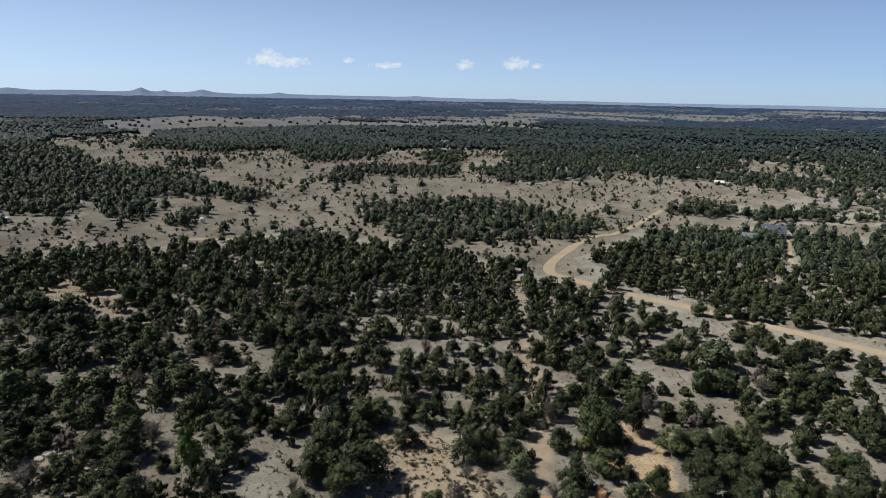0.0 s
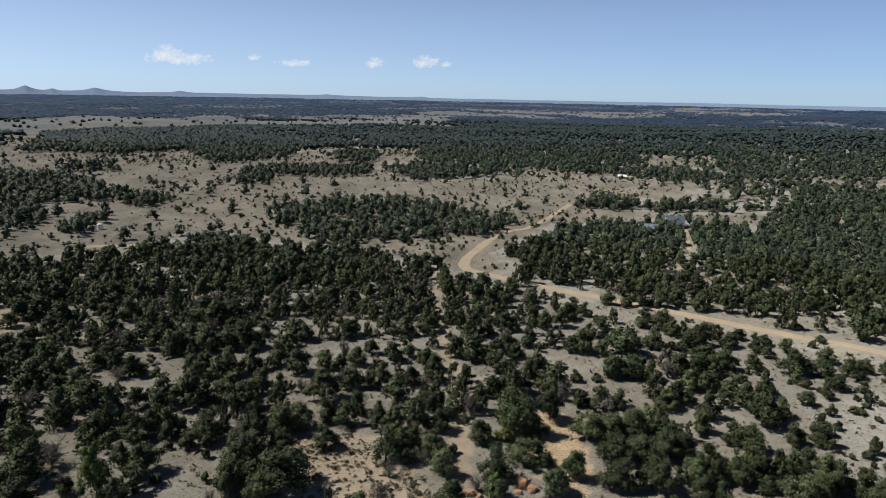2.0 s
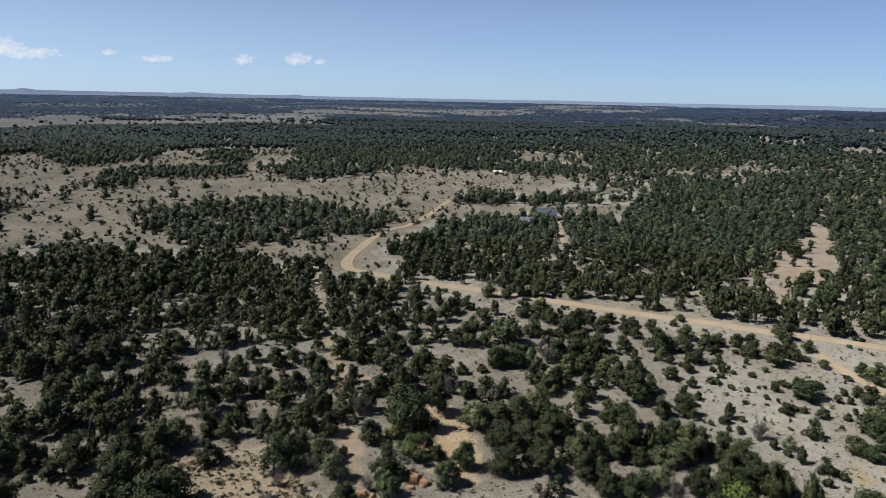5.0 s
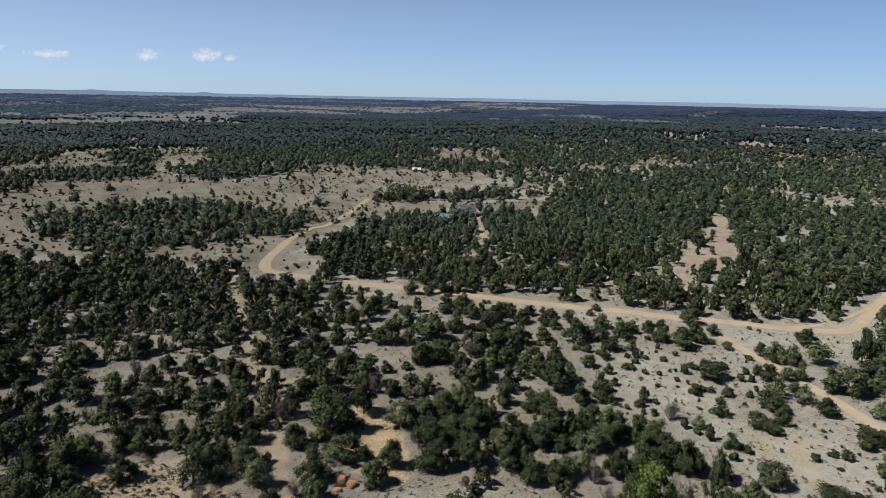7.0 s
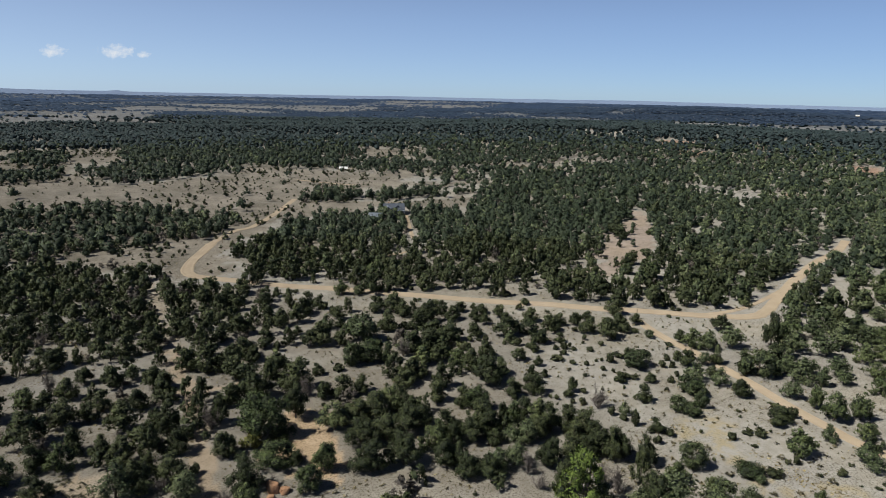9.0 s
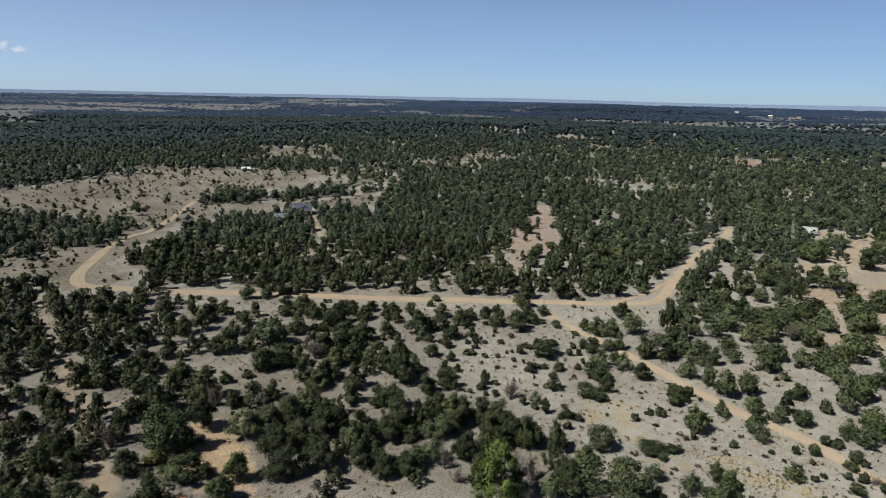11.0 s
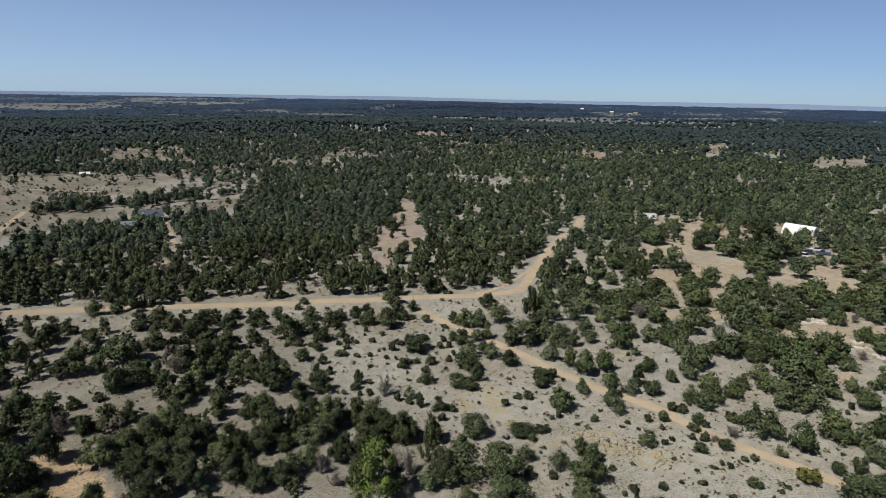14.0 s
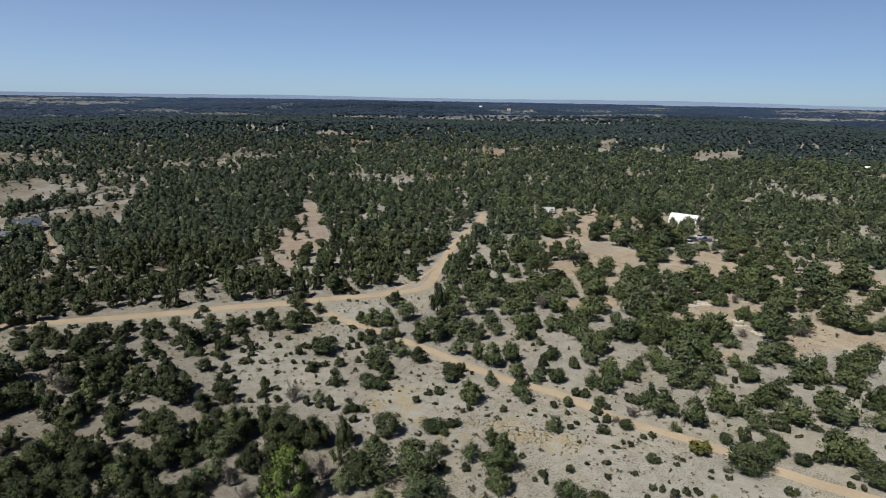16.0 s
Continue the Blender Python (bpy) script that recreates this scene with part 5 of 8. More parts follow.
olive_juniper(191.7, -20.3, 4.9, 5.8)
olive_juniper(101.2, -11.5, 3.7, 4.3)
olive_juniper(121.7, -15.1, 4.6, 4.3)
olive_juniper(114.7, -15.1, 3.1, 3.7)
round_juniper(46.0, 104.7, 4.6, 3.3)
round_juniper(65.7, 144.6, 2.3, 3.2)
round_juniper(49.3, 105.4, 4.3, 5.5)
round_juniper(52.1, 103.9, 4.1, 3.3)
round_juniper(97.8, 118.0, 1.5, 2.2)
round_juniper(85.6, 101.9, 3.4, 4.4)
round_juniper(141.6, 126.0, 2.9, 3.7)
round_juniper(163.9, 138.4, 2.3, 3.4)
round_juniper(93.1, 78.2, 3.3, 5.3)
round_juniper(107.5, 87.7, 1.6, 2.3)
round_juniper(85.1, 62.2, 2.6, 3.0)
round_juniper(93.0, 66.0, 2.7, 4.3)
round_juniper(85.8, 60.1, 2.0, 3.0)
round_juniper(92.8, 64.6, 2.3, 3.8)
round_juniper(73.0, 50.1, 3.7, 3.7)
round_juniper(89.5, 61.1, 2.3, 2.3)
round_juniper(66.6, 40.9, 4.7, 5.3)
round_juniper(109.8, 64.0, 5.1, 5.7)
round_juniper(104.6, 34.6, 2.7, 2.9)
round_juniper(96.5, 29.8, 1.7, 1.5)
round_juniper(100.9, 30.0, 1.6, 1.4)
round_juniper(224.2, 63.4, 7.0, 6.6)
round_juniper(99.2, 25.3, 1.9, 1.8)
round_juniper(90.9, 22.2, 1.3, 2.0)
round_juniper(94.1, 19.6, 1.5, 2.1)
round_juniper(86.4, 13.9, 1.4, 1.9)
round_juniper(97.5, 5.6, 1.7, 2.1)
round_juniper(99.3, 3.4, 2.4, 1.9)
round_juniper(91.5, 2.0, 3.7, 5.9)
round_juniper(137.2, -0.2, 3.5, 5.7)
round_juniper(106.4, -0.8, 2.6, 3.1)
round_juniper(180.2, -3.5, 2.4, 3.9)
round_juniper(97.0, -4.5, 1.5, 2.5)
round_juniper(96.6, -13.5, 3.2, 4.8)
low_juniper(78.1, 45.0, 1.8, 3.9)
tall_pine(-32.1, 76.3, 8.0, 3.7)
tall_pine(52.6, 50.2, 8.5, 6.1)
shrub(-32.6, 73.1, 1.1, 1.1)
shrub(-25.9, 79.2, 1.6, 1.5)
shrub(-35.5, 113.7, 1.7, 1.1)
shrub(-26.7, 87.7, 1.2, 1.1)
shrub(-24.1, 87.4, 2.2, 2.2)
shrub(-19.7, 79.0, 1.4, 1.2)
shrub(-21.0, 84.8, 1.6, 1.2)
shrub(-21.7, 88.6, 1.9, 2.3)
shrub(-3.7, 72.7, 2.2, 0.9)
shrub(13.5, 82.5, 1.5, 1.4)
shrub(29.4, 143.4, 2.1, 3.4)
shrub(36.4, 118.5, 2.1, 1.4)
shrub(52.1, 152.9, 1.1, 1.4)
shrub(53.7, 137.7, 2.0, 1.6)
shrub(54.4, 134.2, 1.9, 1.6)
shrub(43.1, 103.9, 1.4, 2.1)
shrub(53.9, 119.3, 1.5, 1.5)
shrub(78.2, 143.6, 1.7, 1.8)
shrub(64.2, 117.5, 1.6, 3.0)
shrub(79.2, 141.6, 1.1, 1.2)
shrub(75.9, 132.8, 0.9, 2.0)
shrub(72.7, 108.5, 1.2, 1.2)
shrub(68.9, 101.6, 1.7, 2.8)
shrub(72.2, 104.4, 1.3, 1.4)
shrub(74.1, 103.7, 0.8, 1.2)
shrub(74.4, 101.8, 2.0, 1.4)
shrub(98.2, 126.2, 1.3, 2.9)
shrub(77.8, 99.6, 0.8, 0.9)
shrub(94.0, 115.5, 1.7, 1.6)
shrub(79.6, 97.7, 1.7, 1.6)
shrub(80.6, 95.7, 1.2, 0.9)
shrub(98.9, 110.9, 0.5, 1.1)
shrub(69.8, 76.2, 0.8, 0.6)
shrub(85.2, 92.2, 1.0, 1.2)
shrub(81.8, 88.0, 1.1, 2.5)
shrub(70.4, 75.2, 1.0, 0.8)
shrub(84.6, 89.4, 1.1, 1.4)
shrub(86.7, 91.5, 1.4, 1.4)
shrub(88.6, 91.9, 1.1, 0.7)
shrub(95.6, 98.0, 1.3, 1.3)
shrub(88.1, 90.2, 0.7, 1.2)
shrub(83.2, 85.0, 0.9, 1.3)
shrub(71.9, 72.9, 0.9, 0.9)
shrub(92.2, 91.9, 0.7, 0.7)
shrub(94.1, 93.3, 1.4, 1.0)
shrub(73.1, 71.9, 1.2, 1.4)
shrub(76.2, 74.9, 1.0, 1.2)
shrub(81.1, 79.5, 0.7, 0.9)
shrub(85.1, 83.3, 0.9, 1.1)
shrub(90.6, 88.0, 1.1, 1.4)
shrub(87.9, 83.7, 0.7, 0.7)
shrub(148.8, 141.1, 0.7, 1.5)
shrub(94.8, 89.3, 1.1, 1.2)
shrub(88.9, 83.2, 0.8, 0.7)
shrub(86.2, 80.1, 0.9, 1.1)
shrub(89.9, 82.0, 2.1, 1.4)
shrub(99.2, 90.2, 1.7, 1.2)
shrub(87.0, 78.4, 1.0, 0.7)
shrub(74.4, 66.6, 1.8, 1.2)
shrub(92.9, 83.1, 1.1, 2.1)
shrub(86.4, 75.4, 1.3, 2.0)
shrub(74.9, 64.4, 1.1, 1.3)
shrub(88.0, 75.4, 0.7, 0.9)
shrub(107.1, 91.4, 1.0, 1.8)
shrub(88.3, 74.3, 1.1, 1.3)
shrub(99.3, 81.2, 0.9, 1.8)
shrub(97.2, 75.6, 1.5, 1.4)
shrub(121.8, 94.2, 0.8, 1.1)
shrub(100.5, 77.4, 1.3, 1.4)
shrub(73.8, 56.8, 1.5, 1.3)
shrub(126.9, 97.4, 1.0, 1.2)
shrub(107.3, 82.1, 0.8, 1.8)
shrub(89.5, 68.2, 0.7, 0.9)
shrub(98.6, 74.5, 1.4, 1.2)
shrub(93.0, 70.2, 1.3, 1.3)
shrub(122.8, 92.6, 0.5, 1.1)
shrub(127.6, 96.2, 1.0, 1.2)
shrub(95.8, 71.3, 1.2, 1.1)
shrub(77.3, 57.5, 1.1, 1.5)
shrub(84.8, 51.9, 1.2, 1.4)
shrub(88.4, 51.9, 0.8, 1.8)
shrub(85.6, 48.9, 0.6, 1.0)
shrub(89.3, 50.4, 1.5, 1.8)
shrub(99.6, 53.9, 1.3, 2.2)
shrub(80.9, 43.1, 1.2, 2.2)
shrub(99.5, 51.5, 1.9, 1.7)
shrub(85.5, 43.7, 0.9, 0.8)
shrub(71.1, 35.6, 1.2, 1.3)
shrub(86.4, 43.0, 1.4, 0.8)
shrub(99.2, 49.0, 0.8, 0.6)
shrub(70.8, 33.4, 0.4, 0.5)
shrub(89.4, 38.3, 1.0, 1.3)
shrub(93.0, 38.9, 0.5, 0.8)
shrub(78.1, 30.2, 0.8, 1.0)
shrub(118.4, 44.7, 0.9, 0.9)
shrub(90.1, 33.9, 0.5, 0.8)
shrub(91.9, 33.9, 0.6, 1.0)
shrub(73.5, 26.6, 0.6, 0.6)
shrub(127.6, 44.8, 1.1, 1.3)
shrub(91.0, 31.7, 0.7, 0.7)
shrub(75.1, 26.0, 1.1, 1.3)
shrub(73.7, 25.1, 0.7, 0.8)
shrub(134.2, 45.3, 1.2, 2.6)
shrub(94.7, 31.6, 1.4, 1.0)
shrub(233.9, 73.8, 1.3, 1.1)
shrub(93.8, 28.9, 0.8, 0.8)
shrub(111.9, 33.9, 2.5, 2.0)
shrub(89.4, 26.9, 0.9, 1.1)
shrub(78.1, 23.1, 1.1, 1.2)
shrub(91.4, 26.6, 0.6, 0.9)
shrub(86.1, 24.5, 0.6, 0.7)
shrub(101.5, 28.5, 1.4, 2.0)
shrub(96.5, 25.0, 1.3, 1.9)
shrub(85.4, 21.1, 0.4, 0.7)
shrub(73.8, 17.9, 1.1, 2.4)
shrub(94.5, 22.8, 1.4, 1.4)
shrub(99.0, 23.9, 1.2, 1.2)
shrub(82.4, 19.4, 0.9, 1.2)
shrub(79.1, 18.3, 0.8, 1.0)
shrub(87.4, 19.4, 0.5, 1.1)
shrub(89.2, 18.8, 0.8, 0.7)
shrub(103.4, 21.3, 1.7, 1.8)
shrub(89.1, 17.7, 0.9, 0.9)
shrub(103.4, 19.8, 1.6, 1.4)
shrub(81.9, 15.4, 0.7, 1.0)
shrub(92.4, 16.6, 0.8, 0.9)
shrub(93.5, 15.6, 1.0, 1.1)
shrub(77.3, 12.6, 0.7, 0.8)
shrub(79.6, 12.5, 1.0, 1.0)
shrub(79.9, 11.3, 1.0, 0.8)
shrub(87.3, 10.8, 0.6, 0.9)
shrub(79.2, 9.6, 1.4, 1.0)
shrub(170.2, 20.5, 1.7, 3.9)
shrub(89.0, 10.2, 0.5, 0.9)
shrub(80.9, 8.4, 1.0, 1.2)
shrub(81.8, 7.3, 0.9, 1.2)
shrub(88.0, 6.4, 0.6, 0.7)
shrub(86.2, 6.2, 0.5, 0.7)
shrub(103.3, 5.8, 0.4, 0.8)
shrub(121.0, 6.8, 1.4, 1.1)
shrub(87.5, 4.1, 0.7, 1.0)
shrub(125.6, -1.7, 0.9, 1.2)
shrub(105.8, -2.1, 1.5, 1.2)
shrub(179.6, -6.0, 2.2, 2.4)
shrub(104.9, -3.6, 0.4, 0.8)
shrub(88.0, -3.4, 1.0, 1.8)
shrub(125.7, -4.8, 1.2, 2.1)
shrub(105.4, -4.1, 0.5, 0.8)
shrub(109.1, -6.2, 0.8, 1.7)
shrub(112.7, -7.0, 2.0, 2.6)
shrub(99.0, -6.6, 1.5, 2.1)
shrub(199.5, -16.4, 1.1, 2.5)
shrub(126.0, -11.7, 2.2, 2.4)
shrub(94.0, -10.2, 0.8, 1.1)
shrub(96.6, -10.9, 0.6, 1.1)
shrub(93.9, -11.6, 0.8, 0.9)
dead_shrub(-52.4, 73.8, 3.4, 5.4)
dead_shrub(-89.9, 128.4, 3.4, 5.7)
dead_shrub(-52.3, 83.2, 2.2, 4.8)
dead_shrub(-92.4, 160.1, 4.4, 5.0)
dead_shrub(-77.4, 144.6, 2.3, 2.4)
dead_shrub(-52.5, 103.1, 3.2, 4.4)
dead_shrub(-35.6, 72.2, 2.2, 3.3)
dead_shrub(-41.0, 85.0, 4.1, 4.2)
dead_shrub(-41.6, 113.0, 2.6, 4.0)
dead_shrub(-46.8, 130.1, 3.2, 3.2)
dead_shrub(-18.2, 73.7, 2.5, 1.7)
dead_shrub(-29.8, 134.5, 4.0, 3.2)
dead_shrub(-9.2, 104.2, 2.8, 3.0)
dead_shrub(-2.8, 104.7, 3.8, 2.5)
dead_shrub(-2.8, 143.3, 2.9, 2.6)
dead_shrub(-2.2, 117.4, 4.6, 3.3)
dead_shrub(2.5, 73.3, 1.9, 3.1)
dead_shrub(4.1, 77.5, 2.2, 2.0)
dead_shrub(8.9, 80.5, 2.1, 2.5)
dead_shrub(18.0, 93.5, 4.3, 2.6)
dead_shrub(15.2, 73.6, 2.4, 2.4)
dead_shrub(21.2, 74.5, 1.4, 3.2)
dead_shrub(34.3, 97.0, 3.9, 3.0)
dead_shrub(89.9, 167.2, 3.2, 4.3)
dead_shrub(56.6, 104.0, 3.6, 3.4)
dead_shrub(114.0, 150.1, 2.5, 4.2)
dead_shrub(109.6, 127.5, 1.7, 3.0)
dead_shrub(52.0, 60.3, 3.6, 2.3)
dead_shrub(51.2, 56.9, 2.3, 2.4)
dead_shrub(126.3, 130.6, 2.7, 3.3)
dead_shrub(130.8, 135.1, 1.9, 4.2)
dead_shrub(74.3, 69.4, 3.8, 3.3)
dead_shrub(58.8, 52.9, 3.6, 3.3)
dead_shrub(55.6, 48.3, 2.0, 3.1)
dead_shrub(59.4, 50.8, 4.0, 3.2)
dead_shrub(161.1, 118.3, 3.9, 3.6)
dead_shrub(142.4, 51.8, 3.5, 4.2)
dead_shrub(194.6, 58.5, 3.8, 4.3)
dead_shrub(165.1, 43.1, 2.4, 5.4)
dead_shrub(124.7, 29.9, 1.3, 1.0)
dead_shrub(95.3, 21.5, 1.1, 1.7)
dead_shrub(98.9, 19.7, 1.9, 2.9)
dead_shrub(172.6, 12.1, 2.4, 3.1)
dead_shrub(147.4, 7.8, 2.0, 3.4)
dead_shrub(155.2, -3.3, 2.6, 5.7)
grey_juniper(-24.5, 111.7, 4.1, 3.9)
grey_juniper(3.9, 81.8, 5.0, 4.8)
grey_juniper(10.2, 117.9, 2.9, 2.8)
grey_juniper(11.3, 77.4, 3.9, 3.8)
grey_juniper(49.2, 124.9, 3.3, 3.4)
grey_juniper(52.6, 116.1, 5.9, 6.2)
grey_juniper(54.0, 115.6, 2.4, 2.5)
grey_juniper(56.3, 117.0, 3.0, 2.5)
grey_juniper(49.2, 63.4, 3.2, 3.5)
grey_juniper(79.2, 99.6, 2.5, 2.7)
grey_juniper(55.4, 67.9, 2.9, 2.9)
grey_juniper(51.9, 62.8, 3.6, 3.3)
grey_juniper(56.8, 66.6, 3.9, 3.3)
grey_juniper(76.3, 65.6, 2.2, 2.2)
grey_juniper(58.6, 46.6, 3.2, 2.9)
grey_juniper(62.8, 44.7, 5.3, 5.0)
grey_juniper(97.3, 68.4, 3.5, 3.7)
grey_juniper(105.1, 72.4, 2.7, 2.2)
grey_juniper(112.5, 76.7, 4.0, 2.8)
grey_juniper(99.7, 64.9, 3.2, 3.4)
grey_juniper(118.2, 75.2, 4.6, 4.8)
grey_juniper(62.7, 37.6, 3.5, 5.7)
grey_juniper(72.5, 40.8, 2.6, 2.6)
grey_juniper(77.7, 42.8, 1.4, 1.5)
grey_juniper(113.1, 62.1, 2.2, 2.2)
grey_juniper(123.2, 67.0, 4.0, 4.1)
grey_juniper(142.4, 76.7, 3.9, 4.0)
grey_juniper(115.7, 62.1, 3.8, 3.9)
grey_juniper(127.8, 67.3, 4.7, 4.8)
grey_juniper(106.3, 55.7, 3.2, 3.1)
grey_juniper(114.0, 58.5, 3.7, 3.8)
grey_juniper(138.6, 69.8, 4.4, 4.5)
grey_juniper(119.0, 59.7, 3.3, 3.4)
grey_juniper(146.1, 72.0, 5.2, 5.4)
grey_juniper(73.5, 36.2, 3.0, 3.0)
grey_juniper(130.7, 62.8, 4.7, 4.8)
grey_juniper(115.8, 55.4, 3.9, 2.6)
grey_juniper(138.0, 63.3, 5.5, 5.6)
grey_juniper(123.3, 56.4, 3.9, 3.9)
grey_juniper(97.1, 44.2, 2.8, 2.0)
grey_juniper(149.3, 67.0, 5.2, 5.3)
grey_juniper(120.2, 53.6, 2.9, 2.8)
grey_juniper(145.9, 62.3, 3.8, 3.9)
grey_juniper(165.9, 69.4, 2.8, 2.9)
grey_juniper(163.4, 68.3, 3.5, 3.5)
grey_juniper(105.3, 42.1, 1.9, 1.9)
grey_juniper(96.0, 38.2, 3.0, 3.0)
grey_juniper(146.5, 57.2, 4.2, 5.1)
grey_juniper(175.1, 67.9, 4.4, 3.9)
grey_juniper(94.0, 36.3, 2.3, 2.2)
grey_juniper(158.4, 59.9, 3.9, 6.3)
grey_juniper(102.6, 37.6, 2.8, 2.7)
grey_juniper(119.6, 43.7, 1.9, 1.9)
grey_juniper(144.9, 51.8, 4.1, 4.9)
grey_juniper(200.9, 69.3, 3.6, 3.6)
grey_juniper(129.4, 44.6, 3.5, 3.6)
grey_juniper(243.8, 82.3, 3.3, 5.3)
grey_juniper(156.4, 51.0, 4.5, 4.5)
grey_juniper(254.4, 82.1, 4.3, 6.9)
grey_juniper(154.5, 49.6, 3.0, 4.3)
grey_juniper(192.9, 61.8, 6.8, 6.6)
grey_juniper(251.4, 80.3, 4.4, 4.4)
grey_juniper(133.1, 42.1, 3.4, 5.5)
grey_juniper(71.6, 21.6, 3.1, 3.1)
grey_juniper(127.1, 37.8, 4.3, 4.2)
grey_juniper(68.9, 20.0, 4.0, 3.9)
grey_juniper(159.1, 45.8, 3.2, 3.2)
grey_juniper(126.0, 36.2, 3.7, 3.7)
grey_juniper(115.2, 32.2, 5.0, 3.5)
grey_juniper(145.7, 38.9, 4.8, 4.7)
grey_juniper(190.7, 50.0, 3.2, 5.2)
grey_juniper(93.6, 24.4, 1.2, 1.1)
grey_juniper(104.8, 26.0, 3.5, 3.2)
grey_juniper(161.2, 39.3, 3.9, 4.4)
grey_juniper(220.7, 53.0, 6.8, 6.8)
grey_juniper(139.7, 33.3, 3.4, 3.3)
grey_juniper(163.5, 36.7, 6.4, 6.4)
grey_juniper(131.3, 28.7, 5.3, 5.2)
grey_juniper(148.2, 31.6, 6.6, 6.5)
grey_juniper(156.4, 31.8, 4.4, 6.0)
grey_juniper(219.8, 41.4, 8.2, 8.4)
grey_juniper(172.3, 31.5, 5.3, 5.3)
grey_juniper(102.4, 18.2, 4.8, 3.4)
grey_juniper(207.3, 36.8, 4.2, 5.5)
grey_juniper(272.6, 45.7, 2.8, 2.9)
grey_juniper(101.2, 16.2, 4.7, 4.2)
grey_juniper(180.4, 28.6, 4.5, 5.8)
grey_juniper(157.7, 24.4, 5.4, 5.5)
grey_juniper(173.3, 25.9, 5.9, 6.0)
grey_juniper(102.1, 15.0, 4.2, 3.3)
grey_juniper(271.8, 39.7, 3.9, 4.1)
grey_juniper(118.5, 17.2, 4.7, 4.7)
grey_juniper(209.2, 29.7, 6.1, 6.3)
grey_juniper(114.0, 15.4, 4.5, 4.6)
grey_juniper(97.1, 12.8, 1.8, 1.8)
grey_juniper(129.1, 17.0, 5.7, 6.7)
grey_juniper(186.9, 23.5, 5.2, 8.0)
grey_juniper(230.0, 28.3, 3.4, 5.6)
grey_juniper(118.8, 14.2, 5.2, 5.3)
grey_juniper(182.6, 21.6, 6.7, 7.0)
grey_juniper(116.2, 11.9, 4.5, 4.6)
grey_juniper(172.4, 17.4, 4.4, 4.6)
grey_juniper(147.1, 14.4, 4.2, 6.4)
grey_juniper(236.1, 22.2, 4.0, 4.2)
grey_juniper(123.8, 10.5, 3.8, 3.9)
grey_juniper(220.0, 18.2, 3.6, 5.8)
grey_juniper(139.3, 9.5, 2.8, 3.8)
grey_juniper(180.4, 10.5, 3.6, 5.7)
grey_juniper(227.3, 11.4, 4.2, 5.9)
grey_juniper(175.7, 8.4, 5.0, 5.3)
grey_juniper(267.0, 10.8, 6.0, 9.7)
grey_juniper(107.8, 3.8, 3.7, 3.5)
grey_juniper(187.4, 5.8, 4.8, 5.9)
grey_juniper(242.1, 6.5, 4.4, 6.3)
grey_juniper(133.6, 3.0, 4.8, 4.7)
grey_juniper(103.6, 1.8, 3.1, 2.9)
grey_juniper(165.4, 2.9, 4.1, 6.2)
grey_juniper(162.0, 2.6, 5.2, 5.6)
grey_juniper(209.6, 2.9, 3.5, 4.4)
grey_juniper(148.0, 1.8, 5.3, 5.7)
grey_juniper(118.2, -0.2, 3.9, 4.2)
grey_juniper(156.4, -2.8, 4.4, 4.8)
grey_juniper(191.6, -5.3, 7.7, 8.7)
grey_juniper(128.6, -3.8, 4.6, 5.0)
grey_juniper(128.3, -3.9, 3.7, 4.0)
grey_juniper(204.6, -6.6, 6.8, 7.7)
grey_juniper(184.1, -9.0, 5.7, 6.4)
grey_juniper(166.5, -12.1, 5.2, 8.4)
grey_juniper(204.3, -16.0, 6.6, 7.7)
grey_juniper(106.5, -8.4, 2.3, 2.6)
grey_juniper(112.9, -9.7, 4.8, 5.4)
grey_juniper(147.8, -15.9, 3.4, 4.0)
grey_juniper(168.3, -18.7, 3.3, 3.9)
yellow_shrub(21.7, 85.3, 2.2, 2.6)
yellow_shrub(92.4, 8.4, 1.9, 3.1)
yellow_shrub(81.6, 5.1, 0.6, 1.2)
far_juniper(-109.0, 157.9, 4.5, 5.4)
far_juniper(-92.8, 134.8, 5.3, 6.2)
far_juniper(-103.5, 155.9, 4.5, 5.2)
far_juniper(-87.8, 136.7, 6.0, 6.9)
far_juniper(-102.2, 160.9, 4.6, 5.3)
far_juniper(-98.2, 159.0, 3.8, 4.4)
far_juniper(-80.6, 135.0, 6.0, 6.7)
far_juniper(-79.6, 144.3, 2.4, 1.9)
far_juniper(-85.3, 154.7, 5.3, 5.8)
far_juniper(-82.9, 160.0, 4.7, 5.1)
far_juniper(-72.4, 141.1, 3.5, 3.8)
far_juniper(-72.5, 146.8, 5.0, 5.4)
far_juniper(-78.0, 160.3, 4.7, 5.0)
far_juniper(-69.8, 145.3, 3.6, 3.8)
far_juniper(-68.6, 147.1, 5.1, 5.4)
far_juniper(-70.0, 158.5, 4.6, 4.9)
far_juniper(-66.8, 161.2, 4.7, 4.9)
far_juniper(-59.0, 150.1, 4.4, 4.6)
far_juniper(-61.6, 159.2, 4.7, 4.8)
far_juniper(-54.2, 148.0, 5.1, 5.2)
far_juniper(-57.4, 159.5, 4.7, 4.8)
far_juniper(-51.7, 157.2, 5.4, 5.5)
far_juniper(-36.9, 158.3, 5.5, 5.4)
far_juniper(-34.4, 163.7, 4.8, 4.7)
far_juniper(-29.5, 156.6, 4.6, 4.5)
far_juniper(-26.0, 161.7, 4.8, 4.6)
far_juniper(-21.8, 163.2, 4.5, 4.4)
far_juniper(-18.6, 168.4, 4.0, 3.8)
far_juniper(-14.6, 166.0, 3.9, 3.8)
far_juniper(-6.9, 161.6, 4.5, 4.3)
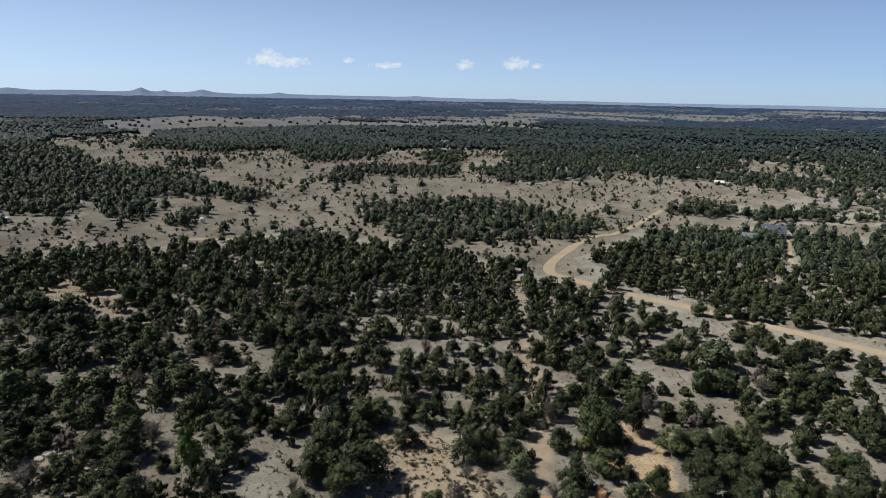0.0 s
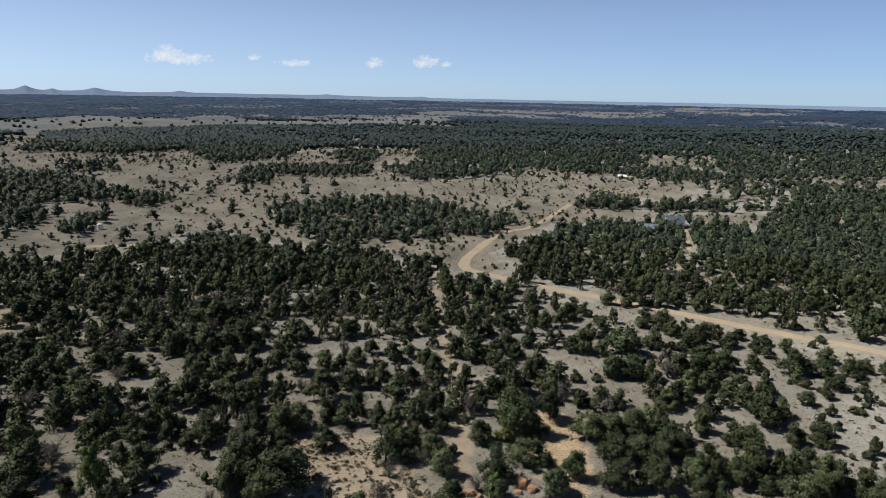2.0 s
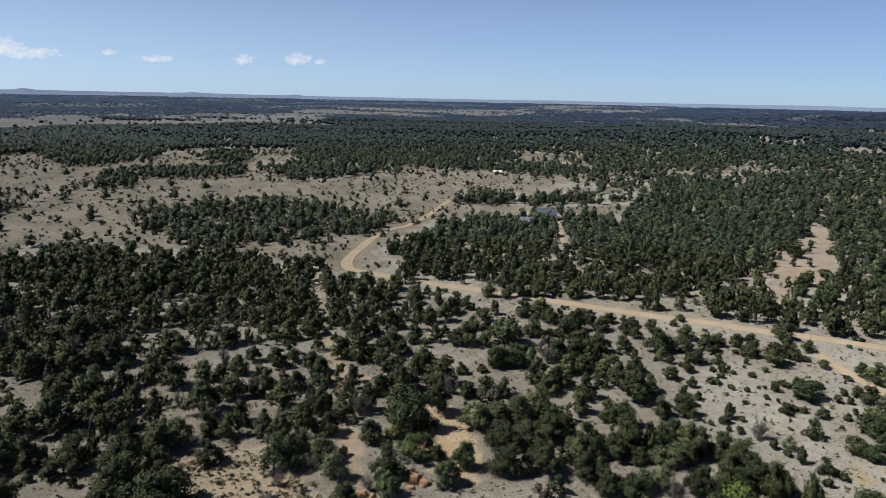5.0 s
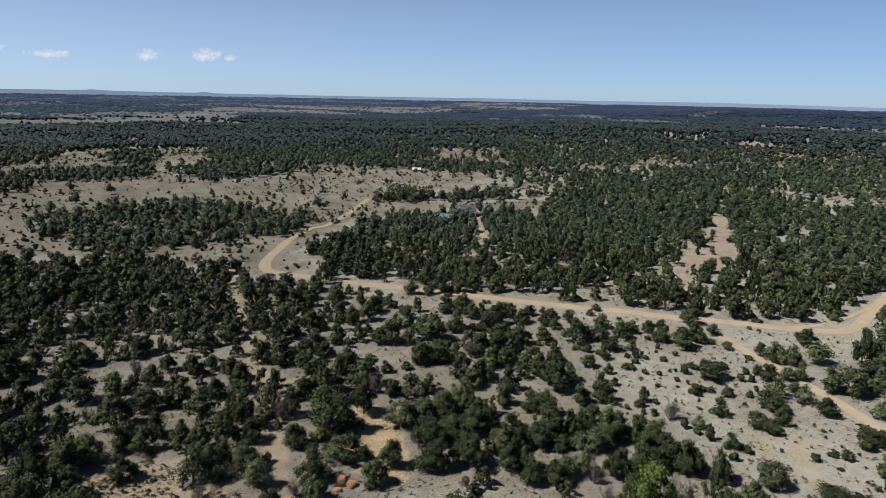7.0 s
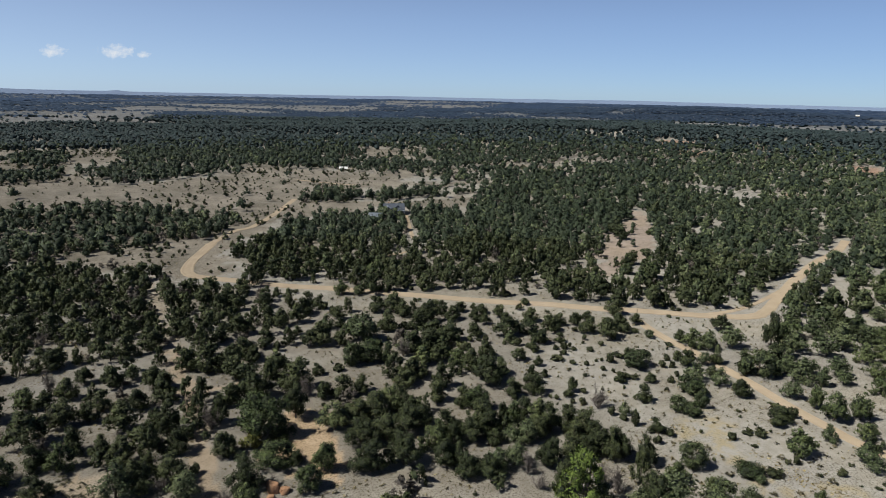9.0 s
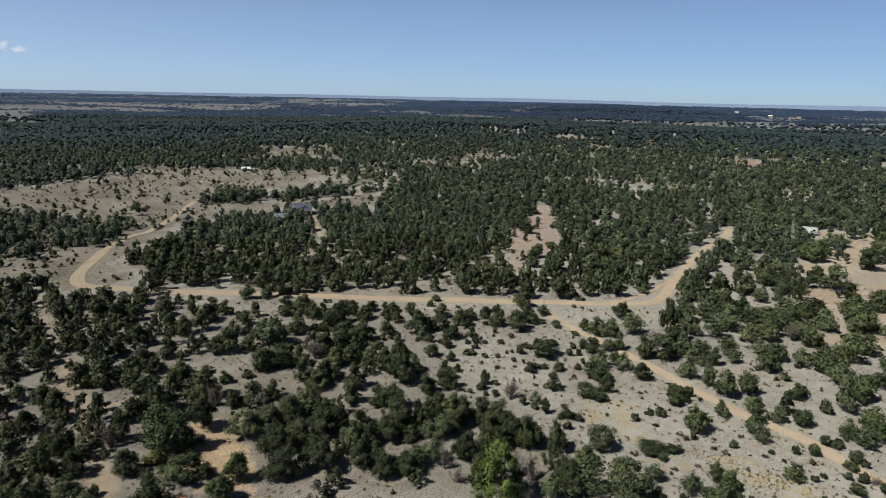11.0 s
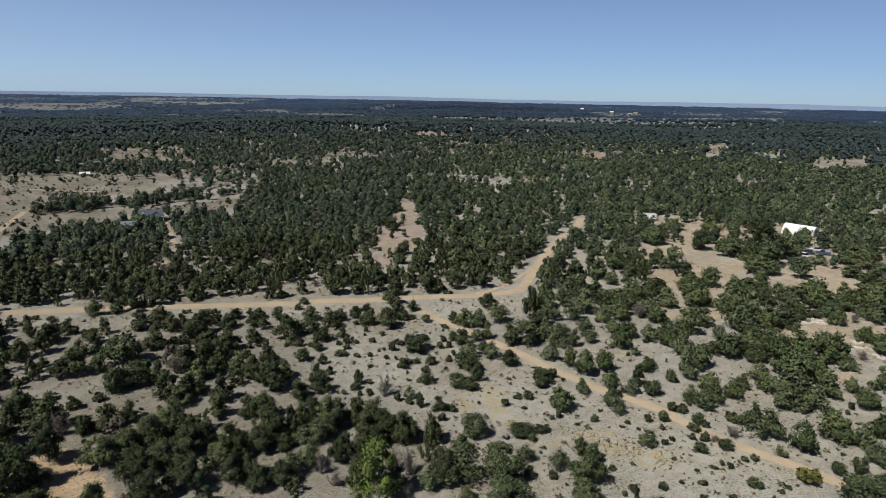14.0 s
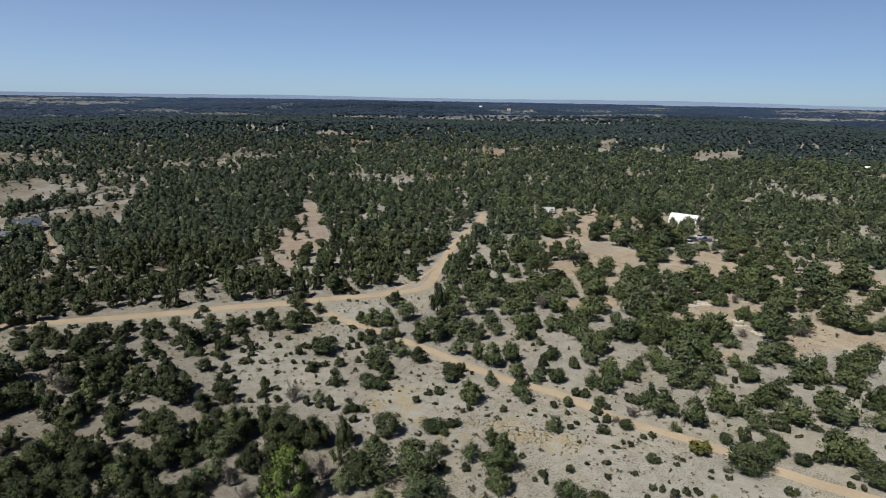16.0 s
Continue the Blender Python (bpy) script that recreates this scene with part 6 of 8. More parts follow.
far_juniper(-2.6, 166.2, 4.1, 3.9)
far_juniper(1.9, 166.6, 4.1, 3.9)
far_juniper(3.3, 156.1, 4.0, 3.9)
far_juniper(6.5, 168.5, 4.0, 3.8)
far_juniper(11.2, 170.5, 4.0, 3.9)
far_juniper(15.7, 169.6, 4.3, 4.2)
far_juniper(20.0, 173.2, 4.3, 3.0)
far_juniper(23.9, 167.5, 4.3, 4.1)
far_juniper(27.0, 162.5, 4.2, 4.0)
far_juniper(29.5, 164.2, 4.2, 4.1)
far_juniper(29.8, 153.5, 4.6, 4.4)
far_juniper(33.1, 159.6, 5.3, 5.2)
far_juniper(35.1, 151.8, 5.1, 5.0)
far_juniper(40.2, 159.0, 3.9, 3.9)
far_juniper(40.4, 156.9, 3.1, 3.1)
far_juniper(47.0, 152.4, 2.5, 2.4)
far_juniper(72.4, 156.3, 3.8, 4.1)
far_juniper(69.6, 144.9, 5.7, 6.1)
far_juniper(81.0, 159.4, 4.5, 4.2)
far_juniper(74.3, 143.6, 4.2, 4.6)
far_juniper(79.3, 145.8, 4.3, 4.7)
far_juniper(87.5, 159.4, 3.9, 4.3)
far_juniper(92.7, 165.3, 4.5, 5.0)
far_juniper(85.8, 150.5, 3.7, 4.1)
far_juniper(90.1, 154.8, 4.5, 5.0)
far_juniper(82.4, 140.2, 4.1, 4.6)
far_juniper(103.6, 172.7, 4.1, 4.7)
far_juniper(90.4, 145.9, 4.9, 4.4)
far_juniper(101.2, 159.8, 3.9, 4.0)
far_juniper(88.3, 138.4, 5.2, 3.5)
far_juniper(94.3, 142.9, 3.1, 2.9)
far_juniper(101.0, 149.0, 4.0, 4.6)
far_juniper(96.8, 135.6, 4.2, 4.0)
far_juniper(106.7, 146.6, 3.9, 4.3)
far_juniper(107.7, 135.7, 4.6, 3.7)
far_juniper(111.7, 134.0, 3.9, 3.7)
far_juniper(116.0, 130.4, 4.2, 4.4)
far_juniper(108.1, 119.0, 5.5, 5.2)
far_juniper(111.8, 114.1, 2.9, 3.0)
far_juniper(151.7, 151.1, 5.1, 5.4)
far_juniper(133.2, 130.9, 4.4, 3.5)
far_juniper(117.7, 112.2, 6.5, 4.7)
far_juniper(177.5, 164.2, 7.5, 5.2)
far_juniper(174.8, 159.3, 5.3, 5.5)
far_juniper(118.2, 106.1, 5.2, 3.5)
far_juniper(151.0, 133.1, 4.2, 4.4)
far_juniper(125.1, 108.4, 3.9, 3.4)
far_juniper(191.1, 160.3, 2.8, 2.9)
far_juniper(218.1, 181.1, 7.3, 7.1)
far_juniper(124.6, 101.4, 5.8, 4.7)
far_juniper(127.6, 100.2, 3.8, 3.6)
far_juniper(193.9, 148.9, 5.6, 6.1)
far_juniper(139.7, 104.7, 3.5, 3.7)
far_juniper(176.1, 131.7, 4.2, 4.0)
far_juniper(132.2, 98.1, 4.6, 4.2)
far_juniper(138.1, 102.5, 4.1, 4.4)
far_juniper(138.5, 93.5, 4.5, 4.8)
far_juniper(144.7, 66.1, 4.8, 6.2)
far_juniper(185.3, 70.5, 4.5, 6.3)
far_juniper(197.4, 67.9, 3.7, 5.5)
far_juniper(163.4, 56.1, 4.5, 7.3)
far_juniper(280.6, 76.1, 5.6, 9.0)
far_juniper(168.0, 38.3, 3.9, 5.5)
far_juniper(269.5, 56.5, 6.2, 10.0)
far_juniper(253.1, 48.7, 5.8, 9.4)
far_juniper(230.2, 41.4, 7.1, 9.8)
far_juniper(160.5, 24.1, 3.7, 4.3)
far_juniper(179.2, 18.2, 3.5, 5.7)
far_juniper(238.9, 16.8, 5.5, 7.5)
far_juniper(225.2, 5.6, 3.2, 4.7)
for ob in list(itertools.chain(*GROWN.values())):
    if ob.name in FIRST:
        ob.matrix_basis = FIRST[ob.name][1]
    else:
        for child in list(ob.children):
            bpy.data.objects.remove(child)
        bpy.data.objects.remove(ob)


# ---- woods past the counted trees ----
def template(kind, seed, clumps_n, per, size, core_each, stem):
    rng = np.random.default_rng(seed)
    clumps = (cone_clumps if kind else round_clumps)(rng, clumps_n)
    bits = [tufts(rng, clumps, per, size, 0.25)]
    if core_each:
        bits.append(cores([(0, 0, 0.42, 0.32)] if core_each == 1 else clumps[::core_each], 0.85))
    if stem:
        bits.append(tube([(0, 0, -0.03), (0.02, 0, 0.35)], [0.035, 0.02], 4))
    v, f = joined(bits)
    reach = np.percentile(np.abs(v[:, :2]), 97) / 0.47
    size_of = np.array((reach, reach, np.percentile(v[:, 2], 99.3)))
    v = v / size_of
    f, soft = outward(v, f, 0.26, np.array([q[:3] for q in clumps]) / size_of)
    return v, f, (np.arange(len(f)) >= len(bits[0][1])) & (core_each != 1), soft


def lump_tree(seed, lumps, sprays, size, upright=False):
    """A middle-distance tree: short leaf sprays over ragged boughs, coloured dark as inner shade."""
    rng = np.random.default_rng(seed)
    bm = bmesh.new()
    bmesh.ops.create_icosphere(bm, subdivisions=1, radius=1)
    ball = np.array([p.co for p in bm.verts])
    faces = np.array([[p.index for p in q.verts] for q in bm.faces])
    bm.free()
    clumps = [(0, 0, 0.78 if upright else 0.64, 0.2 if upright else 0.26)]
    turn = rng.uniform(0, 6.3)
    for k in range(lumps - 1):
        q, low = turn + 6.283 * k / (lumps - 1) + rng.uniform(-0.4, 0.4), rng.uniform(0.24, 0.5)
        reach = rng.uniform(0.12, 0.26) * (0.7 if upright else 1.0)
        clumps.append((reach * math.cos(q), reach * math.sin(q), low, rng.uniform(0.19, 0.27)))
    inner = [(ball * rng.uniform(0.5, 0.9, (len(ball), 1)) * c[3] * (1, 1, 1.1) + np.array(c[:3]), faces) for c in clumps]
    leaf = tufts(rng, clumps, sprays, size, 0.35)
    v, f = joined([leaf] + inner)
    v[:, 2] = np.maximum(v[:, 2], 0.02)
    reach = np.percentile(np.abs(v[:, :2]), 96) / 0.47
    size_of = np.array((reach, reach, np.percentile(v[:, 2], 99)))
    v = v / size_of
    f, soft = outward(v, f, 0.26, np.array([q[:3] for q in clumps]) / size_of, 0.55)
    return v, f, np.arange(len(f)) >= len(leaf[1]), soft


def cheap(seed, sides=5):
    """A far tree: a ragged rounded lump of few faces."""
    rng = np.random.default_rng(seed)
    rings = []
    for z, r in ((0.0, 0.3), (0.3, 0.5), (0.68, 0.38)):
        q = (np.arange(sides) + rng.uniform(-0.3, 0.3, sides)) * 2 * math.pi / sides + z * 2
        k = r * rng.uniform(0.7, 1.2, sides)
        rings.append(np.stack([np.cos(q) * k, np.sin(q) * k, z + rng.uniform(-0.1, 0.1, sides) * (z > 0)], 1))
    v = np.concatenate(rings + [[(rng.uniform(-0.15, 0.15), rng.uniform(-0.15, 0.15), rng.uniform(0.9, 1.08))]])
    f = []
    for k in range(sides):
        a, b = k, (k + 1) % sides
        for o in (0, sides):
            f += [(a + o, b + o, b + o + sides), (a + o, b + o + sides, a + o + sides)]
        f.append((a + 2 * sides, b + 2 * sides, 3 * sides))
    f, soft = outward(v, np.array(f))
    return v, f, np.zeros(len(f), bool), soft


def forest(name, spots, shapes, mat, label, category="trees"):
    """One mesh of many plants; spots are rows of x, y, height, width."""
    rng = np.random.default_rng(len(spots))
    vs, fs, ts, ws, ns, n = [], [], [], [], [], 0
    kind = rng.integers(0, len(shapes), len(spots))
    for k, (v, f, w, soft) in enumerate(shapes):
        s = spots[kind == k]
        if not len(s):
            continue
        q = rng.uniform(0, 2 * math.pi, len(s))
        c, d = np.cos(q)[:, None], np.sin(q)[:, None]
        X = (v[None, :, 0] * c - v[None, :, 1] * d) * s[:, 3:4] + s[:, 0:1]
        Y = (v[None, :, 0] * d + v[None, :, 1] * c) * s[:, 3:4] + s[:, 1:2]
        Z = v[None, :, 2] * s[:, 2:3] + ground_z(s[:, 0:1], s[:, 1:2]) - 0.05
        vs.append(np.stack([X, Y, Z], -1).reshape(-1, 3))
        fs.append((f[None] + (np.arange(len(s)) * len(v))[:, None, None]).reshape(-1, 3) + n)
        NX, NY = soft[None, :, 0] * c - soft[None, :, 1] * d, soft[None, :, 0] * d + soft[None, :, 1] * c
        ns.append(np.stack([NX, NY, np.broadcast_to(soft[None, :, 2], NX.shape)], -1).reshape(-1, 3))
        ts.append(np.repeat(rng.uniform(size=len(s)), len(v)))
        ws.append(np.tile(w, len(s)))
        n += len(s) * len(v)
    # Cores and stems take the colour darkened for inner shade.
    me = soup(name, np.concatenate(vs), np.concatenate(fs), [mat, M_BOUGH_SHADE], np.concatenate(ts), np.concatenate(ws), np.concatenate(ns))
    return tagged(new(name, me), label, category, "", "stuff")


def scatter(r0, r1, step, grow, seed):
    """Jittered points over the sector of land in front."""
    rng = np.random.default_rng(seed)
    out, r = [], r0
    while r < r1:
        s = step * (1 + grow * (r - r0))
        n = int(radians(142) * r / s)
        a = radians(-43) + (np.arange(n) + rng.uniform(-0.5, 0.5, n)) * (s / r)
        rr = r + rng.uniform(-0.5, 0.5, n) * s
        out.append(np.stack([rr * np.sin(a), rr * np.cos(a), np.full(n, s)], 1))
        r += s * 0.93
    return np.concatenate(out), rng


def wooded(x, y):
    """How thickly trees stand, from 0 to 1."""
    r = np.hypot(x, y) + 1e-6
    wx = x + (lattice(x, y, 14, 31) - 0.5) * 10
    wy = y + (lattice(x, y, 14, 32) - 0.5) * 10
    d = np.where(lattice(x, y, 11, 33) * 0.6 + lattice(x, y, 5, 34) * 0.4 > 0.34, 0.95, 0.3)
    az = np.degrees(np.arctan2(x, y))
    d = np.where((r < 280) & (az > 18) & (az < 46), np.maximum(d, 0.8), d)
    bald = lattice(x, y, 38, 35) * 0.65 + lattice(x, y, 13, 36) * 0.35
    d = np.where((r > 330) & (bald > 0.71), 0.2, d)
    stripes = lattice(x, y, 330, 37) * 0.5 + lattice(x, y, 130, 38) * 0.3 + lattice(x, y, 45, 39) * 0.2
    d = np.where(r > 1000, 0.98, d)
    thin = np.interp(az, [-40, -12, 0, 28, 45, 62, 80, 100], [0.65, 0.58, 0.48, 0.5, 0.62, 0.58, 0.57, 0.6])
    d = np.where((r > 1000) & (stripes > thin) & (np.hypot(x - 1400, y - 1020) > 480), 0.17, d)
    for poly in PLAINS:
        d = np.where(inside(poly, wx, wy), np.where(stripes > 0.47, 0.03, 0.6), d)
    for poly in OPEN_LAND:
        hit = inside(poly, wx, wy)
        if poly in OPEN_LAND[:5]:
            d = np.where(hit | inside(poly, wx * 1.06, wy * 1.06), 0.02, d)
        else:
            hit |= inside(poly, wx * 1.03, wy * 1.03)
            if poly in (STRIP_A, STRIP_B, STRIP_C, STRIP_D, STRIP_E, STRIP_F):
                hit |= inside(poly, wx * 1.055, wy * 1.055)
            d = np.where(hit, np.minimum(d, 0.05 if poly in (FIELD_RIGHT, FIELD_BESIDE) else 0.16), d)
    for poly in GROVES:
        d = np.where(inside(poly, wx, wy), 0.66 if poly is GROVE_RIDGE else 0.97, d)
    for px, py, pr in BALD:
        d = np.where(np.hypot(wx - px, wy - py) < pr, 0.08, d)
    d = np.where(inside(HILLTOP, wx, wy) | inside(HILLTOP, wx * 1.035, wy * 1.035), 0.13, d)
    for poly in YARDS + [PALE_WEST]:
        d = np.where(inside(poly, wx, wy) | inside(poly, wx * 1.05, wy * 1.05), 0.1, d)
    for line, gap, ahead in ((ROAD, 3.8, (4.5,)), (ROAD_NORTH, 3.0, (4.5, 9.0, 14.0, 19.0, 24.0, 28.0)), (SPUR, 3.0, ()), (TRACK, 3.6, ()), (DRIVE, 1.6, (4.5,)), (CUT, 1.2, ())):
        d = np.where(near_line(line, x, y) < gap, 0, d)
        for k in ahead:
            d = np.where(near_line(line, x * (1 + k / r), y * (1 + k / r)) < gap, 0, d)
    verge = (near_line(ROAD, x * (1 + 9.0 / r), y * (1 + 9.0 / r)) < 3.8) & (lattice(x, y, 9, 59) > 0.3)
    d = np.where(verge, 0, d)
    for px, py, pr in BUILT:
        for k in (0.0, 6.0):
            d = np.where(np.hypot(x * (1 + k / r) - px, y * (1 + k / r) - py) < pr, 0, d)
    return d


BUILT = [(126, 241.5, 5), (110.5, 229, 3.4), (161, 374, 6), (277, 42, 8), (244, 32, 8), (267, 97, 3.4), (-155.6, 230, 4), (-90, 242, 4), (541, -34, 6)]
PL = np.array(PLANTED)


def tree_cover(x, y):
    """How far the soil darkens: near the counted trees, and over the woods farther off."""
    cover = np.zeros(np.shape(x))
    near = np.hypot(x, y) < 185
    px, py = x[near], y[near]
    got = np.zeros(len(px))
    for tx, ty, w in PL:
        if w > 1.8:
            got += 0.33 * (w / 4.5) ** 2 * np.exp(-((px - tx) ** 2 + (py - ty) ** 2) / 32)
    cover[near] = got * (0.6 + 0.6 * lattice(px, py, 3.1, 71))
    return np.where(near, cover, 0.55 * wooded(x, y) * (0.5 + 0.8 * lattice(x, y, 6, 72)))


make_ground()


def clear_of_planted(x, y):
    keep = np.ones(len(x), bool)
    thick = np.arctan2(x, y) < radians(17)
    for px, py, w in PL:
        keep &= np.hypot(x - px, y - py) > np.where(thick, 0.42 * w + 0.8, 0.5 * w + 1.3)
    return keep


def woods(r0, r1, step, grow, seed):
    p, rng = scatter(r0, r1, step, grow, seed)
    x, y = p[:, 0], p[:, 1]
    az = np.degrees(np.arctan2(x, y))
    r = np.hypot(x, y)
    inner = 168
    d = wooded(x, y)
    ok = (r > inner) & (rng.uniform(size=len(x)) < d * np.where((r < 235) & (az > 19), np.interp(az, [19, 30, 58, 68, 75], [0.8, 0.92, 0.9, 0.7, 0.25]), 1.0))
    if r0 < 260:
        ok &= clear_of_planted(x, y)
    p = p[ok]
    n = len(p)
    wide = np.minimum(p[:, 2] * rng.uniform(0.62, 1.24, n), 22)
    rad = np.hypot(p[:, 0], p[:, 1])
    high = np.minimum(wide * rng.uniform(1.0, 1.5, n), np.interp(rad, [150, 300, 500, 1300], [7.0, 6.2, 5.0, 3.8]))
    return np.stack([p[:, 0], p[:, 1], high, wide], 1)


def mixed(name, spots, shapes, label, dark=M_JUNIPER):
    """Dark, olive and bare grey trees mixed; more olive ones towards the sandy yards, partly as painted sunlight on
    front-lit crowns.
    """
    az = np.degrees(np.arctan2(spots[:, 0], spots[:, 1]))
    pick = np.random.default_rng(5).uniform(size=len(spots))
    pale = pick < np.interp(az, [-45, 45, 60, 100], [0.06, 0.13, 0.42, 0.78])
    bare = pick > 0.965
    forest(name, spots[~pale & ~bare], shapes, dark, "dense dark " + label)
    forest(name, spots[pale], shapes, M_GREYGREEN, "olive-green " + label)
    open_shapes = [template(0, 60 + k, 8, 8, 0.13, 0, False) for k in range(4)]
    forest("bare_" + name, spots[bare] * (1, 1, 0.85, 0.85), open_shapes, M_BARE, "grey leafless trees among " + label)


forest("woodland", np.array(WOODED), [template(0, 20 + k, 26, 44, 0.06, 4, True) for k in range(8)], M_JUNIPER, "dark green junipers of the slope below the dirt road")


def understorey():
    """Young trees and brush that fill the thick stand west of the sandy clearing."""
    p, rng = scatter(64, 235, 2.7, 0, 6)
    x, y = p[:, 0], p[:, 1]
    az = np.degrees(np.arctan2(x, y))
    r = np.hypot(x, y)
    near = np.interp(az, [-40, -24, -17, 11, 14], [0.7, 0.5, 0.2, 0.15, 0.0]) * np.where(az > -17, np.interp(r, [84, 92], [0, 1]), 1)
    near = np.maximum(near, np.interp(az, [23, 27, 40, 46], [0, 0.15, 0.12, 0]))
    deep = np.interp(az, [-40, 9, 15, 19], [0.85, 0.85, 0.5, 0.0]) * wooded(x, y)
    ok = (rng.uniform(size=len(x)) < np.where(r < 125, near, np.interp(r, [125, 140], [0.35, 1.0]) * deep)) & (lattice(x, y, 7, 63) > 0.3)
    for poly in SANDS:
        ok &= ~inside(poly, x, y)
    keep = np.ones(len(x), bool)
    for px, py, w in PL:
        keep &= np.hypot(x - px, y - py) > 0.3 * w + 0.5
    p = p[ok & keep]
    wide = rng.uniform(1.4, 3.6, len(p))
    spots = np.stack([p[:, 0], p[:, 1], wide * rng.uniform(0.8, 1.3, len(p)), wide], 1)
    bare = rng.uniform(size=len(p)) < 0.22
    shapes = [template(k % 2, 30 + k, 12, 22, 0.085, 4, True) for k in range(6)]
    forest("understorey", spots[~bare], shapes, M_JUNIPER, "young dark junipers and pinyons between larger trees")
    forest("bare_understorey", spots[bare], [(v[:int(f[~w].max()) + 1], f[~w], w[~w], n[:int(f[~w].max()) + 1]) for v, f, w, n in shapes], M_BARE, "grey leafless brush between dark junipers")


understorey()
A = woods(160, 215, 3.7, 0, 1)
mixed("woodland", A, [template(k % 4 == 0, 50 + k, 18, 26, 0.075, 3, True) for k in range(8)], "juniper and pinyon woodland on dry soil")
W = np.concatenate([woods(215, 420, 3.3, 0.0008, 2), woods(420, 1250, 4.2, 0.0011, 3)])
seam = np.hypot(W[:, 0], W[:, 1]) * np.random.default_rng(8).uniform(0.88, 1.12, len(W))
mixed("woodland", W[seam < 370], [lump_tree(70 + k, 3, 24, 0.1, k % 2 == 0) for k in range(8)], "juniper woodland beyond the dirt road", M_WOODS)
mixed("hill_woodland", W[(seam >= 370) & (seam < 580)], [lump_tree(90 + k, 2, 9, 0.16) for k in range(8)], "woodland on the low hills", M_MID_HAZED)
forest("far_woodland", W[seam >= 580], [cheap(90 + k, 3) for k in range(8)], M_FAR_HAZED, "dark woodland over the low hills, leaf colour hazed blue")


def canopy():
    """The closed tops of the woods towards the horizon, open where the land is bare."""
    ang = np.radians(np.arange(-44, 101, 0.17))
    rad = 1130 * 1.0125 ** np.arange(110)
    A2, R2 = np.meshgrid(ang, rad[rad < 4420])
    rng = np.random.default_rng(77)
    A2 = A2 + rng.uniform(-0.0015, 0.0015, A2.shape)
    R2 = R2 * (1 + rng.uniform(-0.006, 0.006, R2.shape))
    x, y = R2 * np.sin(A2), R2 * np.cos(A2)
    keep = wooded(x, y) * (R2 * rng.uniform(0.9, 1.1, x.shape) > 1170) > rng.uniform(0.0, 0.95, x.shape)
    x, y, a, r = x[keep], y[keep], A2[keep], R2[keep]
    top = ground_z(x, y) + rng.uniform(1.0, 3.6, x.shape)
    corners = []
    for u, w, z in ((-1, -1, -2.2), (1, -1, -2.2), (0.8, 0.7, 0.0), (-0.8, 0.7, 0.0)):
        q, s = a + u * radians(0.115) * rng.uniform(0.6, 1.2, a.shape), r * (1 + w * 0.009)
        corners.append(np.stack([s * np.sin(q), s * np.cos(q), top + z * rng.uniform(0.3, 1.0, a.shape)], -1))
    v = np.stack(corners, 1)
    for name, ok, mat, label in (("far_canopy", r < 2300, M_CANOPY_HAZED, "dark woodland towards the horizon, painted haze blue-green"),
                                 ("horizon_woods", r >= 2300, M_HORIZON_HAZED, "woodland along the horizon with haze painted as blue")):
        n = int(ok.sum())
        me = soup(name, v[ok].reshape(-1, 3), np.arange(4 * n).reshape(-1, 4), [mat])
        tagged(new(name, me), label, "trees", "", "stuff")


canopy()


def low_plants():
    p, rng = scatter(140, 760, 3.2, 0.001, 9)
    x, y = p[:, 0], p[:, 1]
    open_land = np.zeros(len(x), bool)
    for poly in OPEN_LAND:
        open_land |= inside(poly, x, y)
    dense = lattice(x, y, 30, 41) * 0.6 + lattice(x, y, 9, 42) * 0.4
    ok = open_land & (rng.uniform(size=len(x)) < np.clip((dense - 0.33) * 2.2, 0.1, 0.7)) & (near_line(ROAD, x, y) > 4) & (near_line(MEADOW_TRACK, x, y) > 3)
    for px, py, pr in BUILT:
        ok &= np.hypot(x - px, y - py) > pr * 0.6
    p = p[ok]
    wide = rng.uniform(0.7, 1.7, len(p)) + (rng.uniform(size=len(p)) < 0.2) * rng.uniform(0.8, 2.4, len(p))
    forest("meadow_shrubs", np.stack([p[:, 0], p[:, 1], wide * rng.uniform(0.65, 0.95, len(p)), wide], 1),
           [template(0, 130 + k, 4, 5, 0.26, 1, False) for k in range(4)], M_SHRUB, "scattered small dark shrubs on dry meadow", "shrubs")


low_plants()


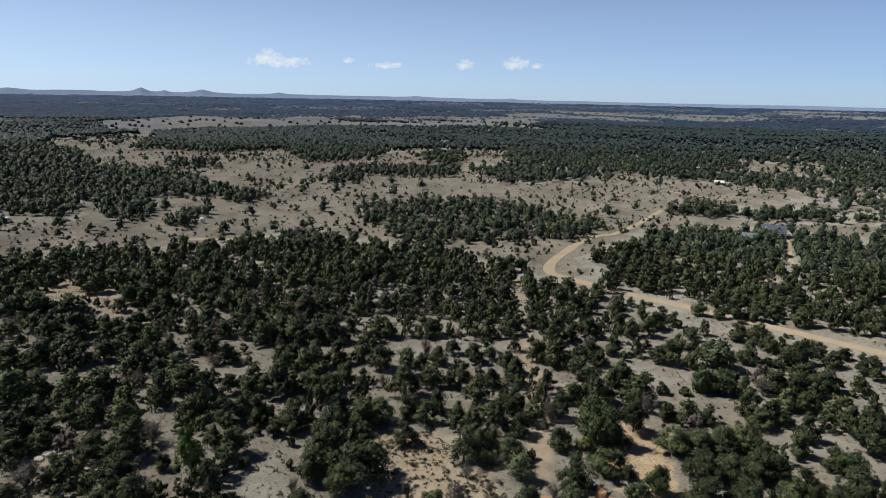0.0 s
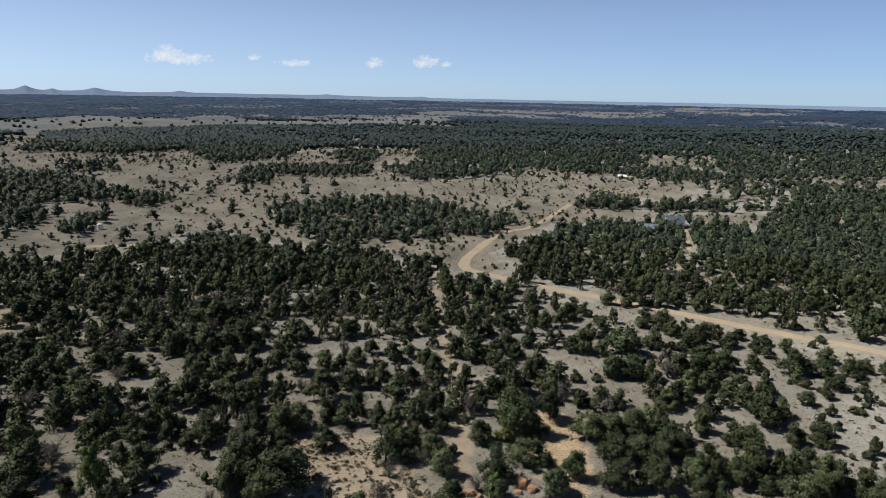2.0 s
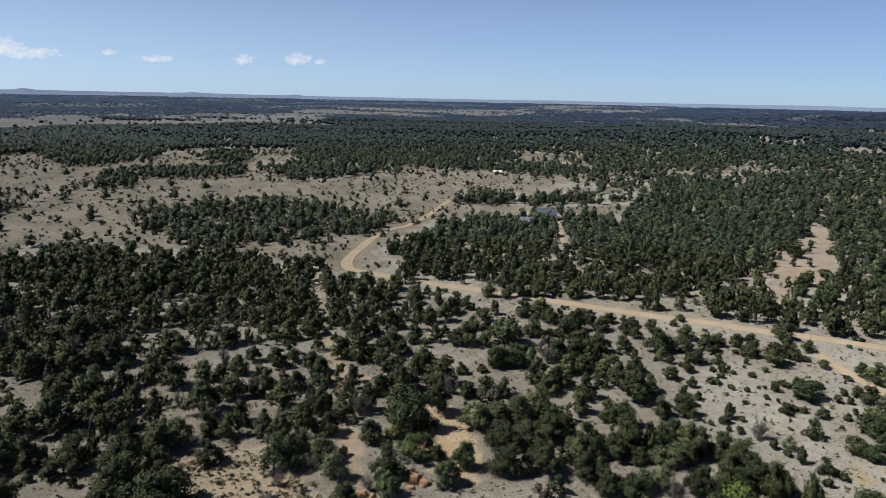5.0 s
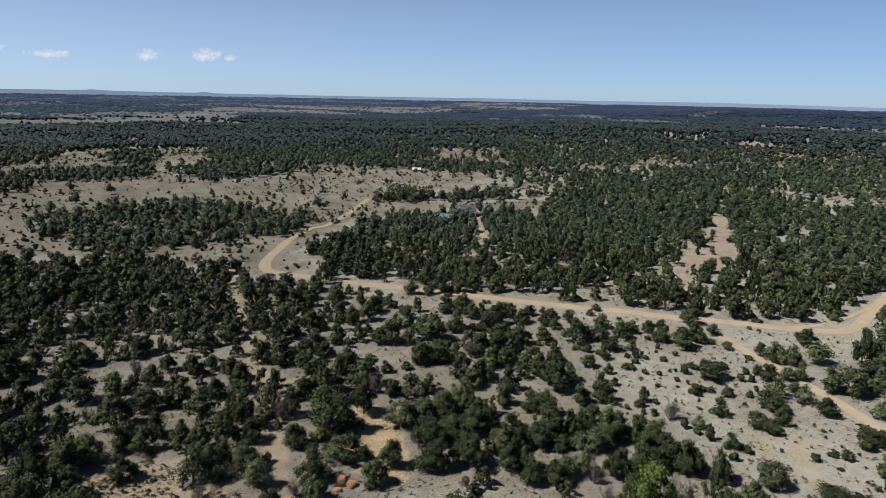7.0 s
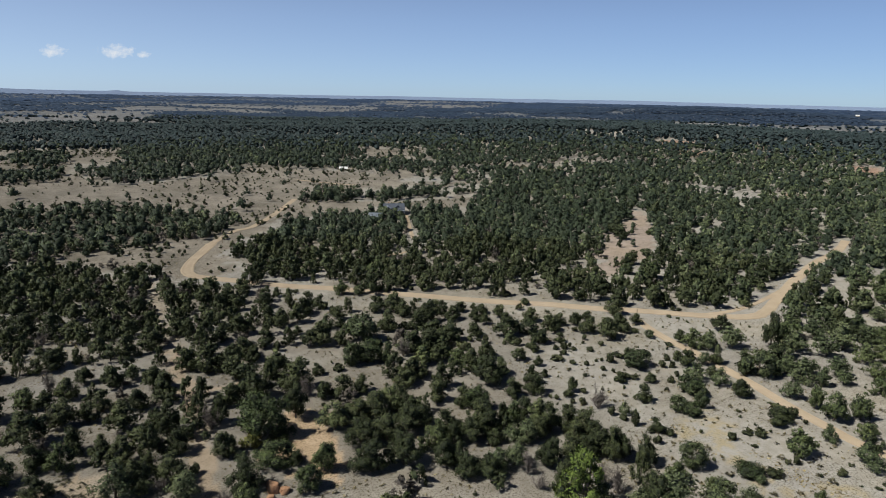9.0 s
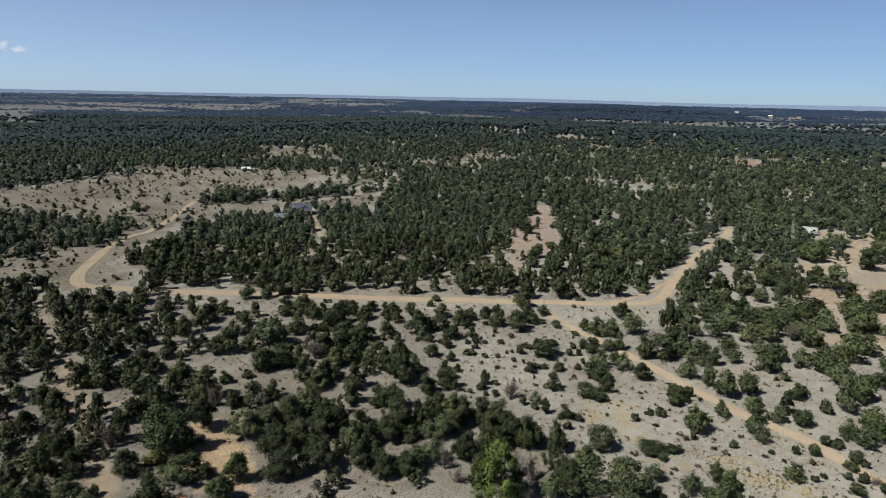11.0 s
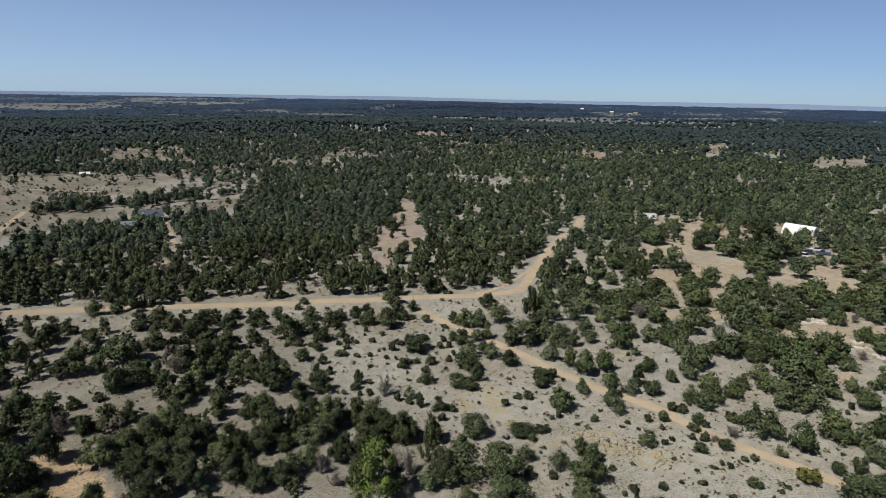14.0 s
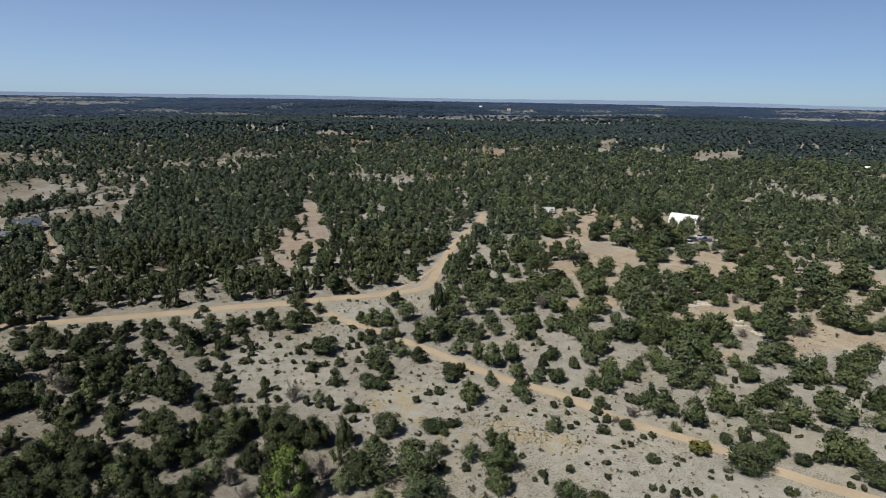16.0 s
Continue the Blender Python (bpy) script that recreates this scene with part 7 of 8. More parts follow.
def grass_tufts():
    p, rng = scatter(62, 210, 0.95, 0.004, 12)
    x, y = p[:, 0], p[:, 1]
    d = lattice(x, y, 6, 51) * 0.4 + lattice(x, y, 2.2, 52) * 0.3 + lattice(x, y, 17, 53) * 0.3
    ok = (d > 0.45) & (rng.uniform(size=len(x)) < 0.7)
    for line, gap in ((ROAD, 3.6), (SPUR, 2.4), (TRACK, 1.9), (DRIVE, 2), (CUT, 1.0)):
        ok &= near_line(line, x, y) > gap
    ok &= ~inside(SAND_ORANGE, x, y) | (rng.uniform(size=len(x)) < 0.15)
    lush = inside(SAND_FRONT, x, y) | inside(STRAW, x, y)
    ok |= lush & (rng.uniform(size=len(x)) < np.where(inside(STRAW, x, y), 0.8, 0.3))
    p, lush = p[ok], lush[ok]
    wide = rng.uniform(0.2, 0.6, len(p)) + (rng.uniform(size=len(p)) < 0.12) * 0.35
    shapes = []
    for k in range(5):
        r2 = np.random.default_rng(140 + k)
        v, f = tufts(r2, [(0, 0, 0.25, 0.35), (0.2, 0.1, 0.2, 0.25), (-0.15, 0.2, 0.2, 0.25)], 3, 0.34, 0.5, 0.8, 0.0)
        f, soft = outward(v, f, -0.5)
        shapes.append((v, f, np.zeros(len(f), bool), soft))
    rows = np.stack([p[:, 0], p[:, 1], wide * 0.8, wide], 1)
    dry = inside(STRAW, p[:, 0], p[:, 1])
    forest("bunch_grass", rows[~dry], shapes, M_GRASS, "scattered dry bunch grass and small sage", "grass")
    rng = np.random.default_rng(19)
    q, s = rng.uniform(0, 2 * math.pi, 5200), 63 * np.sqrt(rng.uniform(size=5200))
    x, y = s * np.sin(q), s * np.cos(q)
    thick = lattice(x, y, 6, 51) * 0.4 + lattice(x, y, 2.2, 52) * 0.3 + lattice(x, y, 17, 53) * 0.3 > 0.45
    wide = rng.uniform(0.2, 0.65, int(thick.sum()))
    forest("bunch_grass", np.stack([x[thick], y[thick], wide * 0.8, wide], 1), shapes, M_GRASS, "scattered dry bunch grass and small sage", "grass")
    p, rng = scatter(70, 105, 0.62, 0, 16)
    p = p[inside(STRAW, p[:, 0] + rng.uniform(-1.5, 1.5, len(p)), p[:, 1] + rng.uniform(-1.5, 1.5, len(p)))]
    p = p[lattice(p[:, 0], p[:, 1], 2.5, 55) * 0.6 + lattice(p[:, 0], p[:, 1], 8, 56) * 0.4 > 0.42]
    wide = rng.uniform(0.25, 0.6, len(p))
    forest("straw_grass", np.stack([p[:, 0], p[:, 1], wide * 0.9, wide], 1), shapes, M_STRAW, "patch of straw-yellow dry grass", "grass")
    p, rng = scatter(62, 130, 1.2, 0, 15)
    x, y = p[:, 0], p[:, 1]
    ok = (inside(SAND_FRONT, x, y) & (rng.uniform(size=len(x)) < 0.8)) | (inside(SCRUB, x, y) & (rng.uniform(size=len(x)) < 0.05))
    wide = rng.uniform(0.4, 1.0, ok.sum()) + (rng.uniform(size=ok.sum()) < 0.2) * 0.5
    forest("sand_sage", np.stack([x[ok], y[ok], wide * 0.62, wide], 1), [template(0, 150 + k, 7, 14, 0.13, 0, False) for k in range(5)], M_TUFT,
           "low grey-olive sage plants on sand", "shrubs")
    p, rng = scatter(64, 175, 1.7, 0.002, 21)
    x, y = p[:, 0], p[:, 1]
    az = np.degrees(np.arctan2(x, y))
    thick = lattice(x, y, 13, 57) * 0.6 + lattice(x, y, 4, 58) * 0.4
    ok = (inside(SCRUB, x, y) | (az > 20)) & (rng.uniform(size=len(x)) < np.clip((thick - 0.35) * 0.55, 0.015, 0.22)) & clear_of_planted(x, y)
    for line, gap in ((ROAD, 3.0), (SPUR, 2.4), (TRACK, 2.1), (DRIVE, 1.6)):
        ok &= near_line(line, x, y) > gap
    wide = rng.uniform(0.35, 0.85, ok.sum()) + (rng.uniform(size=ok.sum()) < 0.15) * 0.4
    forest("slope_shrubs", np.stack([x[ok], y[ok], wide * rng.uniform(0.7, 1.1, ok.sum()), wide], 1), [template(0, 160 + k, 5, 9, 0.2, 1, False) for k in range(5)], M_SHRUB,
           "small dark green shrubs scattered on bare soil", "shrubs")


grass_tufts()



# ---- rocks ----
def rock(x, y, wide, high, mat, label, category="rock", turn=0.0, group=""):
    """A weathered boulder or ledge, rough on all sides."""
    bm = bmesh.new()
    bmesh.ops.create_icosphere(bm, subdivisions=3, radius=0.5)
    for v in bm.verts:
        q = v.co * 2.3 + Vector((x, y, 0))
        v.co *= 1 + 0.35 * noise.noise(q) + 0.18 * noise.noise(q * 2.7)
        v.co.z = math.copysign(min(abs(v.co.z), 0.36), v.co.z)
    ob = part("rock", bm, mat)
    ob.matrix_world = Matrix.Translation((x, y, float(ground_z(x, y)) + high * 0.2)) @ Matrix.Rotation(turn, 4, "Z") @ Matrix.Diagonal((wide, wide * 0.72, high, 1))
    tagged(ob, label, category, group)


RED_LABEL, PALE_LABEL = "rounded red-orange sandstone boulder on sand", "flat pale weathered rock ledge on dry soil"
rock(14.1, 72.6, 1.5, 1.2, M_RED_ROCK, RED_LABEL, group="red boulders")
rock(15.3, 72.0, 0.9, 0.7, M_RED_ROCK, RED_LABEL, turn=1, group="red boulders")
rock(21.2, 73.6, 2.0, 2.2, M_RED_ROCK, RED_LABEL, turn=2, group="red boulders")
rock(22.4, 72.6, 1.5, 1.3, M_RED_ROCK, RED_LABEL, turn=0.4, group="red boulders")
rock(20.4, 72.2, 1.0, 0.8, M_RED_ROCK, RED_LABEL, turn=2.6, group="red boulders")


def ledge(x, y, wide, seed):
    """A broken ledge: angular slabs side by side, with loose stones about them."""
    rng = np.random.default_rng(seed)
    ob = tagged(new("rock_ledge"), PALE_LABEL, "rock", "pale ledges")
    turn = rng.uniform(0, math.pi)
    for k in range(16):
        size = wide * (rng.uniform(0.2, 0.42) if k < 9 else rng.uniform(0.05, 0.12))
        u, s = rng.normal() * (0.27 if k < 9 else 0.42) * wide, rng.normal() * (0.13 if k < 9 else 0.3) * wide
        n = int(rng.integers(5, 8))
        q = np.sort(rng.uniform(0, 2 * math.pi, n) * 0.35 + np.arange(n) * 2 * math.pi / n)
        rim = [(math.cos(a) * size * rng.uniform(0.35, 0.6), math.sin(a) * size * rng.uniform(0.25, 0.45)) for a in q]
        top = size * rng.uniform(0.12, 0.24) + 0.08
        bm = bmesh.new()
        lower = [bm.verts.new((p[0] * 1.08, p[1] * 1.08, -0.12)) for p in rim]
        upper = [bm.verts.new((p[0], p[1], top + rng.uniform(-0.06, 0.04))) for p in rim]
        crown = bm.verts.new((0, 0, top + 0.03))
        for i in range(n):
            j = (i + 1) % n
            bm.faces.new((lower[i], lower[j], upper[j], upper[i]))
            bm.faces.new((upper[i], upper[j], crown))
        slab = part("slab" if k < 9 else "loose_stone", bm, M_PALE_ROCK, ob)
        slab.matrix_basis = Matrix.Translation((u, s, 0)) @ Matrix.Rotation(rng.uniform(-0.5, 0.5), 4, "Z")
    ob.matrix_basis = Matrix.Translation((x, y, float(ground_z(x, y)))) @ Matrix.Rotation(turn, 4, "Z")


for k, (x, y, w) in enumerate(((-54.3, 80.0, 5.5), (-49, 80.2, 5), (-46.8, 78.2, 4), (-57, 79, 3), (-42.9, 83.8, 3.2), (-41.0, 82.0, 2.2),
                               (166.3, 20.6, 4.5), (167.0, 17.6, 4.5), (157.8, 9.8, 3.2), (154.6, 7.6, 3.4), (151.6, 5.8, 3))):
    ledge(x, y, w, 700 + k)


# ---- posts and tanks ----
def pole(x, y, high, label):
    ob = tagged(new("wooden_pole"), label, "pole")
    v, f = tube([(0, 0, -0.3), (0.02, 0, high * 0.5), (0.03, 0.02, high)], [0.09, 0.085, 0.07], 8)
    new("post", soup("post", v, f, [M_POST])).parent = ob
    bm = bmesh.new()
    bmesh.ops.create_cone(bm, cap_ends=True, segments=8, radius1=0.085, radius2=0.04, depth=0.1, matrix=Matrix.Translation((0.03, 0.02, high + 0.05)))
    part("cap", bm, M_POST, ob)
    ob.location = (x, y, float(ground_z(x, y)))


pole(15.5, 98.1, 4.4, "bare weathered wooden pole beside a cleared strip")
pole(49.6, 217.8, 4.0, "slim weathered pole beside the dirt road bend")
pole(115.5, 98.4, 1.7, "short weathered post at the track junction")


def tank(x, y):
    ob = tagged(new("water_tank"), "small white water tank on dry meadow", "tank", "water tanks")
    bm = bmesh.new()
    bmesh.ops.create_cone(bm, cap_ends=True, segments=24, radius1=0.95, radius2=0.95, depth=1.9, matrix=Matrix.Translation((0, 0, 0.95)))
    part("body", bm, M_TRIM, ob)
    bm = bmesh.new()
    bmesh.ops.create_cone(bm, cap_ends=True, segments=24, radius1=1.0, radius2=0.25, depth=0.45, matrix=Matrix.Translation((0, 0, 2.12)))
    part("dome", bm, M_TRIM, ob)
    bm = bmesh.new()
    bmesh.ops.create_cone(bm, cap_ends=True, segments=12, radius1=0.25, radius2=0.25, depth=0.12, matrix=Matrix.Translation((0, 0, 2.4)))
    part("lid", bm, M_GREY_ROOF, ob)
    ob.location = (x, y, float(ground_z(x, y)) - 0.05)


tank(-155.6, 230.1)
tank(-90.3, 242.3)


# ---- houses ----
def gable(bm, x0, x1, y0, y1, eave, ridge, over=0.5, thick=0.18):
    """A double-pitched roof whose ridge runs along x."""
    ym = (y0 + y1) / 2
    slope = (ridge - eave) / (ym - y0)
    for side in (-1, 1):
        ye = (y0 - over) if side < 0 else (y1 + over)
        ze = eave - over * slope
        lo = [bm.verts.new(p) for p in ((x0 - over, ye, ze), (x1 + over, ye, ze), (x1 + over, ym, ridge), (x0 - over, ym, ridge))]
        hi = [bm.verts.new(v.co + Vector((0, 0, thick))) for v in lo]
        bm.faces.new(lo[::-1])
        bm.faces.new(hi)
        for a in range(4):
            b = (a + 1) % 4
            bm.faces.new((lo[a], lo[b], hi[b], hi[a]))
    return bm


def gable_wall(bm, x0, x1, y0, y1, eave, ridge):
    """A block of walls with pointed ends."""
    ym = (y0 + y1) / 2
    a = [bm.verts.new(p) for p in ((x0, y0, 0), (x0, y1, 0), (x0, y1, eave), (x0, ym, ridge), (x0, y0, eave))]
    b = [bm.verts.new((x1, v.co.y, v.co.z)) for v in a]
    bm.faces.new(a)
    bm.faces.new(b[::-1])
    for k in range(5):
        j = (k + 1) % 5
        bm.faces.new((a[k], b[k], b[j], a[j]))
    return bm


def window(parent, x, y, z, wide, high, along="x"):
    """A framed window proud of the wall, with its pane."""
    def slab(a, b, c, d, depth):
        bm = bmesh.new()
        if along == "x":
            return box(bm, x + a, y - depth, z + c, x + b, y + 0.02, z + d)
        return box(bm, x - depth, y + a, z + c, x + 0.02, y + b, z + d)
    fr = part("window", slab(-wide / 2 - 0.1, wide / 2 + 0.1, -0.1, high + 0.1, 0.05), M_TRIM, parent, "white-framed window")
    part("pane", slab(-wide / 2, wide / 2, 0, high, 0.07), M_GLASS, fr)


def blue_house(x, y, turn):
    h = tagged(new("house"), "timber house with blue metal gable roofs among trees", "house")
    part("wall", gable_wall(bmesh.new(), -5.5, 5.5, 0, 7.5, 2.9, 5.2), M_WALL, h)
    part("roof", gable(bmesh.new(), -5.5, 5.5, 0, 7.5, 2.9, 5.2), M_BLUE_ROOF, h, "blue metal roof")
    wing = bmesh.new()
    gable_wall(wing, -2.2, 3.2, 0, 4.6, 2.9, 4.6)
    bmesh.ops.rotate(wing, verts=wing.verts, matrix=Matrix.Rotation(radians(90), 3, "Z"))
    bmesh.ops.translate(wing, verts=wing.verts, vec=(-0.7, -0.9, 0))
    part("wall", wing, M_WALL, h)
    roof = bmesh.new()
    gable(roof, -2.2, 3.2, 0, 4.6, 2.9, 4.6, 0.4)
    bmesh.ops.rotate(roof, verts=roof.verts, matrix=Matrix.Rotation(radians(90), 3, "Z"))
    bmesh.ops.translate(roof, verts=roof.verts, vec=(-0.7, -0.9, 0))
    part("roof", roof, M_GREY_ROOF, h, "pale grey-blue metal gable of the wing")
    dormer = gable_wall(bmesh.new(), -1.2, 1.6, 0, 2.4, 4.0, 5.0)
    bmesh.ops.rotate(dormer, verts=dormer.verts, matrix=Matrix.Rotation(radians(90), 3, "Z"))
    bmesh.ops.translate(dormer, verts=dormer.verts, vec=(3.6, 1.7, 0))
    part("dormer_wall", dormer, M_TRIM, h, "white gabled dormer")
    roof = gable(bmesh.new(), -1.2, 1.6, 0, 2.4, 4.0, 5.0, 0.25, 0.12)
    bmesh.ops.rotate(roof, verts=roof.verts, matrix=Matrix.Rotation(radians(90), 3, "Z"))
    bmesh.ops.translate(roof, verts=roof.verts, vec=(3.6, 1.7, 0))
    part("dormer_roof", roof, M_BLUE_ROOF, h)
    part("porch_roof", box(bmesh.new(), -0.2, -2.4, 2.3, 5.7, -0.02, 2.42), M_GREY_ROOF, h, "pale grey-blue flat porch roof")
    for k in range(4):
        part("porch_post", box(bmesh.new(), 0.3 + k * 1.7, -2.3, 0.22, 0.46 + k * 1.7, -2.14, 2.3), M_TRIM, h)
    part("porch_floor", box(bmesh.new(), -0.2, -2.4, 0, 5.7, -0.02, 0.22), M_POST, h)
    part("door", box(bmesh.new(), 1.5, -0.06, 0.22, 2.5, 0.0, 2.25), M_TRIM, h, "white front door")
    for wx in (0.6, 3.4, 4.6):
        window(h, wx, 0, 1.0, 0.9, 1.1)
    window(h, -3.9, -3.1, 1.0, 0.9, 1.2)
    window(h, -2.2, -3.1, 1.0, 0.9, 1.2)
    window(h, -3.0, -3.1, 3.0, 0.8, 0.7)
    window(h, 2.4, 0.5, 4.1, 0.7, 0.5)
    window(h, -5.5, 3.0, 1.0, 1.0, 1.1, "y")
    part("chimney", box(bmesh.new(), -2.6, 4.4, 4.2, -1.9, 5.1, 6.1, 0.03), M_RED_ROCK, h)
    h.matrix_basis = Matrix.Translation((x, y, float(ground_z(x, y)) - 0.05)) @ Matrix.Rotation(radians(turn), 4, "Z") @ Matrix.Diagonal((0.8, 0.8, 0.8, 1))


blue_house(124.8, 239, -24)


def outbuilding(x, y, turn):
    h = tagged(new("garden_shed"), "small shed with pale grey-blue metal roof among trees", "shed")
    part("wall", gable_wall(bmesh.new(), -2.6, 2.6, 0, 4.4, 2.2, 3.3), M_WALL, h)
    part("roof", gable(bmesh.new(), -2.6, 2.6, 0, 4.4, 2.2, 3.3, 0.35), M_GREY_ROOF, h)
    part("door", box(bmesh.new(), -0.6, -0.06, 0, 0.6, 0.0, 2.0), M_TRIM, h)
    window(h, 1.7, 0, 1.0, 0.7, 0.7)
    h.matrix_basis = Matrix.Translation((x, y, float(ground_z(x, y)) - 0.05)) @ Matrix.Rotation(radians(turn), 4, "Z")


outbuilding(110.5, 227, -34)


def tan_house(x, y, turn):
    h = tagged(new("ranch_house"), "low tan house with a bright white metal roof", "house")
    part("wall", gable_wall(bmesh.new(), -3.4, 3.4, 0, 6, 2.6, 4.0), M_TAN_WALL, h)
    part("roof", gable(bmesh.new(), -3.4, 3.4, 0, 6, 2.6, 4.0, 0.5), M_FABRIC, h, "bright white metal roof")
    bm = bmesh.new()
    box(bm, 4.1, 0.4, 2.5, 9.0, 4.6, 2.68)
    part("carport_roof", bm, M_TAN_WALL, h, "tan flat carport roof")
    for px, py in ((4.3, 0.6), (8.7, 0.6), (4.3, 4.3), (8.7, 4.3)):
        part("carport_post", box(bmesh.new(), px, py, 0, px + 0.14, py + 0.14, 2.5), M_POST, h)
    part("door", box(bmesh.new(), -0.5, -0.06, 0.1, 0.5, 0.0, 2.1), M_POST, h)
    for wx in (-2.4, 2.0):
        window(h, wx, 0, 1.0, 1.1, 1.0)
    h.matrix_basis = Matrix.Translation((x, y, float(ground_z(x, y)) - 0.05)) @ Matrix.Rotation(radians(turn), 4, "Z") @ Matrix.Diagonal((0.7, 0.62, 0.6, 1))


tan_house(159.5, 372, -22)


def hoop_building(x, y, turn):
    h = tagged(new("hoop_building"), "large white fabric-covered arched building among trees", "building")
    half, rad = 5.6, 3.4
    bm = bmesh.new()
    rows = []
    for k in range(25):
        u = -half + k * 2 * half / 24
        sag = 0.05 * abs(math.sin(k * math.pi / 4))
        rows.append([bm.verts.new((u, -math.cos(math.pi * s / 16) * (rad - sag), math.sin(math.pi * s / 16) * (rad - sag) * 1.12)) for s in range(17)])
    for a, b in zip(rows, rows[1:]):
        for k in range(16):
            bm.faces.new((a[k], a[k + 1], b[k + 1], b[k]))
    part("cover", bm, M_FABRIC, h, "white fabric cover over hoops", True)
    for u in (-half + 0.05, half - 0.05):
        bm = bmesh.new()
        bm.faces.new([bm.verts.new((u, -math.cos(math.pi * s / 16) * (rad - 0.1), math.sin(math.pi * s / 16) * (rad - 0.1) * 1.12)) for s in range(17)])
        made = bmesh.ops.extrude_face_region(bm, geom=bm.faces[:])
        bmesh.ops.translate(bm, verts=[g for g in made["geom"] if isinstance(g, bmesh.types.BMVert)], vec=(-0.08 if u > 0 else 0.08, 0, 0))
        part("end_wall", bm, M_FABRIC, h)
    part("door", box(bmesh.new(), half - 0.02, -1.3, 0, half + 0.06, 1.3, 2.6), M_GREY_ROOF, h, "grey roll door")
    for k in range(7):
        u = -half + k * 2 * half / 6
        pts = [(u, -math.cos(math.pi * s / 16) * (rad + 0.05), math.sin(math.pi * s / 16) * (rad + 0.05) * 1.12) for s in range(17)]
        v, f = tube(pts, [0.05] * 17, 5)
        new("hoop", soup("hoop", v, f, [M_TRIM])).parent = h
    h.matrix_basis = Matrix.Translation((x, y, float(ground_z(x, y)) - 0.05)) @ Matrix.Rotation(radians(turn), 4, "Z")


hoop_building(277.5, 41.8, -100)


# ---- vehicles ----
def wheels(parent, spots, rad):
    for wx, wy in spots:
        bm = bmesh.new()
        bmesh.ops.create_cone(bm, cap_ends=True, segments=16, radius1=rad, radius2=rad, depth=0.22,
                              matrix=Matrix.Translation((wx, wy, rad)) @ Matrix.Rotation(radians(90), 4, "X"))
        w = part("wheel", bm, M_TYRE, parent)
        bm = bmesh.new()
        bmesh.ops.create_cone(bm, cap_ends=True, segments=12, radius1=rad * 0.6, radius2=rad * 0.6, depth=0.25,
                              matrix=Matrix.Translation((wx, wy, rad)) @ Matrix.Rotation(radians(90), 4, "X"))
        part("rim", bm, M_GREY_ROOF, w)


def car(x, y, turn, mat, label, pickup=False):
    c = tagged(new("parked_pickup" if pickup else "parked_car"), label, "car", "parked vehicles")
    bm = box(bmesh.new(), -2.3, -0.9, 0.35, 2.3, 0.9, 0.95, 0.12)
    part("body", bm, mat, c)
    bm = bmesh.new()
    lo, hi = (-0.6, 1.1) if pickup else (-1.7, 1.2), (-0.3, 0.6) if pickup else (-1.2, 0.6)
    a = [bm.verts.new((px, py, 0.93)) for px, py in ((lo[0], -0.82), (lo[1], -0.82), (lo[1], 0.82), (lo[0], 0.82))]
    b = [bm.verts.new((px, py, 1.55)) for px, py in ((hi[0], -0.68), (hi[1], -0.68), (hi[1], 0.68), (hi[0], 0.68))]
    bm.faces.new(b)
    for k in range(4):
        bm.faces.new((a[k], a[(k + 1) % 4], b[(k + 1) % 4], b[k]))
    part("cabin", bm, M_GLASS, c, "dark glazed cabin")
    part("cabin_roof", box(bmesh.new(), hi[0] - 0.03, -0.7, 1.552, hi[1] + 0.03, 0.7, 1.62, 0.02), mat, c)
    wheels(c, ((-1.45, -0.85), (1.45, -0.85), (-1.45, 0.85), (1.45, 0.85)), 0.34)
    for hy in (-0.62, 0.62):
        part("headlight", box(bmesh.new(), 2.28, hy - 0.16, 0.62, 2.34, hy + 0.16, 0.78), M_TRIM, c)
    c.matrix_basis = Matrix.Translation((x, y, float(ground_z(x, y)))) @ Matrix.Rotation(radians(turn), 4, "Z")


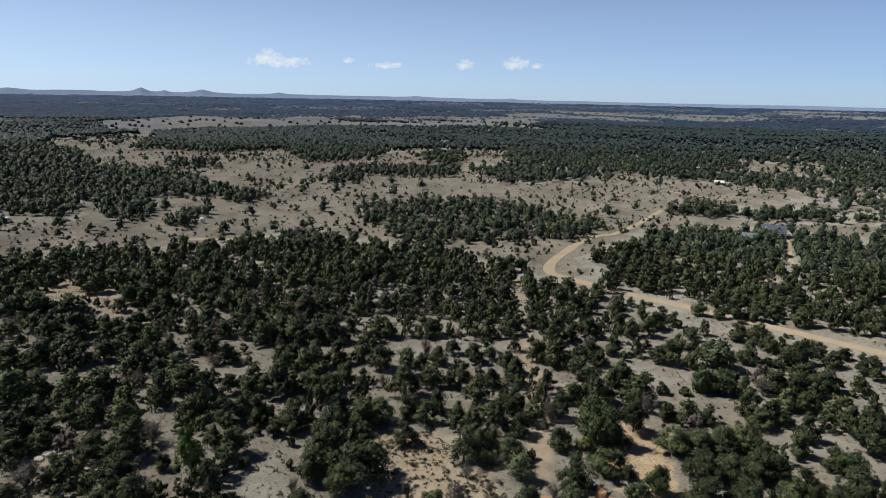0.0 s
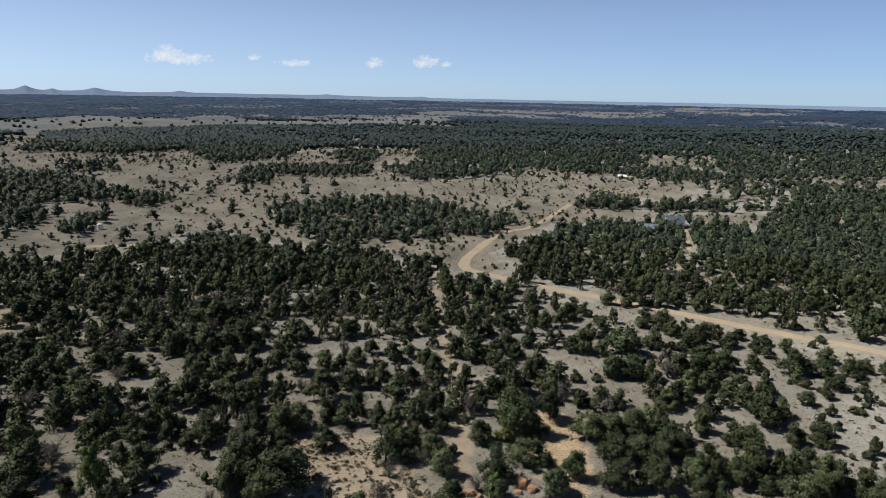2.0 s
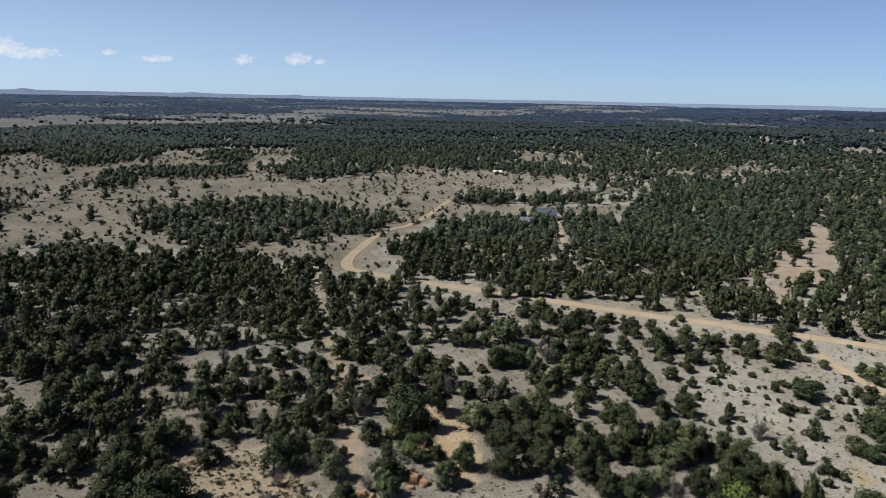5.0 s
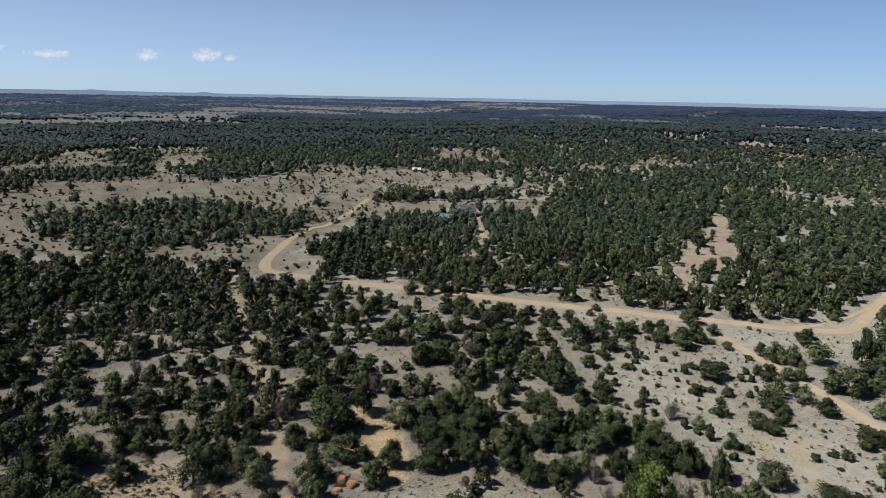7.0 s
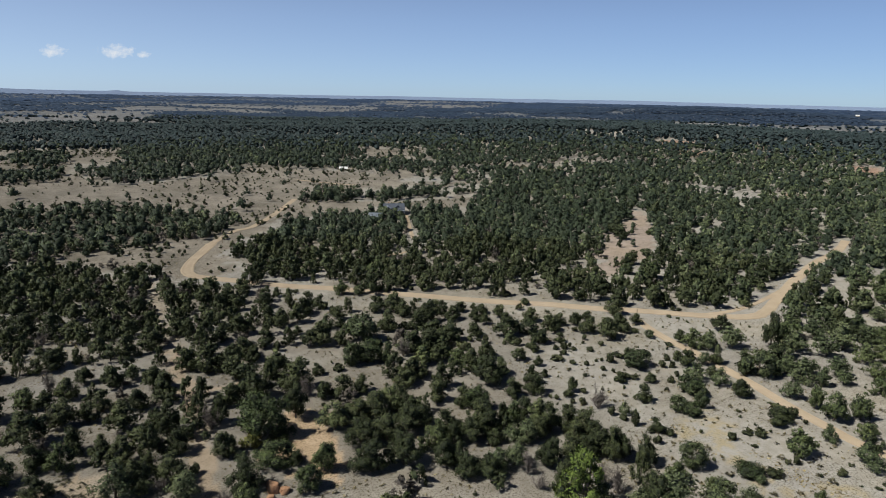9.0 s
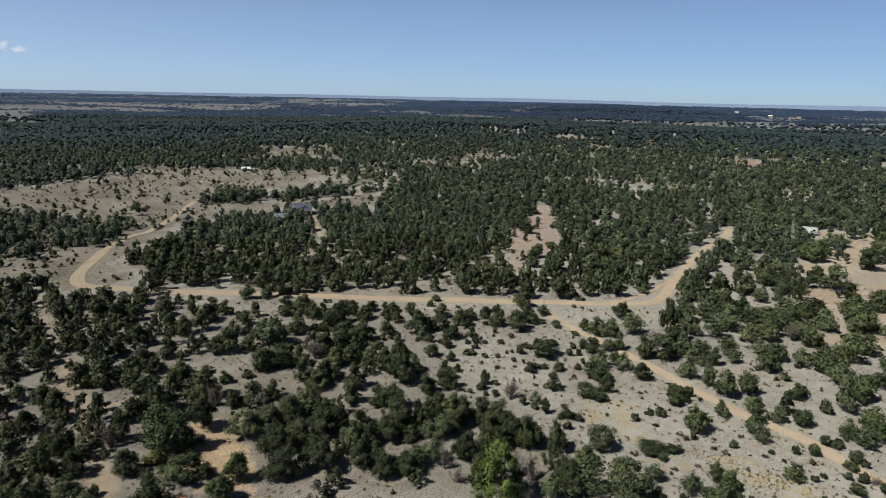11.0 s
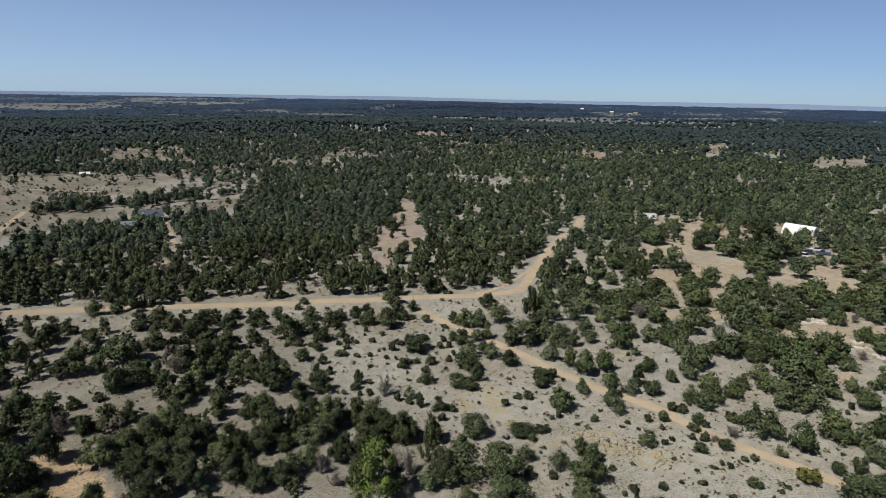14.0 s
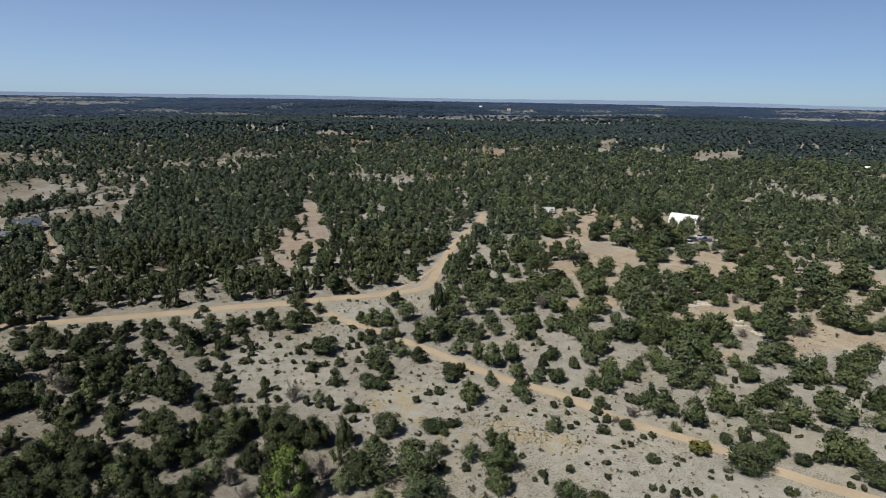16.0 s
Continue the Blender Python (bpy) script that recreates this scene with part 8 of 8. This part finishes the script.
car(237.6, 34.2, 70, M_CAR_WHITE, "parked white car on a sandy yard")
car(243.2, 33.6, 100, M_CAR_DARK, "parked dark car on a sandy yard")
car(246.5, 29.4, 95, M_CAR_BLUE, "parked blue pickup on a sandy yard", True)
car(249.8, 31.6, 80, M_CAR_WHITE, "parked white pickup on a sandy yard", True)


def camper(x, y, turn):
    c = tagged(new("camper_trailer"), "white camper trailer with a blue stripe under trees", "trailer")
    part("body", box(bmesh.new(), -2.8, -1.15, 0.5, 2.8, 1.15, 2.7, 0.2), M_CAR_WHITE, c)
    part("stripe", box(bmesh.new(), -2.6, -1.17, 1.05, 2.6, -1.13, 1.45), M_CAR_BLUE, c, "blue stripe")
    for wx in (-1.6, 1.5):
        part("window", box(bmesh.new(), wx - 0.5, -1.18, 1.6, wx + 0.5, -1.13, 2.2), M_GLASS, c)
    part("door", box(bmesh.new(), -0.35, -1.19, 0.6, 0.35, -1.13, 2.4), M_TRIM, c)
    wheels(c, ((-0.5, -1.0), (0.4, -1.0), (-0.5, 1.0), (0.4, 1.0)), 0.34)
    v, f = tube([(2.7, 0, 0.55), (4.0, 0, 0.5)], [0.06, 0.05], 6)
    new("hitch", soup("hitch", v, f, [M_TYRE])).parent = c
    c.matrix_basis = Matrix.Translation((x, y, float(ground_z(x, y)))) @ Matrix.Rotation(radians(turn), 4, "Z")


camper(267.4, 97.1, -72)


def far_building(x, y, wide, deep, high, turn, mat):
    h = tagged(new("far_building"), "distant low building with a pale roof in woods", "building", "distant buildings")
    part("wall", gable_wall(bmesh.new(), -wide / 2, wide / 2, 0, deep, high, high * 1.4), M_TAN_WALL, h)
    part("roof", gable(bmesh.new(), -wide / 2, wide / 2, 0, deep, high, high * 1.4, 0.5), mat, h)
    h.matrix_basis = Matrix.Translation((x, y, float(ground_z(x, y)) - 0.05)) @ Matrix.Rotation(radians(turn), 4, "Z")


far_building(540.7, -34.6, 5, 4, 2.2, -95, M_TRIM)
far_building(1464, 645, 8, 6, 3.5, -66, M_TRIM)
far_building(1561, 768, 7, 6, 4.5, -60, M_TRIM)
far_building(1440, 590, 9, 6, 3.5, -68, M_TAN_WALL)
far_building(1497, 600, 8, 6, 3.5, -68, M_TAN_WALL)
